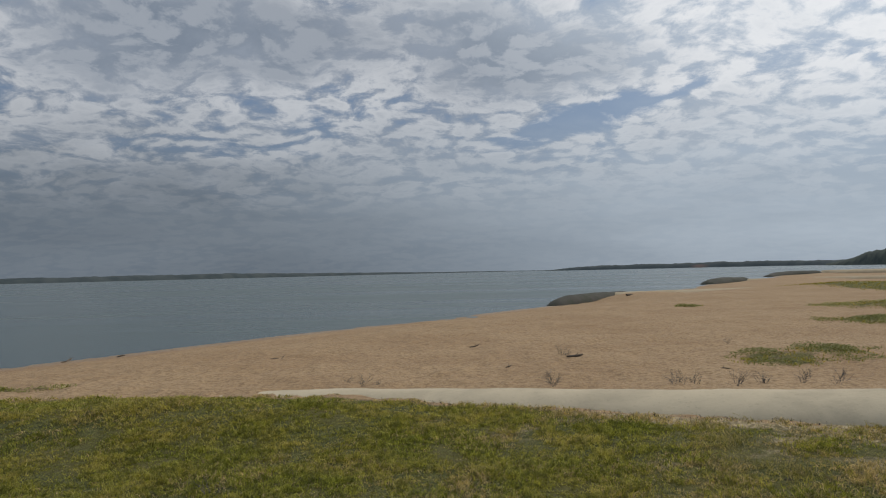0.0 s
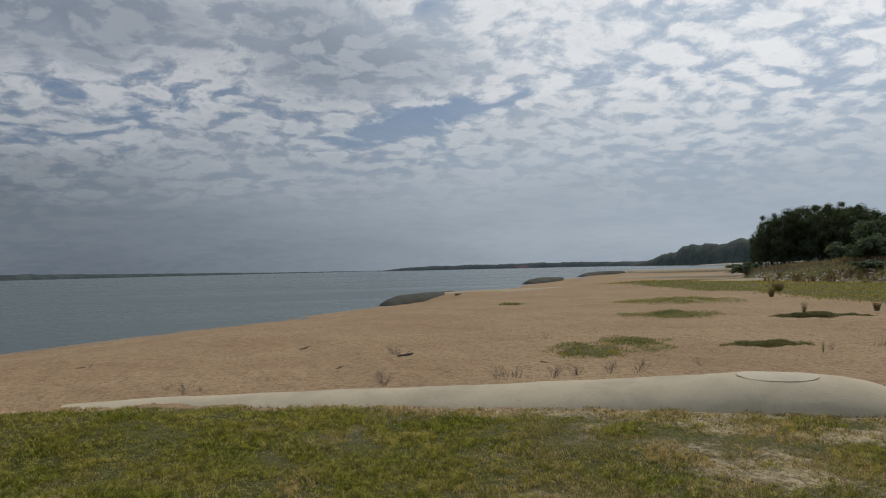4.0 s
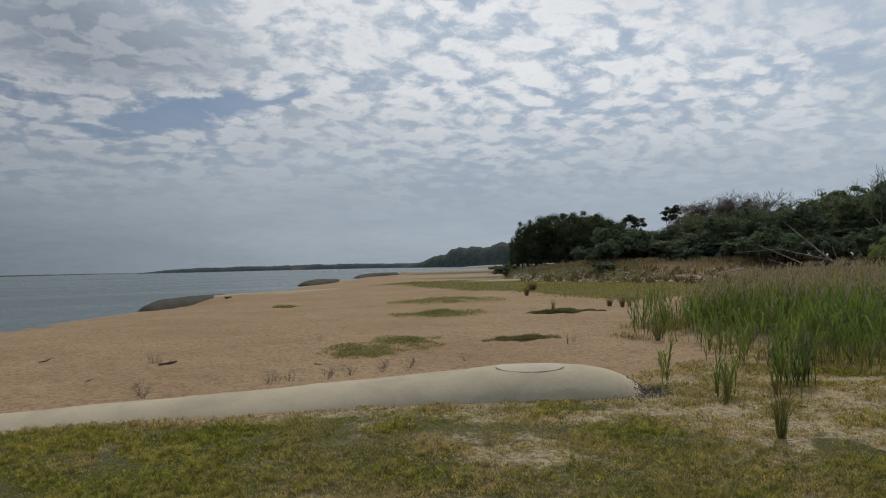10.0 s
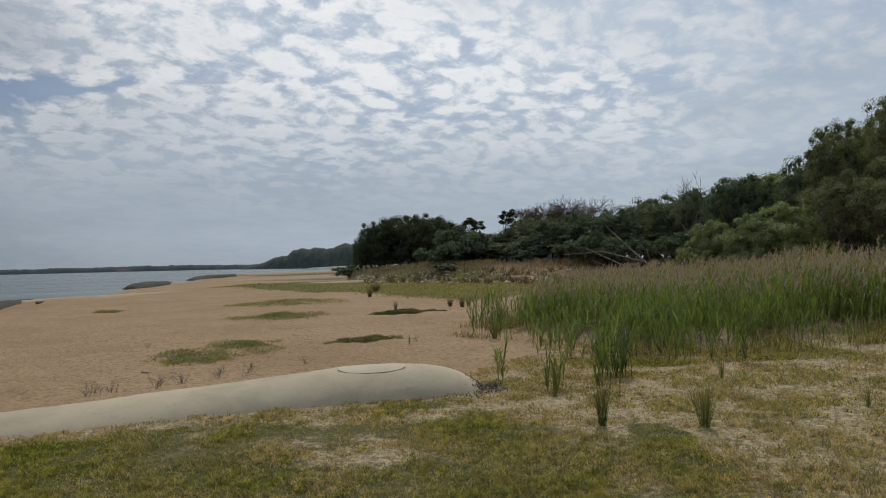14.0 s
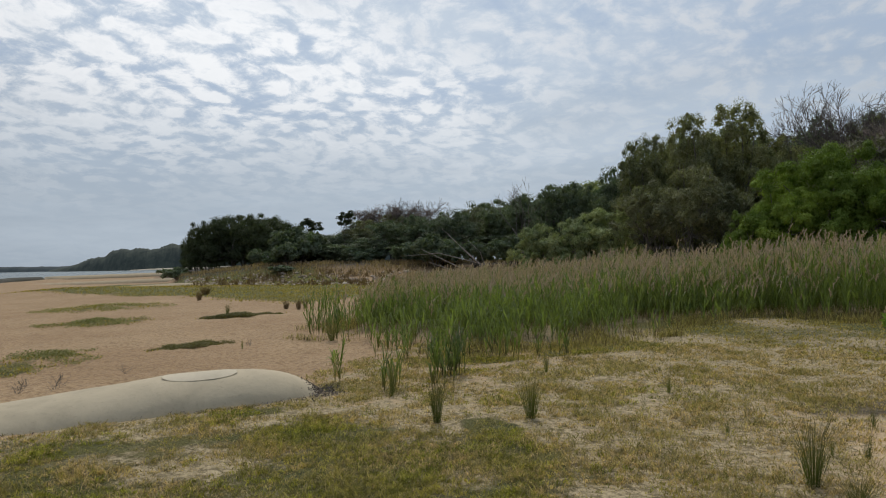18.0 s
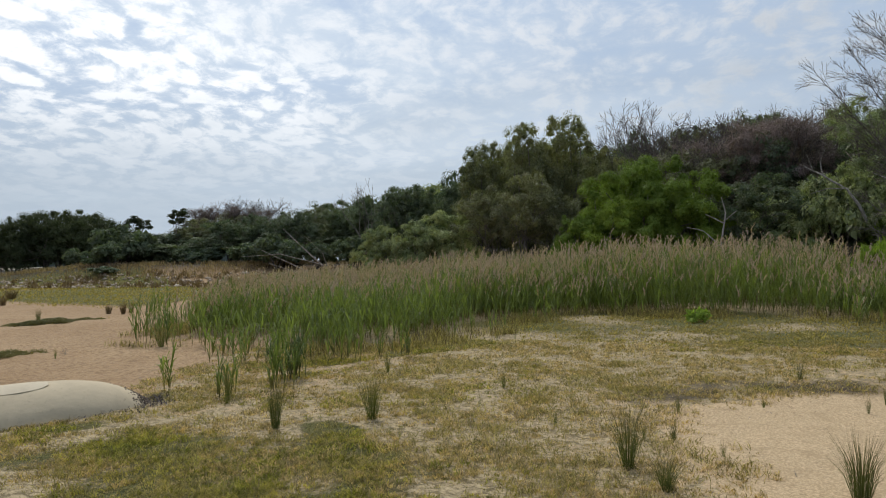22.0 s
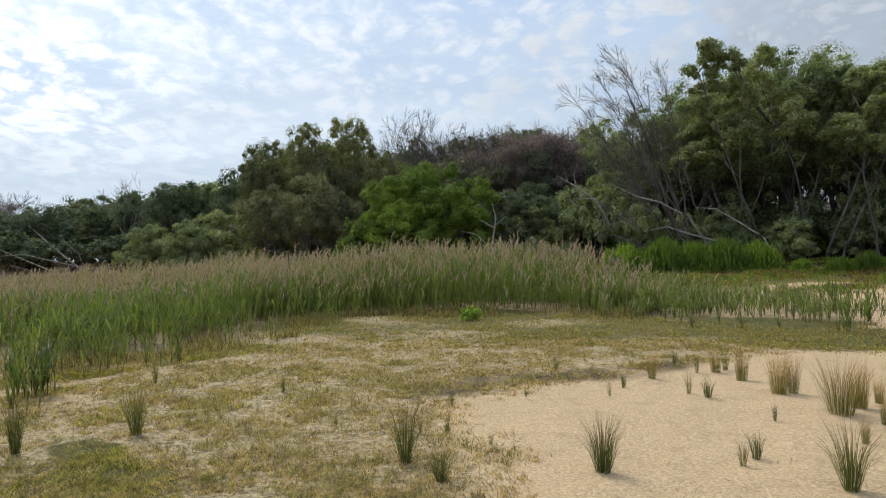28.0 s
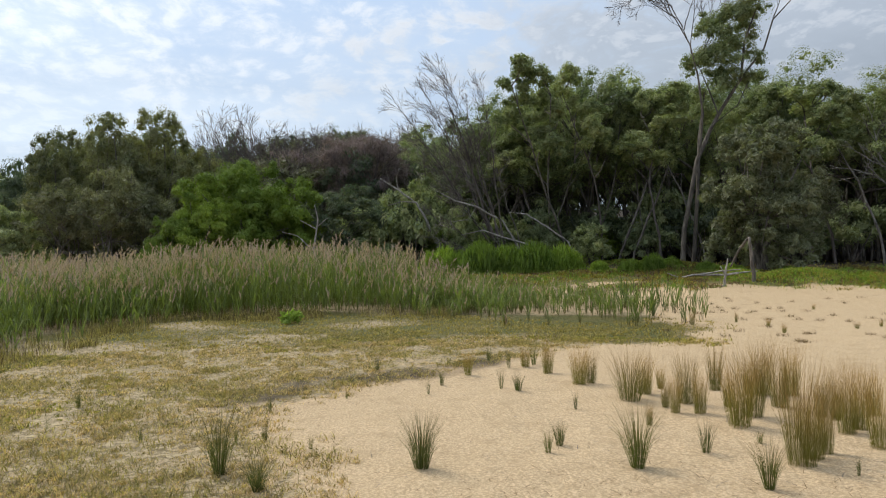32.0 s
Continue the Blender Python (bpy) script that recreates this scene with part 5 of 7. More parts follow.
def tall_tree():
    x, y, z = at_bearing(-124.8, 31.3, 0.05)
    root = thing("paperbark_tree", "tall slender tree with a forked grey trunk and ragged top", "tree")
    root.matrix_basis = pose(x, y, z, 0, 0, -124.8)
    rnd, rng = random.Random(8), np.random.default_rng(8)
    s = 0.0258
    lines = [
        [(0, 0, -0.3, 0.18), (4 * s, 0, 60 * s, 0.14), (16 * s, 0.1, 120 * s, 0.125), (26 * s, 0, 175 * s, 0.12), (48 * s, 0.1, 225 * s, 0.11), (64 * s, 0.2, 255 * s, 0.10), (96 * s, 0.1, 305 * s, 0.085), (102 * s, 0, 365 * s, 0.06), (126 * s, 0, 430 * s, 0.04), (148 * s, 0, 485 * s, 0.015)],
        [(30 * s, 0, 185 * s, 0.085), (36 * s, -0.3, 250 * s, 0.07), (30 * s, -0.4, 310 * s, 0.05), (18 * s, -0.4, 365 * s, 0.04), (-4 * s, -0.4, 410 * s, 0.028), (-30 * s, -0.4, 440 * s, 0.012)],
        [(92 * s, 0, 300 * s, 0.07), (132 * s, 0.3, 352 * s, 0.05), (146 * s, 0.3, 398 * s, 0.042), (178 * s, 0.4, 432 * s, 0.03), (218 * s, 0.3, 462 * s, 0.012)],
        [(60 * s, 0, 250 * s, 0.05), (45 * s, 0.4, 300 * s, 0.035), (28 * s, 0.4, 345 * s, 0.015)],
        [(52 * s, 0, 232 * s, 0.05), (90 * s, 0.2, 262 * s, 0.035), (108 * s, 0.2, 300 * s, 0.02)],
        [(18 * s, 0.2, 5 * s, 0.13), (26 * s, 0.25, 120 * s, 0.10), (30 * s, 0.3, 210 * s, 0.08), (40 * s, 0.3, 290 * s, 0.05)],
    ]
    for index, path in enumerate(lines):
        wood = Wood(7)
        wood.limb([p[:3] for p in path], [p[3] * 0.74 for p in path])
        part("trunk" if index in (0, 5) else "limb", wood.mesh("limb", BARK), root)
    twigs = Wood(3)
    for start, way, length in (((-4 * s, -0.4, 410 * s), (-0.7, 0, 1), 1.25), ((8 * s, -0.4, 395 * s), (-0.25, 0, 1), 1.5), ((-16 * s, -0.4, 425 * s), (-0.3, 0.2, 1), 1.2), ((20 * s, -0.4, 350 * s), (-0.1, -0.2, 1), 1.7), ((-10 * s, -0.4, 415 * s), (-1.0, -0.2, 0.7), 1.3), ((30 * s, -0.3, 330 * s), (0.1, -0.1, 1), 1.6), ((-30 * s, -0.4, 440 * s), (-1.0, 0.1, 0.45), 1.1), ((18 * s, -0.4, 365 * s), (-0.5, 0.2, 1), 1.5), ((10 * s, -0.4, 390 * s), (0.1, 0.2, 1), 1.4), ((178 * s, 0.4, 432 * s), (0.9, 0, 0.8), 0.9), ((205 * s, 0.3, 455 * s), (0.8, 0.2, 0.9), 0.7), ((146 * s, 0.3, 400 * s), (0.5, 0, 1), 1.0), ((140 * s, 0, 470 * s), (0.5, 0, 1), 0.7)):
        branching(rnd, twigs, start, way, length, 0.026, 5, 3, 0.46, 0.14, 0.03, 0.70, 0.64, 0.007)
    tagged(part("twig_work", twigs.mesh("twig_work", TWIG_BROWN), root), kind="stuff")
    lobes = [(72 * s, 0.2, 378 * s, 1.3, 1.1, 1.25), (78 * s, 0.2, 335 * s, 1.25, 1.0, 0.9), (64 * s, 0.2, 295 * s, 0.95, 0.8, 0.7), (122 * s, 0.2, 455 * s, 0.95, 0.8, 0.55), (38 * s, 0.2, 330 * s, 0.75, 0.8, 0.6), (104 * s, 0.3, 405 * s, 0.8, 0.8, 0.7), (118 * s, 0.2, 300 * s, 0.5, 0.5, 0.35), (40 * s, 0.3, 250 * s, 0.5, 0.5, 0.5)]
    p, t = foliage(rng, lobes, 190, 190, 0.34, 0.085, 0.036, 0.95)
    part("crown", fast_mesh("crown", p, t, LEAF_TEA), root)


tall_tree()
banksia = make_dome("banksia_tree", "grey-green banksia with coarse upright leaf rosettes", "", 91, 6.0, 4.8, LEAF_BANKSIA, BARK, 24, 0.17, 22, 90, 0.26, 0.13, 0.045, 0.6, 0.9, 0.2, 0.2)
rise(banksia, -130.7, 29.0, 9.0, 4.4, 40)
rise(greys[1], -133.8, 32, 5.5, 2.6, 70)



def fan_tree(name, label, bearing, metres, ends, bark, seed, thick=0.07, twig=0.55, low=0.5):
    """A leafless tree whose stems rise from one foot and sweep out to ends (across, away, up)."""
    rnd = random.Random(seed)
    x, y, z = at_bearing(bearing, metres, 0.05)
    root = thing(name, label, "tree", "bare trees")
    root.matrix_basis = pose(x, y, z, 0, 0, bearing)
    for index, end in enumerate(ends):
        end = Vector(end)
        foot = Vector((rnd.uniform(-0.25, 0.25), rnd.uniform(-0.2, 0.2), -0.15))
        path = []
        for k in range(11):
            e = k / 10
            p = foot.lerp(end, e)
            p.x = foot.x + (end.x - foot.x) * e ** 1.08
            path.append(p + Vector((rnd.gauss(0, 0.05), rnd.gauss(0, 0.05), 0)))
        stem = Wood(6)
        radii = [thick * (1 - 0.88 * k / 10) * (0.7 + 0.3 * (index == 0)) for k in range(11)]
        stem.limb(path, radii)
        part("trunk", stem.mesh("trunk", bark), root)
        twigs = Wood(3)
        for k in range(int(11 * low), 11):
            way = (path[min(k + 1, 10)] - path[max(k - 1, 0)]).normalized()
            for _ in range(2):
                side = Vector((rnd.gauss(-0.45, 0.5), rnd.gauss(0, 0.45), rnd.uniform(-0.25, 0.45)))
                branching(rnd, twigs, path[k], way * 1.1 + side * 0.7, twig * (0.7 + 0.6 * rnd.random()), max(radii[k] * 0.4, 0.014), 3, 3, 0.42, 0.12, 0.0, 0.74, 0.64, 0.0065)
        part("branch", twigs.mesh("branch", bark), root)
    return root


fan_tree("bare_tree", "large leafless tree with fine swept twigs", -110.5, 33.0, ((-2.8, 0.0, 9.1), (-3.5, 0.5, 8.2), (-4.3, -0.3, 7.0), (-2.2, 0.2, 8.5), (-0.7, 0.3, 8.0), (-3.4, 0.3, 5.8), (-1.5, -0.2, 7.2), (-3.0, 0.4, 7.4)), TWIG_BROWN, 96, 0.085, 0.72)
fan_tree("bare_tree", "tangle of bare grey stems at the edge of the wood", -112.4, 32.2, ((-3.4, 0.2, 3.4), (-2.6, -0.2, 4.4), (-4.0, 0.3, 2.2), (-1.4, 0.1, 5.0), (-3.8, 0.0, 1.3)), TWIG, 97, 0.05, 0.45, 0.7)
right_bare = make_bare_tree("leaning_bare_tree", "leaning half-dead tree with bleached branches", "bare trees", 98, 9.0, DEADWOOD, 4, 3, 0.5, 1, (-0.75, 0.0), 0.13, 0.5, 0.66, 0.05, 0.14)
rise(right_bare, -143.0, 33, 10.5, None, -143.0)

limbs_only("leaning_dead_tree", "bleached dead trunk leaning out of the wood", "dead tree", [((0, 0, 0, 0.085), (-0.45, 0, 1.2, 0.078), (-1.0, 0, 2.3, 0.068), (-1.5, 0, 3.25, 0.055), (-2.4, 0.2, 3.9, 0.04), (-3.3, 0.3, 4.5, 0.015)), ((-1.5, 0, 3.25, 0.035), (-2.2, -0.3, 3.3, 0.02), (-2.9, -0.3, 3.1, 0.01)), ((-2.4, 0.2, 3.9, 0.03), (-2.5, 0.2, 4.5, 0.018), (-2.3, 0.1, 5.0, 0.008)), ((-2.8, 0.2, 4.2, 0.02), (-3.0, 0.2, 4.9, 0.008))], DEADWOOD, -105.9, 33.5, -105.9)
limbs_only("fallen_limb", "bleached broken limbs hung up at the foot of the wood", "dead tree", [((-2.8, 0, 3.7, 0.012), (-1.9, 0.1, 3.2, 0.035), (-0.9, 0, 2.9, 0.045), (0.3, 0, 2.2, 0.05), (1.0, 0.2, 1.0, 0.055), (1.2, 0.2, 0.0, 0.06)), ((-1.7, 0.2, 1.6, 0.012), (-0.6, 0.1, 1.8, 0.03), (0.6, 0, 1.35, 0.04), (1.6, 0, 1.05, 0.05), (2.2, 0.1, 0.0, 0.05)), ((0.6, -0.1, 2.6, 0.012), (1.4, -0.1, 2.5, 0.03), (2.3, 0, 1.9, 0.038), (3.3, 0, 1.2, 0.045), (3.7, 0, 0.0, 0.05)), ((-0.9, 0, 2.9, 0.02), (-1.3, -0.2, 2.3, 0.014), (-2.2, -0.2, 2.2, 0.008))], DEADWOOD, -110.0, 31.8, -110.0)
limbs_only("dead_sapling", "small bleached dead tree with crooked arms", "dead tree", [((0, 0, 0, 0.05), (0.1, 0, 1.4, 0.045), (0.3, 0, 2.6, 0.03), (0.15, 0, 3.3, 0.012)), ((0.1, 0, 1.2, 0.035), (-0.6, 0.1, 1.9, 0.025), (-1.3, 0.1, 2.1, 0.01)), ((0.2, 0, 2.2, 0.03), (-0.5, 0.1, 2.6, 0.012)), ((0.25, 0, 2.3, 0.025), (0.75, 0, 2.7, 0.01))], DEADWOOD, -94.6, 31.0, -94.6)
fallen = limbs_only("fallen_tree", "fallen bleached tree with bare raised branches", "dead tree", [((0.2, 0, 0, 0.044), (-1.4, 0, 1.5, 0.037), (-2.6, 0, 2.7, 0.017)), ((-0.3, 0.3, 0.1, 0.034), (-2.0, 0.3, 1.0, 0.023), (-3.6, 0.2, 1.8, 0.010)), ((0.1, -0.3, 0.2, 0.027), (-1.6, -0.3, 0.6, 0.020), (-3.2, -0.3, 1.2, 0.010)), ((-1.0, 0, 1.1, 0.020), (-2.8, 0.4, 1.6, 0.013), (-4.6, 0.3, 1.5, 0.007)), ((0.0, 0.1, 0.1, 0.020), (-2.4, 0, 0.3, 0.017), (-5.0, 0, 0.3, 0.008)), ((-0.6, 0.2, 0.6, 0.017), (-0.9, 0.2, 1.6, 0.010), (-1.6, 0.2, 2.3, 0.007))], DEADWOOD, -64.2, 38.5, -64.2)
fallen.scale = (1.25, 1.25, 1.25)
dead_top = make_bare_tree("dead_tree", "tall dead tree with pale broken branches", "bare trees", 103, 6.0, TWIG, 4, 2, 0.4, 2, (-0.1, 0), 0.05, 0.55, 0.7)
rise(dead_top, -66.8, 47, 6.9, None, -66)
rise(dead_top, -59.8, 58, 5.2, None, 60)
rise(dead_top, -64.9, 50, 6.2, None, 190)
limbs_only("fallen_branch", "bleached fallen branch lying on the grassy bank", "driftwood", [((-1.2, 0, 0.04, 0.025), (-0.6, 0.1, 0.14, 0.04), (0.2, 0, 0.11, 0.042), (0.9, 0, 0.22, 0.03), (1.35, 0, 0.26, 0.012)), ((-0.5, 0.1, 0.16, 0.03), (0.3, -0.2, 0.28, 0.025), (0.8, -0.2, 0.32, 0.015)), ((-1.3, 0, 0.04, 0.025), (-1.7, 0, 0.2, 0.01))], DEADWOOD, -127.3, 26.2, -127)
limbs_only("stump", "upright grey snag with broken side shoots", "dead tree", [((0, 0, -0.1, 0.045), (0.02, 0, 0.5, 0.035), (0.1, 0, 0.95, 0.018)), ((0.03, 0, 0.35, 0.025), (-0.12, 0, 0.7, 0.012)), ((0.02, 0, 0.4, 0.025), (0.42, 0, 0.44, 0.012)), ((0, 0, 0.1, 0.03), (-0.2, -0.1, -0.05, 0.015))], DEADWOOD, -127.9, 24.4, -128)
limbs_only("old_post", "weathered leaning post with a prop", "post", [((0, 0, -0.2, 0.075), (-0.06, 0, 0.8, 0.062), (-0.14, 0, 1.5, 0.04)), ((-0.15, 0, 1.5, 0.04), (-0.5, 0.3, 1.0, 0.035), (-0.75, 0.5, 0.5, 0.03))], BARK, -130.0, 25.0, -130)
limbs_only("grey_snag", "pale dead snag on the far bank", "dead tree", [((0, 0, -0.1, 0.08), (0.4, 0, 0.5, 0.06), (1.3, 0, 1.0, 0.02)), ((0, 0, 0, 0.06), (-0.3, 0, 0.8, 0.03)), ((0.2, 0, 0.3, 0.04), (0.1, 0, 1.1, 0.015))], DEADWOOD, -45.2, 62, -45)


def rail_fence():
    root = thing("rail_fence", "low weathered timber rail beyond the reeds", "fence")
    x, y, z = at_bearing(-72.6, 43.5)
    root.matrix_basis = pose(x, y, z, 0, 0, -72.6)
    for k in range(5):
        bm = bmesh.new()
        bmesh.ops.create_cube(bm, size=1)
        bmesh.ops.scale(bm, vec=(0.14, 0.14, 1.5), verts=bm.verts)
        bmesh.ops.bevel(bm, geom=bm.edges[:], offset=0.015, segments=1, affect="EDGES")
        me = bpy.data.meshes.new("post")
        bm.to_mesh(me), bm.free()
        me.materials.append(DEADWOOD)
        part("post", me, root).location = (-4.2 + 2.1 * k, 0, 0.5)
    for k in range(3):
        bm = bmesh.new()
        bmesh.ops.create_cube(bm, size=1)
        bmesh.ops.scale(bm, vec=(3.2, 0.06, 0.16), verts=bm.verts)
        bmesh.ops.bevel(bm, geom=bm.edges[:], offset=0.01, segments=1, affect="EDGES")
        me = bpy.data.meshes.new("rail")
        bm.to_mesh(me), bm.free()
        me.materials.append(DEADWOOD)
        part("rail", me, root).location = (-3.6 + 3.4 * k, -0.1, 1.12)


rail_fence()

# ---- bushes on the bank ----
def make_herb(seed, tall, wide):
    """A soft mound of upright green blades and leafy shoots, down to the ground."""
    rng = np.random.default_rng(seed)
    root = thing("green_bush", "low bright green leafy bush on the bank", "bush", "green bushes")
    heads = [(0.0, 0.0, 1.0, 0.30)] + [(wide * 0.5 * rng.uniform(0.35, 0.75) * math.cos(t), wide * 0.5 * rng.uniform(0.35, 0.75) * math.sin(t), rng.uniform(0.5, 0.9), rng.uniform(0.16, 0.26)) for t in np.arange(6) * 1.05 + rng.uniform(0, 1)]
    pieces = []
    for hx, hy, rise_, broad in heads:
        n = int(5200 * broad)
        off = rng.normal(0, 1, (n, 2)) * broad * wide * 0.55
        far = np.hypot(off[:, 0], off[:, 1]) / (broad * wide)
        dome = tall * rise_ * np.clip(1 - 0.42 * far ** 2, 0.16, 1)
        base = np.stack([hx + off[:, 0], hy + off[:, 1], dome * rng.uniform(0, 0.62, n) - 0.05], -1)
        pieces.append(blades(rng, base, dome * rng.uniform(0.22, 0.46, n), rng.uniform(0.018, 0.05, n), rng.uniform(0.1, 1.0, n), 0.35))
    p, t = join(pieces)
    part("foliage", fast_mesh("foliage", p, t, LEAF_HERB), root)
    stems = Wood(4)
    rnd_ = random.Random(seed)
    for hx, hy, rise_, broad in heads:
        path, _d = crooked(rnd_, (hx, hy, -0.1), (0, 0, 1), tall * rise_ * 0.8, 4, 0.15)
        stems.limb(path, [0.02, 0.018, 0.015, 0.012, 0.008])
    part("stem", stems.mesh("stem", BARK), root)
    return root


herb = [make_herb(110 + k, 1.3, 2.6) for k in range(2)]
for k, (bearing, metres, size, high) in enumerate(((-105.6, 31, 0.95, 0.95), (-108.6, 30.5, 1.05, 1.12), (-110.6, 30.5, 0.9, 0.95), (-113.0, 30, 1.2, 1.05), (-115.4, 30.5, 1.0, 0.9), (-118.4, 29.5, 0.6, 0.6), (-121.0, 29, 0.8, 0.7), (-122.6, 28.6, 0.7, 0.95), (-124.0, 29.5, 0.6, 0.6), (-126.6, 28.5, 0.75, 0.5), (-128.4, 28, 0.7, 0.45), (-132.4, 27.5, 0.8, 0.4), (-136.0, 27, 0.9, 0.4))):
    plant(herb[k % 2], bearing, metres, size * (0.9 if bearing > -117 else 0.6), high * (1.25 if bearing > -117 else 0.8), rnd.uniform(0, 360))
for bearing, metres, size, kind in ((-106.0, 34.5, 0.5, 0), (-118.5, 36.5, 0.4, 1)):
    plant(rounds[kind], bearing, metres, size * 0.8, size, rnd.uniform(0, 360), "small green sapling at the edge of the wood")
dark_bush = make_bush("dark_bush", "low dark green bush on the sandy bank", "dark bushes", 120, 1.6, 3.0, LEAF_DARK, 60, 80, 0.32, 0.2, 0.09)
for bearing, metres, size, high in ((-45.9, 60, 0.9, 0.5), (-47.4, 62, 1.2, 0.9), (-48.8, 63, 1.2, 1.1), (-44.2, 68, 0.9, 1.0), (-46.0, 56, 0.7, 0.35), (-50.5, 62, 1.2, 0.9), (-53.2, 58, 1.1, 0.8), (-56.5, 55, 1.1, 1.0), (-59.6, 52, 1.2, 1.1), (-38.0, 78, 1.2, 0.8)):
    plant(dark_bush, bearing, metres, size, high, rnd.uniform(0, 360))
green_far = make_bush("green_bush", "yellow-green bush among the far scrub", "green bushes", 121, 2.2, 3.0, LEAF_DARK, 60, 80, 0.35, 0.2, 0.08)
for bearing, metres, size in ((-49.6, 62, 0.9), (-47.4, 61, 1.5), (-46.6, 59, 0.9), (-52.0, 60, 0.8), (-57.8, 52, 0.9), (-58.8, 50, 1.1), (-62.0, 48, 0.9), (-65.2, 47, 1.0), (-68.6, 44, 0.8)):
    plant(green_far, bearing, metres, size, size, rnd.uniform(0, 360))
little = make_bush("seaside_bush", "small green bush before the reeds", "", 125, 0.45, 0.75, LEAF_HERB, 30, 50, 0.09, 0.10, 0.025)
plant(little, -92.9, 15.9, 0.75, 0.75, 0)


# ---- reeds ----
def reed_height(x, y):
    d, a = np.hypot(x, y), np.degrees(np.arctan2(-x, y))
    tall = 0.85 + 0.038 * np.clip(d - 11, 0, 9)
    tall = tall + 0.34 * np.exp(-(((a + 91) / 10.0) ** 2)) - 0.65 * smooth((-99 - a) / 12)
    tall = tall * (1 - 0.22 * smooth((a + 74) / 12))
    return tall * (1 + 0.20 * wave(x, y, 1.4, 3.0)) * (0.45 + 0.55 * inside(x, y, REEDS, 4.2))


def reed_stems(rng, x, y, tall, leaves=11):
    """Stems with arching leaves."""
    n = len(x)
    base = on_ground(x, y, 0.02)
    sway = rng.normal(0, 0.085, (n, 2)) + np.array([0.03, -0.06])
    stem = bent_blades(base, tall, np.full(n, 0.012), sway, rng.uniform(0, 6.28, n), 0.1)
    which = np.repeat(np.arange(n), leaves)
    share = rng.uniform(0.03, 0.95, len(which))
    root = base[which] + np.concatenate([sway[which] * (tall[which] * share ** 1.5)[:, None], (tall[which] * share)[:, None]], 1)
    long = rng.uniform(0.24, 0.62, len(which)) * np.clip(tall[which] / 1.4, 0.66, 1.15)
    turn = rng.uniform(0, 6.28, len(which))
    out = np.stack([np.cos(turn), np.sin(turn)], -1) * rng.uniform(0.2, 1.05, len(which))[:, None]
    leaf = bent_blades(root, long, rng.uniform(0.010, 0.024, len(which)), out, turn + 1.57 + rng.normal(0, 0.5, len(which)), 0.45)
    return join([stem, leaf]), base, sway


def reed_plumes(rng, base, tall, sway):
    n, tufts = len(base), 20
    which = np.repeat(np.arange(n), tufts)
    tip = rng.normal(0, 0.10, (n, 2)) + np.array([0.05, -0.05])
    share = rng.random(len(which))
    top = base + np.concatenate([sway * tall[:, None], tall[:, None]], 1)
    rise_ = 0.26 * share - 0.16
    root = top[which] + np.concatenate([tip[which] * np.clip(share - 0.3, 0, 1)[:, None], rise_[:, None]], 1)
    turn = rng.uniform(0, 6.28, len(which))
    out = np.stack([np.cos(turn), np.sin(turn)], -1) * rng.uniform(0.15, 0.7, len(which))[:, None] + tip[which] * 2.0
    return bent_blades(root, rng.uniform(0.06, 0.13, len(which)) * (1.2 - 0.5 * share), np.full(len(which), 0.014), out, turn, 0.5)


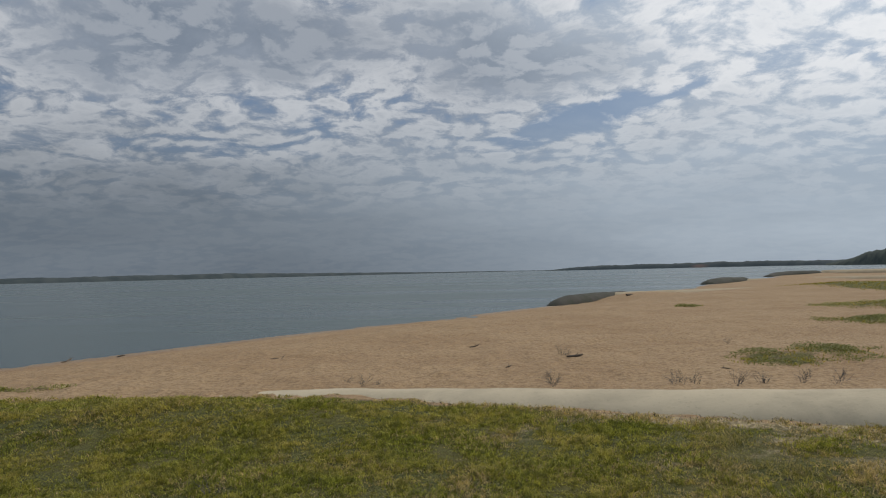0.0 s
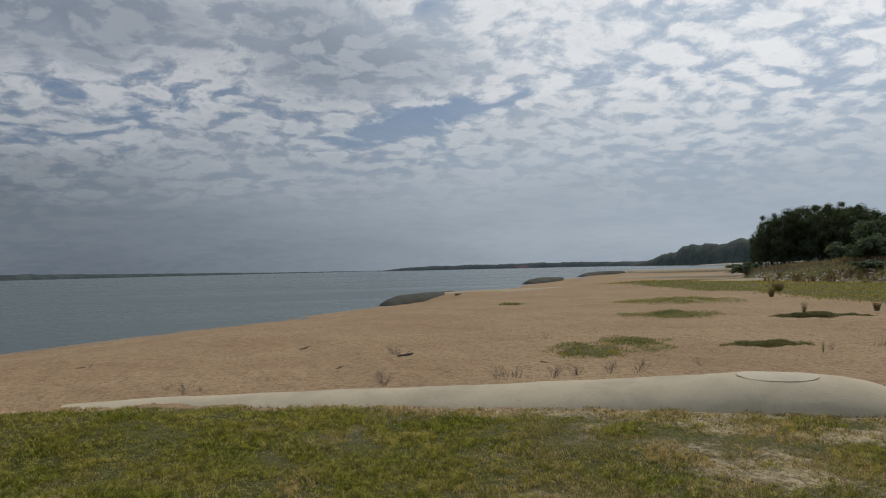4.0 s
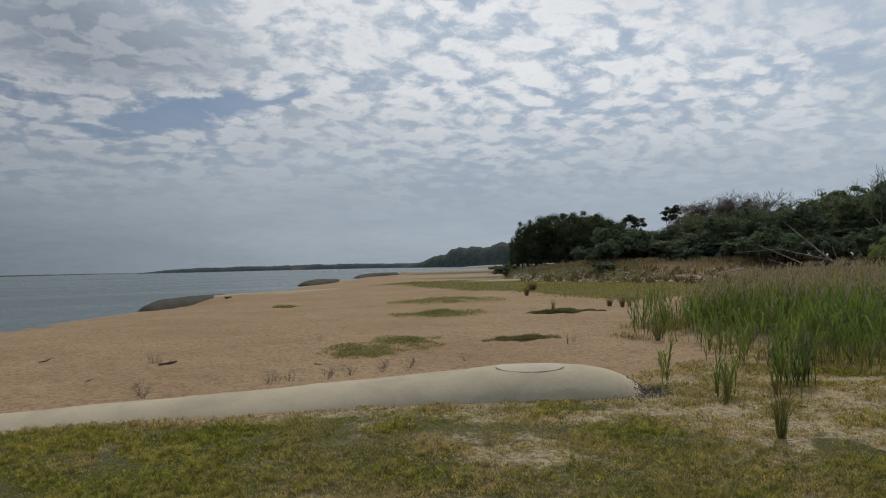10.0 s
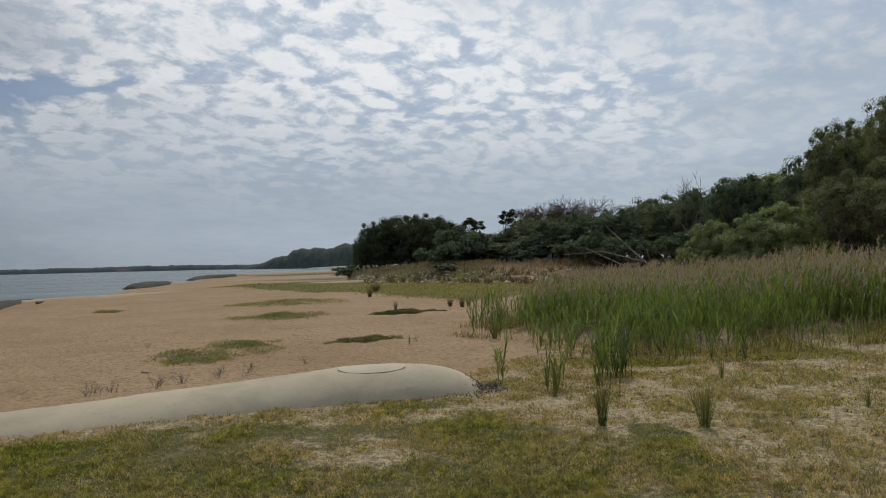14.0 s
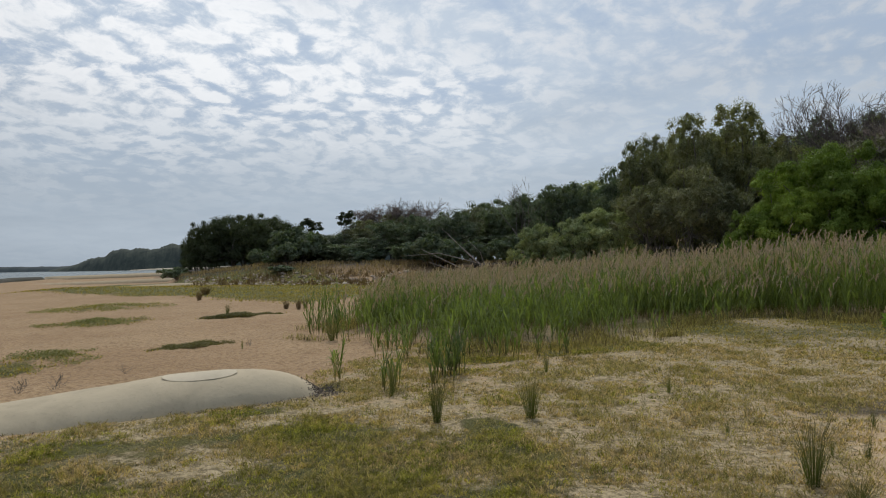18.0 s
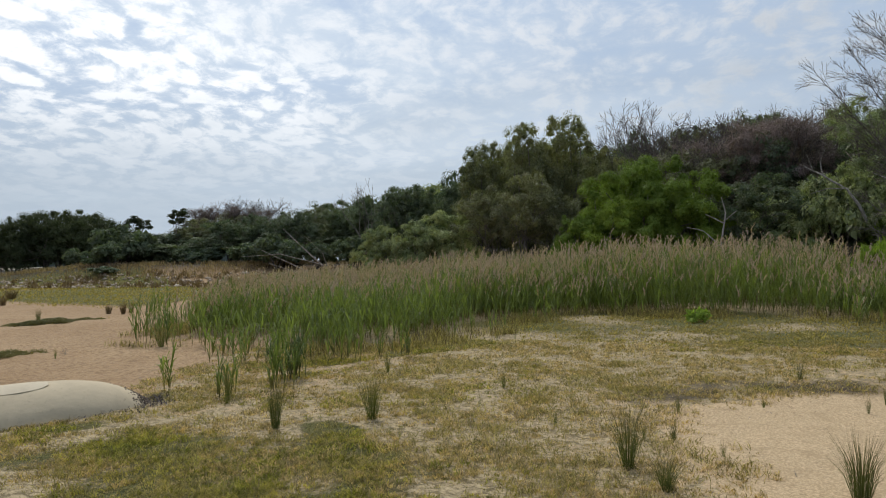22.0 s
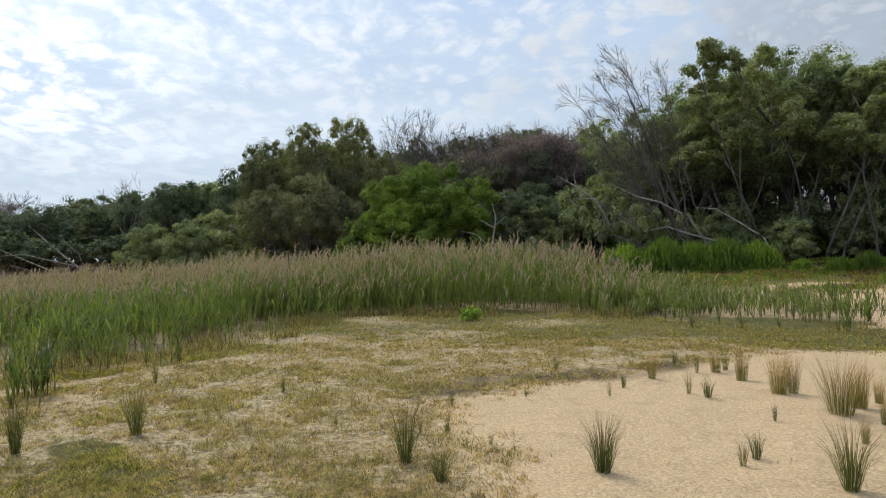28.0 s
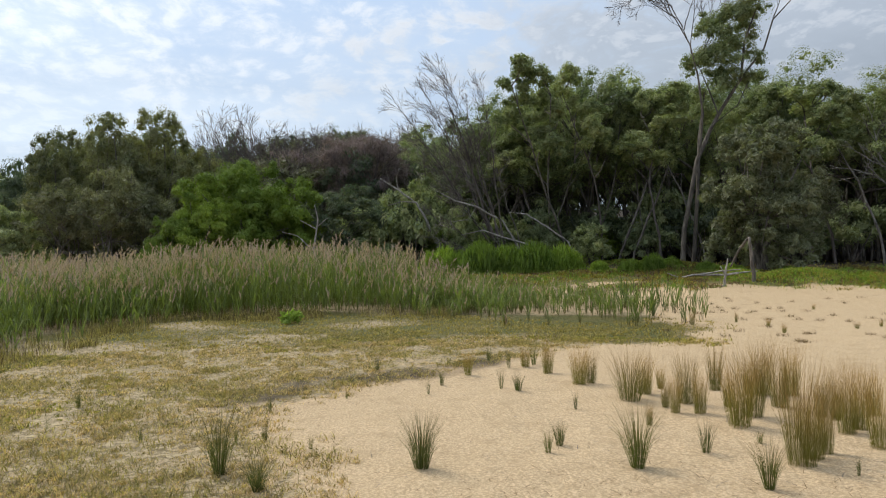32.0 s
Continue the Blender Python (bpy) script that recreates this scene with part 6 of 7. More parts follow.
def reed_bed():
    rng = np.random.default_rng(44)
    root = thing("reed_bed", "dense bed of green reeds with tan feathery plumes", "reeds")
    x, y = rng.uniform(8, 33, 56000), rng.uniform(-12, 19, 56000)
    d = np.hypot(x, y)
    a = np.degrees(np.arctan2(-x, y))
    chance = inside(x + 0.8 * wave(x, y, 2.6, 1.0), y + 0.8 * wave(x, y, 2.6, 2.0), REEDS, 3.0) * np.clip(1.15 - (d - 11) / 30, 0.45, 1) * (1 - 0.72 * smooth((-104 - a) / 12))
    chance *= np.clip(0.75 + 0.7 * wave(x, y, 1.8, 6.0), 0.15, 1)
    rim = 1 - smooth((inside(x, y, REEDS, 5.0) - 0.55) / 0.35)
    chance *= 1 - rim * (1 - np.clip(0.5 + 1.3 * wave(x, y, 4.2, 13.0), 0.04, 1))
    # thinner towards the open sand in front
    chance *= 0.30 + 0.70 * smooth((inside(x, y, REEDS, 7.0) - 0.45) / 0.30)
    keep = rng.random(len(x)) < chance
    x, y, d = x[keep], y[keep], d[keep]
    tall = reed_height(x, y) * rng.uniform(0.55, 1.12, len(x))
    (p, t), base, sway = reed_stems(rng, x, y, tall)
    tagged(part("foliage", fast_mesh("foliage", p, t, REED_LEAF), root), kind="stuff")
    a = np.degrees(np.arctan2(-x, y))
    bloom = rng.random(len(x)) < 0.92 * smooth((d - 13.5) / 5) * (1 - 0.7 * smooth((-100 - a) / 10))
    p, t = reed_plumes(rng, base[bloom], tall[bloom] * rng.uniform(1.0, 1.24, int(bloom.sum())), sway[bloom])
    tagged(part("seed_plumage", fast_mesh("seed_plumage", p, t, REED_PLUME), root, "tan feathery seed heads"), kind="stuff")
    # low sedge and dead stalks along the edge of the bed
    x, y = rng.uniform(7, 20, 15000), rng.uniform(-9, 11, 15000)
    edge = inside(x, y, REEDS, 3.2)
    keep = (edge > 0.12) & (edge < 0.72) & (rng.random(len(x)) < np.clip(0.35 + 0.9 * wave(x, y, 3.0, 31.0), 0, 1)) & (np.degrees(np.arctan2(-x, y)) > -106)
    k = np.repeat(np.nonzero(keep)[0], 16)
    n = len(k)
    px, py = x[k] + rng.normal(0, 0.07, n), y[k] + rng.normal(0, 0.07, n)
    p, t = blades(rng, on_ground(px, py), rng.uniform(0.06, 0.30, n) * (0.5 + edge[k]), rng.uniform(0.006, 0.012, n), rng.uniform(0.1, 0.7, n), 0.15)
    dead = np.repeat(rng.random(n) < 0.2, 3)
    tagged(part("sedge", fast_mesh("sedge", p, t[~dead], TUSSOCK_LEAF), root, "olive sedge at the edge of the reeds"), kind="stuff")
    tagged(part("dead_growth", fast_mesh("dead_growth", p, t[dead], BROWN_LEAF), root, "dead brown stalks"), kind="stuff")


reed_bed()


def reed_clump(x, y, tall, wide, count, seed, label):
    rng = np.random.default_rng(seed)
    px, py = rng.normal(0, wide * 0.35, count), rng.normal(0, wide * 0.35, count)
    (p, t), _, _ = reed_stems(rng, x + px, y + py, tall * rng.uniform(0.6, 1.1, count), 7)
    here = np.array([x, y, float(height(x, y))])
    ob = new("reed_clump", fast_mesh("reed_clump", p - here, t, REED_LEAF))
    ob.location = here
    tagged(ob, label, "reeds", "single reed clumps")


for k, (x, y, tall, wide, count) in enumerate(((6.94, 5.74, 0.5, 0.16, 5), (6.8, 4.76, 0.55, 0.18, 8), (10.58, 8.81, 0.75, 0.3, 9), (10.9, 8.1, 0.75, 0.3, 9), (7.97, 4.62, 0.55, 0.3, 20), (8.9, 5.6, 0.7, 0.5, 9), (11.0, 9.6, 0.9, 0.4, 12), (12.6, 10.6, 1.0, 0.5, 14), (7.3, 4.3, 0.6, 0.25, 10), (9.4, 6.4, 0.75, 0.6, 8), (10.4, 5.2, 0.8, 0.6, 12), (9.7, 5.1, 0.6, 0.6, 7), (9.3, 4.4, 0.55, 0.4, 5), (10.0, 3.9, 0.6, 0.5, 7))):
    reed_clump(x, y, tall, wide, count, 200 + k, "young green reeds standing on bare sand")
rng = np.random.default_rng(77)
for k, (x, y) in enumerate(((12.7, -7.9), (12.1, -8.5), (13.8, -8.9), (14.1, -8.2), (14.9, -7.9), (15.0, -10.3), (13.1, -8.3), (12.4, -7.4), (13.6, -7.6), (15.6, -9.2), (14.4, -9.6), (12.9, -9.3), (16.4, -10.6), (15.4, -11.2))):
    reed_clump(x, y, 0.55 + 0.3 * rng.random(), 0.3, int(6 + 5 * rng.random()), 240 + k, "thin grey-green reeds scattered on pale sand")


# ---- rush tufts ----
def tuft_mesh(name, seed, count, foot, splay, mat, thick=1.0, least=0.45):
    """A tuft of stiff thin stems, one unit high; foot: radius at the ground, splay: how far the outer tips lean out."""
    rng = np.random.default_rng(seed)
    turn, r = rng.uniform(0, 6.28, count), np.sqrt(rng.random(count))
    base = np.stack([np.cos(turn) * r * foot, np.sin(turn) * r * foot, np.full(count, -0.03)], -1)
    tall = rng.uniform(least, 1.0, count) * rng.uniform(0.85, 1.0, count)
    lean = np.stack([np.cos(turn), np.sin(turn)], -1) * (r * splay * rng.uniform(0.3, 1.3, count))[:, None] + rng.normal(0, 0.07, (count, 2))
    p, t = bent_blades(base, tall, rng.uniform(0.004, 0.0085, count) * thick, lean, rng.uniform(0, 6.28, count), 0.12)
    return fast_mesh(name, p, t, mat)


RUSHES = [tuft_mesh("rush_tuft", 300 + k, 190, 0.085, 0.55 + 0.12 * k, RUSH_LEAF, 0.95) for k in range(4)]
SPARSE = [tuft_mesh("rush_tuft", 310 + k, 64, 0.10, 0.45, RUSH_LEAF, 1.6) for k in range(4)]
THIN = [tuft_mesh("rush_tuft", 340 + k, 22, 0.10, 0.6, RUSH_LEAF, 1.1) for k in range(4)]
TAWNY = [tuft_mesh("rush_tuft", 320 + k, 400, 0.14, 0.26 + 0.10 * k, TAWNY_LEAF, 0.42, 0.30) for k in range(4)]


DULL = [tuft_mesh("rush_tuft", 330 + k, 220, 0.16, 0.5, BROWN_LEAF, 1.6) for k in range(2)]


def rush(meshes, k, x, y, tall, wide, label, group, high=1.0):
    ob = new("rush_tuft", meshes[k % len(meshes)])
    ob.location = (x, y, float(height(x, y)))
    ob.rotation_euler = (0, 0, (k * 2.4) % 6.28)
    across = max(wide * 1.25, tall * 0.55) * (1.35 if meshes is RUSHES else 1.0)
    ob.scale = (across, across, tall * (1.16 if meshes is TAWNY else 1.40 if meshes is RUSHES else 1.18) * high)
    tagged(ob, label, "rush tuft", group)


for k, spot in enumerate(((5.51, 3.33, 0.47, 0.22), (6.03, 2.60, 0.46, 0.25), (5.09, 0.21, 0.48, 0.26), (4.66, -0.05, 0.25, 0.20), (4.78, -1.18, 0.41, 0.32), (4.36, -2.66, 0.44, 0.30), (3.72, -3.22, 0.31, 0.19), (10.47, 8.75, 0.40, 0.25), (14.75, 16.48, 0.40, 0.22))):
    rush(RUSHES, k, *spot, "upright dark green rush tuft on sand", "green rush tufts")
for k, spot in enumerate(((16.91, 16.11, 0.39, 0.3), (17.25, 15.87, 0.43, 0.3), (17.8, 16.07, 0.36, 0.26), (20.92, 25.23, 0.6, 0.4), (24.7, 29.29, 0.57, 0.83))):
    rush(DULL, k, *spot, "dull brown rush tuft on the open beach", "brown tufts on the beach")
for k, spot in enumerate(((7.84, 1.72, 0.27, 0.13), (6.19, 0.88, 0.19, 0.06), (8.56, 3.47, 0.35, 0.12), (8.97, 9.63, 0.22, 0.07), (6.49, 4.53, 0.47, 0.15), (7.23, -1.85, 0.20, 0.09), (7.74, -2.14, 0.24, 0.14), (8.93, -1.59, 0.27, 0.15), (6.94, -0.18, 0.21, 0.08), (5.84, 0.11, 0.18, 0.07), (5.85, -0.11, 0.19, 0.13), (5.52, -0.46, 0.13, 0.08), (7.35, -0.98, 0.10, 0.09), (4.87, -2.20, 0.23, 0.14), (5.03, -2.37, 0.25, 0.23), (4.49, -3.32, 0.29, 0.23), (4.58, -3.88, 0.14, 0.13), (7.34, -2.73, 0.27, 0.13), (7.10, -2.84, 0.27, 0.25), (9.14, -3.21, 0.28, 0.15), (8.59, -3.30, 0.31, 0.14), (8.69, -3.70, 0.36, 0.20), (6.14, -3.06, 0.22, 0.07), (3.75, -3.97, 0.16, 0.07))):
    rush(SPARSE, k, *spot, "small thin rush tuft", "small rush tufts")
for k, spot in enumerate(((8.02, -3.61, 0.50, 0.33), (7.21, -3.64, 0.55, 0.44), (7.23, -3.80, 0.46, 0.28), (6.28, -3.74, 0.67, 0.59), (6.47, -4.03, 0.54, 0.39), (6.62, -4.32, 0.33, 0.20), (5.66, -3.85, 0.50, 0.23), (5.93, -4.16, 0.71, 0.37), (5.55, -4.04, 0.54, 0.29), (6.42, -4.86, 0.58, 0.34), (5.03, -4.06, 0.75, 0.50), (5.28, -4.40, 0.81, 0.47), (5.53, -4.92, 0.69, 0.44), (5.69, -4.47, 0.43, 0.25), (4.05, -3.78, 0.86, 0.52), (4.15, -3.98, 0.73, 0.40), (4.21, -4.16, 0.56, 0.25), (4.60, -4.76, 0.71, 0.39), (4.66, -4.96, 0.68, 0.35), (4.20, -4.66, 0.70, 0.38), (5.91, -5.40, 0.68, 0.41), (5.01, -5.06, 0.54, 0.30), (6.01, -5.13, 0.70, 0.40), (8.30, -2.64, 0.42, 0.23), (8.60, -3.54, 0.38, 0.31), (5.37, -3.39, 0.24, 0.14), (5.89, -3.90, 0.36, 0.18), (6.05, -5.02, 0.53, 0.33), (5.13, -5.02, 0.52, 0.30), (4.98, -5.44, 0.53, 0.31))):
    rush(TAWNY, k, *spot, "dense tawny rush tuft with green foot on sand", "tawny rush tufts")
lot = random.Random(29)
count = 0
while count < 60:
    x, y = lot.uniform(4.5, 12.5), lot.uniform(-4.5, 5.0)
    if inside(x, y, DRY, 0.5) > 0.5 and inside(x, y, REEDS, 0.5) < 0.5 and inside(x, y, LAWN, 0.5) < 0.5:
        rush(THIN, count, x, y, lot.uniform(0.10, 0.22), lot.uniform(0.06, 0.13), "small thin rush tuft in dry grass", "small rush tufts")
        count += 1
for k, spot in enumerate(((12.05, -9.65, 0.28, 0.15), (11.15, -9.66, 0.20, 0.17), (10.30, -9.27, 0.21, 0.16), (10.28, -10.89, 0.17, 0.17), (10.34, -11.53, 0.18, 0.15), (15.3, -11.25, 0.19, 0.13), (13.87, -13.36, 0.19, 0.16), (12.01, -8.57, 0.40, 0.2))):
    rush(TAWNY, k, *spot, "small reddish-brown tuft on pale sand", "brown tufts on the sand")


# ---- grass ----
def scatter(rng, count, near, far, bearings, power=1.0):
    r = near + (far - near) * rng.random(count) ** power
    a = np.radians(rng.uniform(bearings[0], bearings[1], count))
    return -np.sin(a) * r, np.cos(a) * r, r


def grass():
    rng = np.random.default_rng(61)
    root = thing("lawn", "short green and yellowing lawn grass", "grass", kind="stuff")
    # small tufts, green or dried, thicker where the sward is close
    x, y, r = scatter(rng, 92000, 2.9, 12.5, (-143, 37), 1.25)
    green, straw, wood, s = cover(x, y)
    clump = np.clip(0.55 + 0.55 * wave(x, y, 7.0, 11.0) + 0.45 * wave(x, y, 17.0, 3.0), 0, 1)
    full = rng.random(len(x)) < np.clip(np.maximum(green, 0.75 * straw) * (0.30 + 0.35 * smooth((2.5 - x) / 3.0) + 0.9 * clump), 0, 1)
    dried = rng.random(len(x)) > np.clip(1.3 * green - 0.36 + 0.40 * wave(x, y, 3.0, 15.0) + 0.35 * wave(x, y, 9.0, 19.0), 0.03, 0.97)
    for name, pick, mat, note, low, high, many in (("sward", full & ~dried & (green > 0.08), LAWN_LEAF, "", 0.016, 0.058, 15), ("dry_sward", full & dried & (straw > 0.12), STRAW_LEAF, "dry straw-coloured blades", 0.012, 0.046, 12)):
        k = np.repeat(np.nonzero(pick)[0], many)
        n = len(k)
        spread = (0.014 + 0.0022 * r[k]) * rng.uniform(0.5, 1.5, n)
        gx, gy = x[k] + rng.normal(0, 1, n) * spread, y[k] + rng.normal(0, 1, n) * spread
        p, t = blades(rng, on_ground(gx, gy), rng.uniform(low, high, n) * (0.45 + 1.15 * clump[k]), 0.0030 + 0.0007 * r[k], rng.uniform(0.2, 1.5, n), 0.25)
        tagged(part(name, fast_mesh(name, p, t, mat), root, note), kind="stuff")
    # dry tussocks on the half-bare sand
    x, y, r = scatter(rng, 23000, 3.3, 17.0, (-140, -20), 1.1)
    green, straw, wood, s = cover(x, y)
    keep = rng.random(len(x)) < np.clip(straw * 1.1, 0, 1) * (straw > 0.2) * np.clip(0.12 + 1.0 * wave(x, y, 2.6, 8.0) + 1.1 * wave(x, y, 6.0, 21.0), 0.01, 1) * (inside(x, y, REEDS, 0.5) < 0.5)
    k = np.repeat(np.nonzero(keep)[0], 22)
    n = len(k)
    spread = 0.055 * rng.uniform(0.5, 1.6, n)
    gx, gy = x[k] + rng.normal(0, 1, n) * spread, y[k] + rng.normal(0, 1, n) * spread
    p, t = blades(rng, on_ground(gx, gy), rng.uniform(0.018, 0.085, n), 0.0032 + 0.0006 * r[k], rng.uniform(0.3, 1.6, n), 0.2)
    tagged(part("tussock_sward", fast_mesh("tussock_sward", p, t, TUSSOCK_LEAF), root, "olive and straw tussocks"), kind="stuff")
    # grey twigs and dead stems lying over the dry ground
    x, y, r = scatter(rng, 5200, 3.2, 14.0, (-140, -30), 1.0)
    green, straw, wood, s = cover(x, y)
    keep = (rng.random(len(x)) < 0.10 + 0.35 * straw * (green < 0.4) + 0.9 * wood) & (s > 14) & (inside(x, y, REEDS, 0.5) < 0.5)
    gx, gy, gr, n = x[keep], y[keep], r[keep], int(keep.sum())
    p, t = blades(rng, on_ground(gx, gy, 0.0), rng.uniform(0.008, 0.022, n), 0.002 + 0.0006 * gr, rng.uniform(2.0, 7.0, n), 0.02)
    twigs = thing("twig_litter", "grey twigs lying on dry grass and sand", "twigs", kind="stuff")
    tagged(part("litter", fast_mesh("litter", p, t, TWIG), twigs), kind="stuff")
    # webs of dry stalks on the pale sand
    spots = np.array([(4.05, -1.95, 0.55), (3.85, -2.7, 0.45), (3.95, -1.35, 0.4), (3.55, -3.6, 0.4), (7.6, -0.45, 0.4), (7.9, -0.9, 0.45), (8.2, -1.5, 0.4), (8.5, -2.3, 0.4), (6.6, 0.2, 0.4)])
    k = rng.integers(0, len(spots), 1500)
    gx, gy = spots[k, 0] + rng.normal(0, 1, 1500) * spots[k, 2], spots[k, 1] + rng.normal(0, 1, 1500) * spots[k, 2]
    p, t = blades(rng, on_ground(gx, gy, 0.0), rng.uniform(0.010, 0.030, 1500), rng.uniform(0.003, 0.006, 1500), rng.uniform(2.0, 6.0, 1500), 0.03)
    tagged(part("stalk_litter", fast_mesh("stalk_litter", p, t, BROWN_LEAF), twigs, "thin dry brown stalks"), kind="stuff")
    # meadow and bank, further off
    x, y, r = scatter(rng, 190000, 9.0, 62.0, (-143, -15), 1.5)
    green, straw, wood, s = cover(x, y)
    keep = rng.random(len(x)) < np.clip(green * 1.2, 0, 1) * (green > 0.15) * (1 - 0.8 * wood) * (inside(x, y, REEDS, 0.5) < 0.5)
    gx, gy, gr = x[keep], y[keep], r[keep]
    n = len(gx)
    p, t = blades(rng, on_ground(gx, gy), rng.uniform(0.02, 0.05, n) * (1 + gr / 25), 0.004 + 0.0009 * gr, rng.uniform(0.4, 1.6, n))
    fresh = np.repeat((np.degrees(np.arctan2(-gx, gy)) < -97) & (gr > 20) & (rng.random(n) < 0.75), 3)
    bank = thing("bank_grass", "rough yellow-green grass of the meadow and bank", "grass", kind="stuff")
    tagged(part("sward", fast_mesh("sward", p, t[~fresh], MEADOW_LEAF), bank), kind="stuff")
    tagged(part("green_sward", fast_mesh("green_sward", p, t[fresh], LAWN_LEAF), bank, "fresh green turf"), kind="stuff")
    k = np.repeat(np.arange(len(MOUNDS)), 2600)
    n = len(k)
    spot = np.array(MOUNDS)[k]
    u, v = rng.normal(0, 0.62, n) * spot[:, 2], rng.normal(0, 0.5, n)
    c, q = np.cos(np.radians(spot[:, 4])), np.sin(np.radians(spot[:, 4]))
    gx, gy = spot[:, 0] + u * c - v * q, spot[:, 1] + u * q + v * c
    p, t = blades(rng, on_ground(gx, gy), rng.uniform(0.05, 0.16, n), rng.uniform(0.014, 0.028, n), rng.uniform(0.3, 1.4, n), 0.3)
    old = np.repeat(rng.random(n) < 0.3, 3)
    turf = thing("bank_turf", "lumpy green turf on the edge of the bank", "grass", kind="stuff")
    tagged(part("sward", fast_mesh("sward", p, t[~old], LEAF_HERB), turf), kind="stuff")
    tagged(part("dry_sward", fast_mesh("dry_sward", p, t[old], MEADOW_LEAF), turf, "yellowing blades"), kind="stuff")
    # hummocks of rank grass and herbs along the lip of the bank
    x, y, r = scatter(rng, 5200, 18.5, 31.0, (-143, -99), 1.0)
    a = np.degrees(np.arctan2(-x, y))
    lip = np.interp(a, [-143, -130, -122, -112, -104, -99], [21.5, 22.5, 23.5, 23.0, 24.5, 26.0])
    lump = wave(x, y, 1.3, 12.0)
    keep = (rng.random(len(x)) < smooth((r - lip + 1.2 * lump) / 1.6) * smooth((31 - r) / 4) * np.clip(0.36 + 0.9 * lump, 0.04, 1)) & (inside(x, y, REEDS, 0.5) < 0.5)
    k = np.repeat(np.nonzero(keep)[0], 34)
    n = len(k)
    gx, gy = x[k] + rng.normal(0, 0.13, n), y[k] + rng.normal(0, 0.13, n)
    tall = rng.uniform(0.05, 0.20, n) * (0.7 + 0.9 * np.clip(lump[k], 0, 1))
    p, t = blades(rng, on_ground(gx, gy), tall, rng.uniform(0.016, 0.03, n), rng.uniform(0.2, 1.1, n), 0.2)
    hummock = thing("bank_hummocks", "rank green hummocks along the lip of the bank", "grass", kind="stuff")
    sort = np.repeat(np.repeat(rng.random(int(keep.sum())), 34), 3)
    for name, low, high, mat, note in (("sward", 0.0, 0.34, LEAF_HERB, ""), ("dry_sward", 0.34, 0.70, MEADOW_LEAF, "yellowing grass"), ("dead_sward", 0.70, 1.01, BROWN_LEAF, "dead brown stems")):
        tagged(part(name, fast_mesh(name, p, t[(sort >= low) & (sort < high)], mat), hummock, note), kind="stuff")
    # rust-brown grass on the far bank
    x, y, r = scatter(rng, 52000, 50.0, 78.0, (-72, -34), 1.0)
    a = np.degrees(np.arctan2(-x, y))
    toe = np.interp(a, TOE_A, TOE_D)
    keep = (r > toe + 3) & (r < toe + 14) & (rng.random(len(x)) < 0.8 * smooth((-34 - a) / 5) * np.clip(0.7 + wave(x, y, 0.8, 3.0), 0.2, 1))
    gx, gy, n = x[keep], y[keep], int(keep.sum())
    p, t = blades(rng, on_ground(gx, gy), rng.uniform(0.18, 0.45, n), rng.uniform(0.03, 0.06, n), rng.uniform(0.1, 0.5, n))
    rust = thing("dune_grass", "rust-brown tall grass on the far bank", "grass", kind="stuff")
    tagged(part("sward", fast_mesh("sward", p, t, DUNE_LEAF), rust), kind="stuff")
    # small dead tufts over the stony foot of the far bank
    x, y, r = scatter(rng, 420, 44.0, 62.0, (-60, -34), 1.0)
    a = np.degrees(np.arctan2(-x, y))
    toe = np.interp(a, TOE_A, TOE_D)
    keep = (r > toe - 3) & (r < toe + 5)
    x, y = np.repeat(x[keep], 22), np.repeat(y[keep], 22)
    n = len(x)
    x, y = x + rng.normal(0, 0.12, n), y + rng.normal(0, 0.12, n)
    p, t = blades(rng, on_ground(x, y), rng.uniform(0.15, 0.5, n), rng.uniform(0.03, 0.05, n), rng.uniform(0.1, 0.8, n))
    low = thing("bank_tufts", "dark brown dead tufts on the stony bank", "grass", kind="stuff")
    tagged(part("sward", fast_mesh("sward", p, t, BROWN_LEAF), low), kind="stuff")
    # pale clods along the foot of the far bank
    x, y, r = scatter(rng, 2600, 42.0, 66.0, (-62, -33), 1.0)
    a = np.degrees(np.arctan2(-x, y))
    toe = np.interp(a, TOE_A, TOE_D)
    keep = (r > toe - 1.5) & (r < toe + 4.5)
    x, y = x[keep], y[keep]
    n = len(x)
    shape = np.array([(1, 0, 0), (-1, 0, 0), (0, 1, 0), (0, -1, 0), (0, 0, 1), (0, 0, -1)], float)
    faces = np.array([(0, 2, 4), (2, 1, 4), (1, 3, 4), (3, 0, 4), (2, 0, 5), (1, 2, 5), (3, 1, 5), (0, 3, 5)])
    size = rng.uniform(0.05, 0.20, (n, 1, 1)) * np.array([1.3, 1.3, 0.7]) * rng.uniform(0.7, 1.3, (n, 6, 1))
    p = (shape[None] * size + on_ground(x, y, -0.03)[:, None]).reshape(-1, 3)
    t = (faces[None] + np.arange(n)[:, None, None] * 6).reshape(-1, 3)
    clods = thing("bank_clods", "pale clods of sandstone along the bank", "rocks", kind="stuff")
    tagged(part("rubble", fast_mesh("rubble", p, t, CLOD), clods), kind="stuff")
    # straggling sprigs on the open sand, to the right
    x, y, r = scatter(rng, 110, 9.5, 22.0, (-141, -118), 1.0)
    keep = inside(x, y, [(11.7, -6.8), (15.8, -11.0), (20.0, -14.0), (16.0, -18.0), (6.0, -16.0), (8.0, -9.0)], 0.5) > 0.5
    x, y = np.repeat(x[keep], 34), np.repeat(y[keep], 34)
    n = len(x)
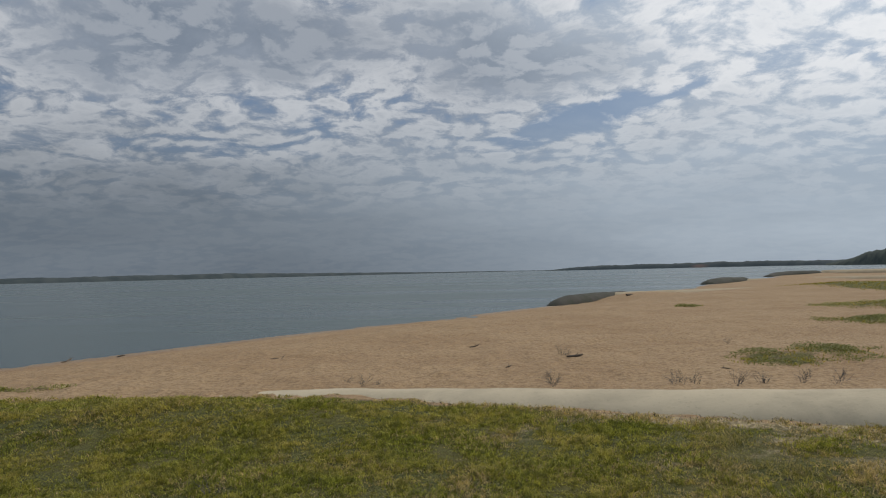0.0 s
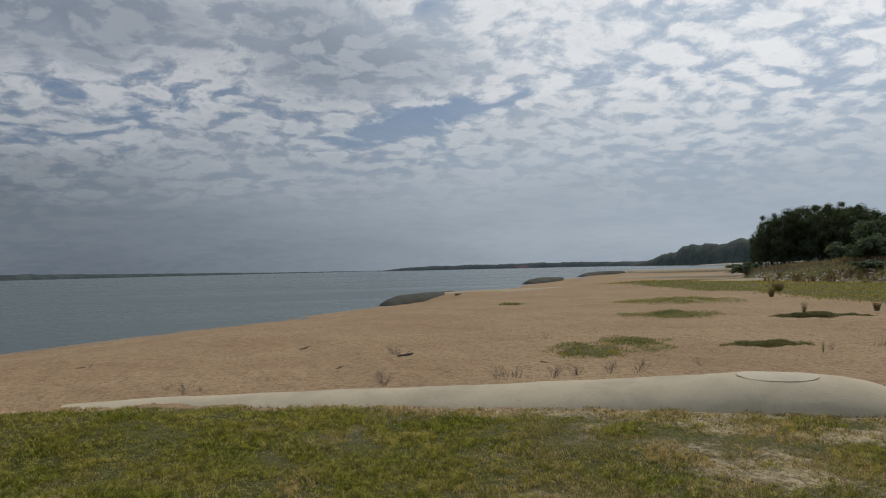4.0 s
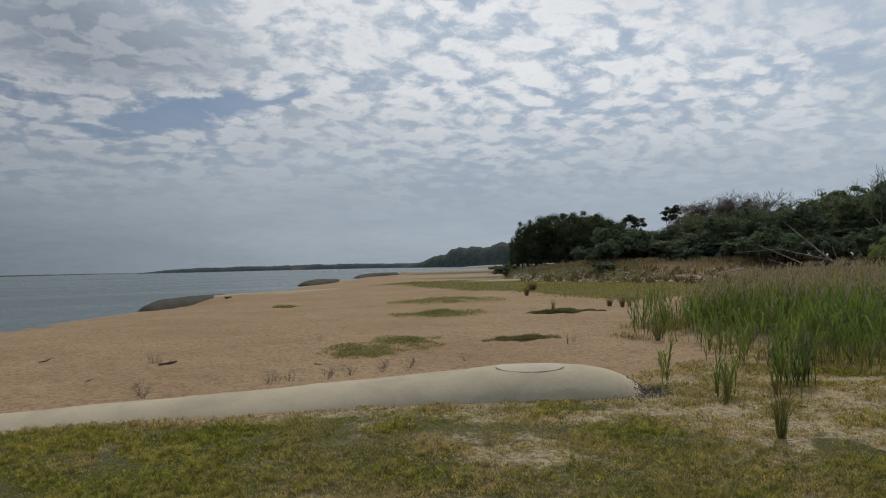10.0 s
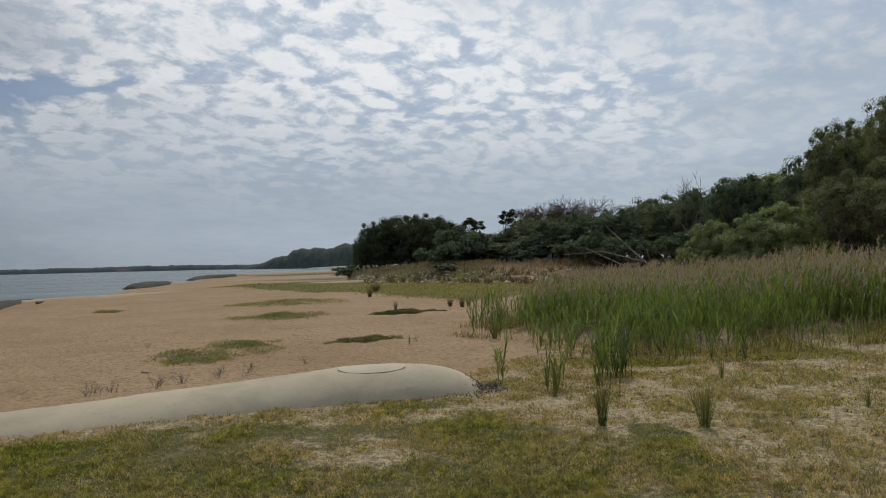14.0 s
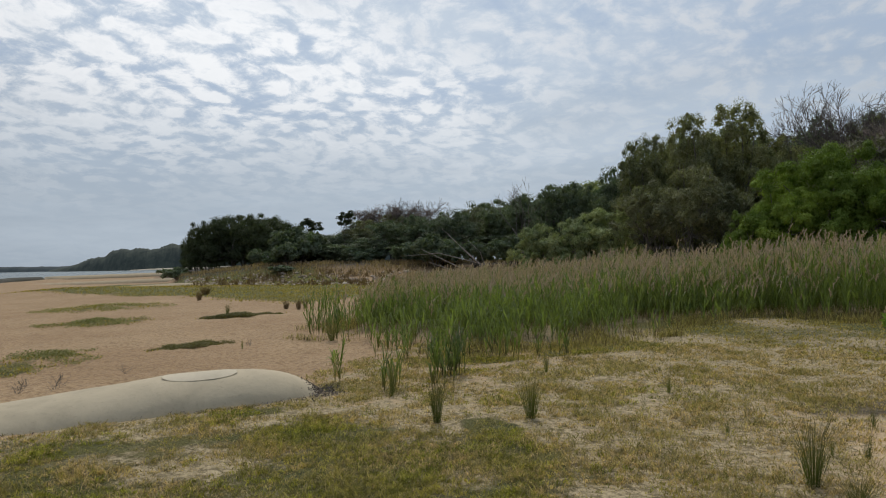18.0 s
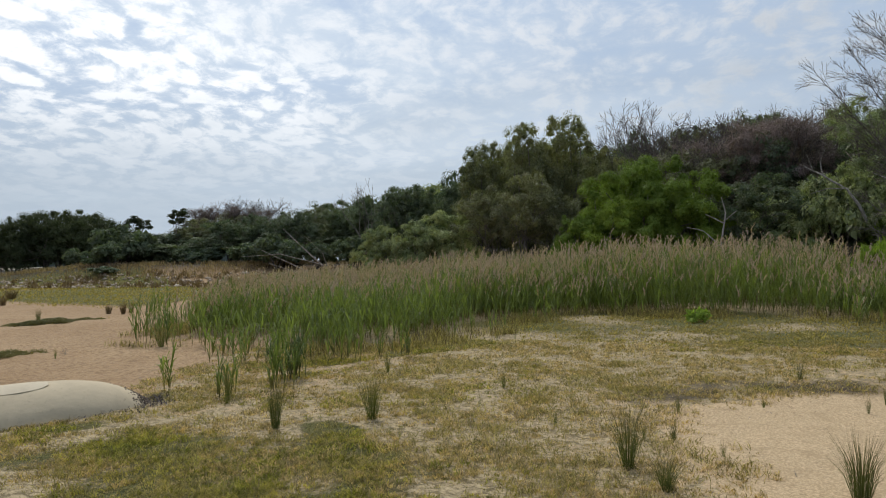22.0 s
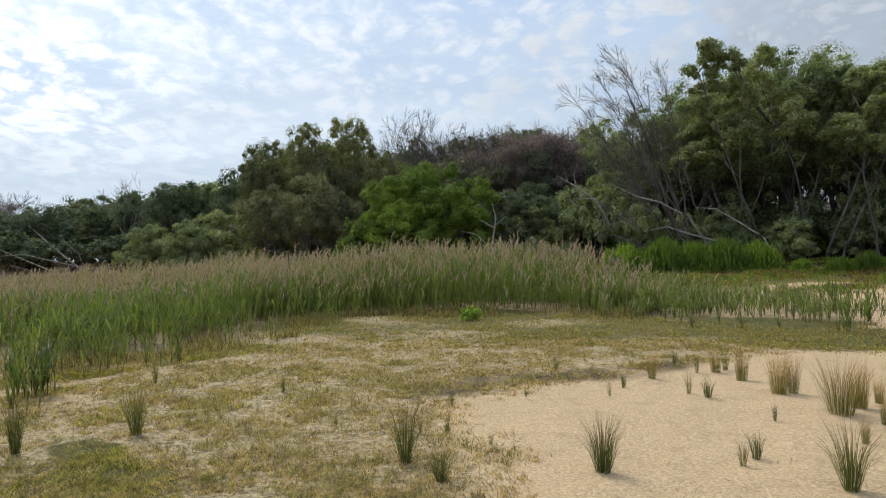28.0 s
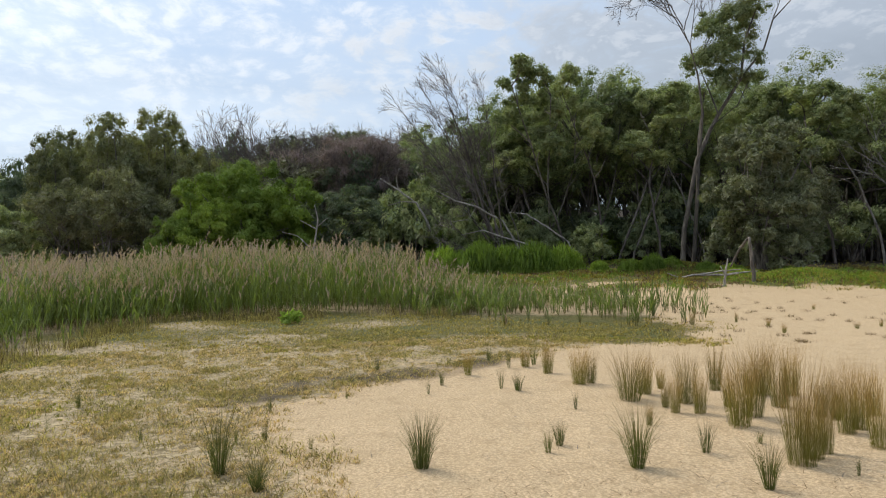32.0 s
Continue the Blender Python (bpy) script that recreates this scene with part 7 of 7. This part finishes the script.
    p, t = blades(rng, on_ground(x + rng.normal(0, 0.05, n), y + rng.normal(0, 0.05, n)), rng.uniform(0.03, 0.11, n), np.full(n, 0.006), rng.uniform(0.2, 1.2, n))
    sprig = thing("sand_sprigs", "tiny brown sprigs on the pale sand", "grass", kind="stuff")
    tagged(part("sward", fast_mesh("sward", p, t, BROWN_LEAF), sprig), kind="stuff")


grass()


# ---- mats of low plants on the beach ----
def mat_plants():
    rng = np.random.default_rng(71)
    for k, (cx, cy, rx, ry, turn) in enumerate(MATS):
        count = int(16000 * min(rx * ry + 0.12, 1.4))
        t, r = rng.uniform(0, 6.28, count), np.sqrt(rng.random(count))
        u, v = np.cos(t) * r * rx * 1.2, np.sin(t) * r * ry * 1.2
        c, s = math.cos(radians(turn)), math.sin(radians(turn))
        x, y = cx + u * c - v * s, cy + u * s + v * c
        lump = 0.55 + 0.9 * wave(x, y, 6.0, 2.0 + k) - 0.55 * np.clip(r * 1.2 - 0.55, 0, 1)
        dark = k in (2, 3, 4)
        keep = rng.random(count) < np.clip(lump * (1.5 if dark else 0.35 if k > 4 else 0.6), 0, 1)
        x, y, lump = x[keep], y[keep], lump[keep]
        n = len(x)
        z = height(x, y) + rng.random(n) * 0.11 * np.clip(lump, 0.15, 1)
        size = 0.022 + 0.0012 * math.hypot(cx, cy)
        p, tri = leaf_cards(rng, np.stack([x, y, z], -1), np.tile([0, -0.2, 0.8], (n, 1)), size, size * 0.45, 0.7)
        here = np.array([cx, cy, float(height(cx, cy))])
        ob = new("plant_mat", fast_mesh("plant_mat", p - here, tri, MAT_LEAF if dark else MAT_GREEN))
        ob.location = here
        tagged(ob, "dark olive creeping mat on sand" if dark else "low green mat of creeping plants on sand", "plant mat", "mats on the beach", "stuff")


mat_plants()


# ---- on the tube: a sewn patch, dried weed ----
def tube_patch():
    bm = bmesh.new()
    rows, cols = 13, 7
    grid = []
    for i in range(rows):
        k = i / (rows - 1)
        cx, cy, top = 4.98 + 0.66 * k, 6.60 - 0.44 * k, 0.318
        width = 0.17 * math.sqrt(max(0.02, 1 - (2 * k - 1) ** 2)) ** 0.6
        row = []
        for j in range(cols):
            u = (j / (cols - 1) * 2 - 1) * width - 0.10
            row.append(bm.verts.new((cx + 0.53 * u, cy + 0.85 * u, top + 0.012 - 0.72 * u * u)))
        grid.append(row)
    for i in range(rows - 1):
        for j in range(cols - 1):
            bm.faces.new((grid[i][j], grid[i + 1][j], grid[i + 1][j + 1], grid[i][j + 1]))
    bmesh.ops.recalc_face_normals(bm, faces=bm.faces)
    if bm.faces[:][0].normal.z < 0:
        bmesh.ops.reverse_faces(bm, faces=bm.faces)
    bmesh.ops.solidify(bm, geom=bm.faces[:], thickness=0.004)
    me = bpy.data.meshes.new("patch")
    bm.to_mesh(me), bm.free()
    me.materials.append(TUBE_PATCH)
    part("patch", me, tube, "sewn cloth patch over the filling port")


tube_patch()


def tube_crust():
    """Dark crust of shells and weed over the seaward tip of the tube."""
    rng = np.random.default_rng(83)
    n = 520
    spots = np.array([tuple(v.co) for v in tube.data.vertices])
    faces = np.array([tuple(f.vertices) for f in tube.data.polygons])
    mid = spots[faces].mean(1)
    pick = (mid[:, 0] > 5.85) & (mid[:, 2] > height(mid[:, 0], mid[:, 1]) - 0.01) & (mid[:, 0] * 0.63 + mid[:, 1] * 0.78 < 8.42)
    faces, mid = faces[pick], mid[pick]
    weight = np.clip((mid[:, 0] - 6.0) / 0.5, 0.0, 1) ** 2 * np.exp(-np.clip(mid[:, 2] + 0.02, 0, 1) / 0.06)
    chosen = faces[rng.choice(len(faces), n, p=weight / weight.sum())]
    share = rng.dirichlet((1, 1, 1), n)
    p = (spots[chosen] * share[:, :, None]).sum(1) + rng.normal(0, 0.004, (n, 3))
    shape = np.array([(1, 0, 0), (-1, 0, 0), (0, 1, 0), (0, -1, 0), (0, 0, 1), (0, 0, -1)], float)
    faces = np.array([(0, 2, 4), (2, 1, 4), (1, 3, 4), (3, 0, 4), (2, 0, 5), (1, 2, 5), (3, 1, 5), (0, 3, 5)])
    size = rng.uniform(0.005, 0.015, (n, 1, 1)) * rng.uniform(0.6, 1.3, (n, 6, 1))
    points = (shape[None] * size + p[:, None]).reshape(-1, 3)
    tris = (faces[None] + np.arange(n)[:, None, None] * 6).reshape(-1, 3)
    tagged(part("shell_crust", fast_mesh("shell_crust", points, tris, DRIFT), tube, "dark crust of shells at the tip"), kind="stuff")


tube_crust()


def dried_weed():
    rng = np.random.default_rng(81)
    line = np.array([(6.55, 5.55), (6.3, 5.25), (5.9, 5.25), (5.4, 5.6), (4.9, 5.95), (4.2, 6.45), (3.2, 6.85), (2.0, 7.2), (0.8, 7.65), (-0.4, 8.1)])
    k = rng.random(620) ** 2.4 * (len(line) - 1.001)
    i = k.astype(int)
    p = line[i] + (line[i + 1] - line[i]) * (k - i)[:, None] + rng.normal(0, 0.06, (620, 2))
    base = on_ground(p[:, 0], p[:, 1], 0.0)
    pts, tris = blades(rng, base, rng.uniform(0.015, 0.06, 620), rng.uniform(0.006, 0.013, 620), rng.uniform(0.4, 2.4, 620), 0.25)
    weed = thing("dried_weed", "dark dried weed along the foot of the sand tube", "weed", kind="stuff")
    tagged(part("weed_litter", fast_mesh("weed_litter", pts, tris, TWIG_BROWN), weed), kind="stuff")


dried_weed()

# ---- driftwood and dead twigs on the beach ----
def drift_stick(x, y, long, thick, turn, seed):
    rnd = random.Random(seed)
    z = float(height(x, y))
    wood = Wood(6)
    path, d = crooked(rnd, (-long / 2, 0, thick * 0.4), (1, 0, 0.02), long, 6, 0.12)
    wood.limb(path, [thick * (0.5 + 0.5 * math.sin(0.5 + k * 0.4)) for k in range(7)])
    side, _ = crooked(rnd, path[3], (0.6, 0.5, 0.6), long * 0.35, 3, 0.2)
    wood.limb(side, [thick * 0.5, thick * 0.4, thick * 0.3, thick * 0.1])
    ob = new("driftwood", wood.mesh("driftwood", DRIFT))
    ob.matrix_basis = pose(x, y, z, 0, 0, turn)
    tagged(ob, "dark stick of driftwood on the beach", "driftwood", "driftwood")


for k, (x, y, long, thick, turn) in enumerate(((-3.12, 12.96, 0.55, 0.025, 20.0), (0.61, 14.22, 0.25, 0.02, 10.0), (-1.38, 14.15, 0.4, 0.02, 5.0), (-10.05, 18.31, 0.5, 0.03, 40.0), (2.3, 12.17, 0.35, 0.035, -15.0), (2.5, 4.94, 0.19, 0.012, -20.0), (11.5, 42.0, 0.9, 0.12, 30.0), (-9.0, 19.0, 0.3, 0.03, 10.0), (4.2, 10.4, 0.25, 0.015, 15.0), (1.0, 11.0, 0.22, 0.014, 60.0), (-0.9, 5.3, 0.12, 0.008, 20.0), (0.2, 4.7, 0.1, 0.008, 80.0))):
    drift_stick(x, y, long * 0.85, thick * 0.65, turn, 400 + k)


def dead_sprig(x, y, tall, seed):
    rnd = random.Random(seed)
    wood = Wood(3)
    for _ in range(5 if tall < 0.17 else 9):
        t = rnd.random() * 6.28
        branching(rnd, wood, (rnd.gauss(0, 0.12 * tall), rnd.gauss(0, 0.12 * tall), -0.02), (math.cos(t) * 0.7, math.sin(t) * 0.7, 1), tall * 0.5, 0.0035, 3, 2, 0.5, 0.15, 0.05, 0.7, 0.65)
    ob = new("dead_sprig", wood.mesh("dead_sprig", TWIG))
    ob.location = (x, y, float(height(x, y)))
    tagged(ob, "dry brown leafless sprig on the beach", "dead plant", "dead sprigs")


for k, (x, y, tall) in enumerate(((1.4, 9.05, 0.3), (-1.16, 9.5, 0.16), (-0.95, 9.45, 0.14), (2.93, 8.9, 0.25), (3.1, 9.0, 0.2), (3.72, 8.75, 0.24), (4.65, 8.9, 0.26), (5.03, 8.8, 0.2), (5.66, 13.65, 0.28), (2.16, 12.36, 0.24), (3.3, 9.2, 0.18), (4.2, 9.0, 0.18), (5.5, 9.5, 0.16), (-1.7, 4.9, 0.22), (6.3, 9.2, 0.2), (9.4, 9.9, 0.2), (3.05, 9.08, 0.34), (3.3, 9.12, 0.28), (3.82, 8.95, 0.34), (4.14, 8.93, 0.3), (4.86, 9.26, 0.3), (5.21, 9.05, 0.28), (1.43, 9.31, 0.36), (2.12, 12.44, 0.3), (-1.15, 9.7, 0.26), (-1.4, 9.75, 0.22))):
    dead_sprig(x, y, tall * 0.6, 500 + k)


# ---- a parked van glimpsed between the trunks ----
def parked_van():
    x, y, z = at_bearing(-120.9, 44.5)
    root = thing("parked_van", "white van parked behind the trees", "van")
    root.matrix_basis = pose(x, y, z, 0, 0, -112)

    def box(name, size, at, mat, parent, bevel):
        bm = bmesh.new()
        bmesh.ops.create_cube(bm, size=1)
        bmesh.ops.scale(bm, vec=size, verts=bm.verts)
        bmesh.ops.bevel(bm, geom=bm.edges[:], offset=bevel, segments=2, affect="EDGES")
        me = bpy.data.meshes.new(name)
        bm.to_mesh(me), bm.free()
        me.materials.append(mat)
        ob = part(name, me, parent)
        ob.location = at
        return ob

    body = box("body", (4.6, 1.8, 1.15), (0, 0, 0.95), PAINT, root, 0.12)
    box("roof", (3.5, 1.65, 0.65), (-0.4, 0, 1.75), PAINT, root, 0.18)
    for px, wide in ((-1.5, 0.9), (-0.4, 0.9), (0.7, 0.8)):
        box("window", (wide, 1.68, 0.42), (px, 0, 1.75), DARK_GLASS, root, 0.04)
    for px in (-1.45, 1.45):
        for py in (-0.86, 0.86):
            wheel = Wood(18)
            wheel.limb([(0, -0.1, 0), (0, 0.1, 0)], [0.33, 0.33])
            tyre = part("wheel", wheel.mesh("wheel", TYRE), root)
            tyre.location = (px, py, 0.33)
            rim = Wood(14)
            rim.limb([(0, -0.105, 0), (0, 0.105, 0)], [0.2, 0.2])
            part("rim", rim.mesh("rim", PAINT), tyre, "pale wheel rim")
    box("bumper", (0.12, 1.7, 0.22), (2.3, 0, 0.5), TYRE, root, 0.04)


parked_van()
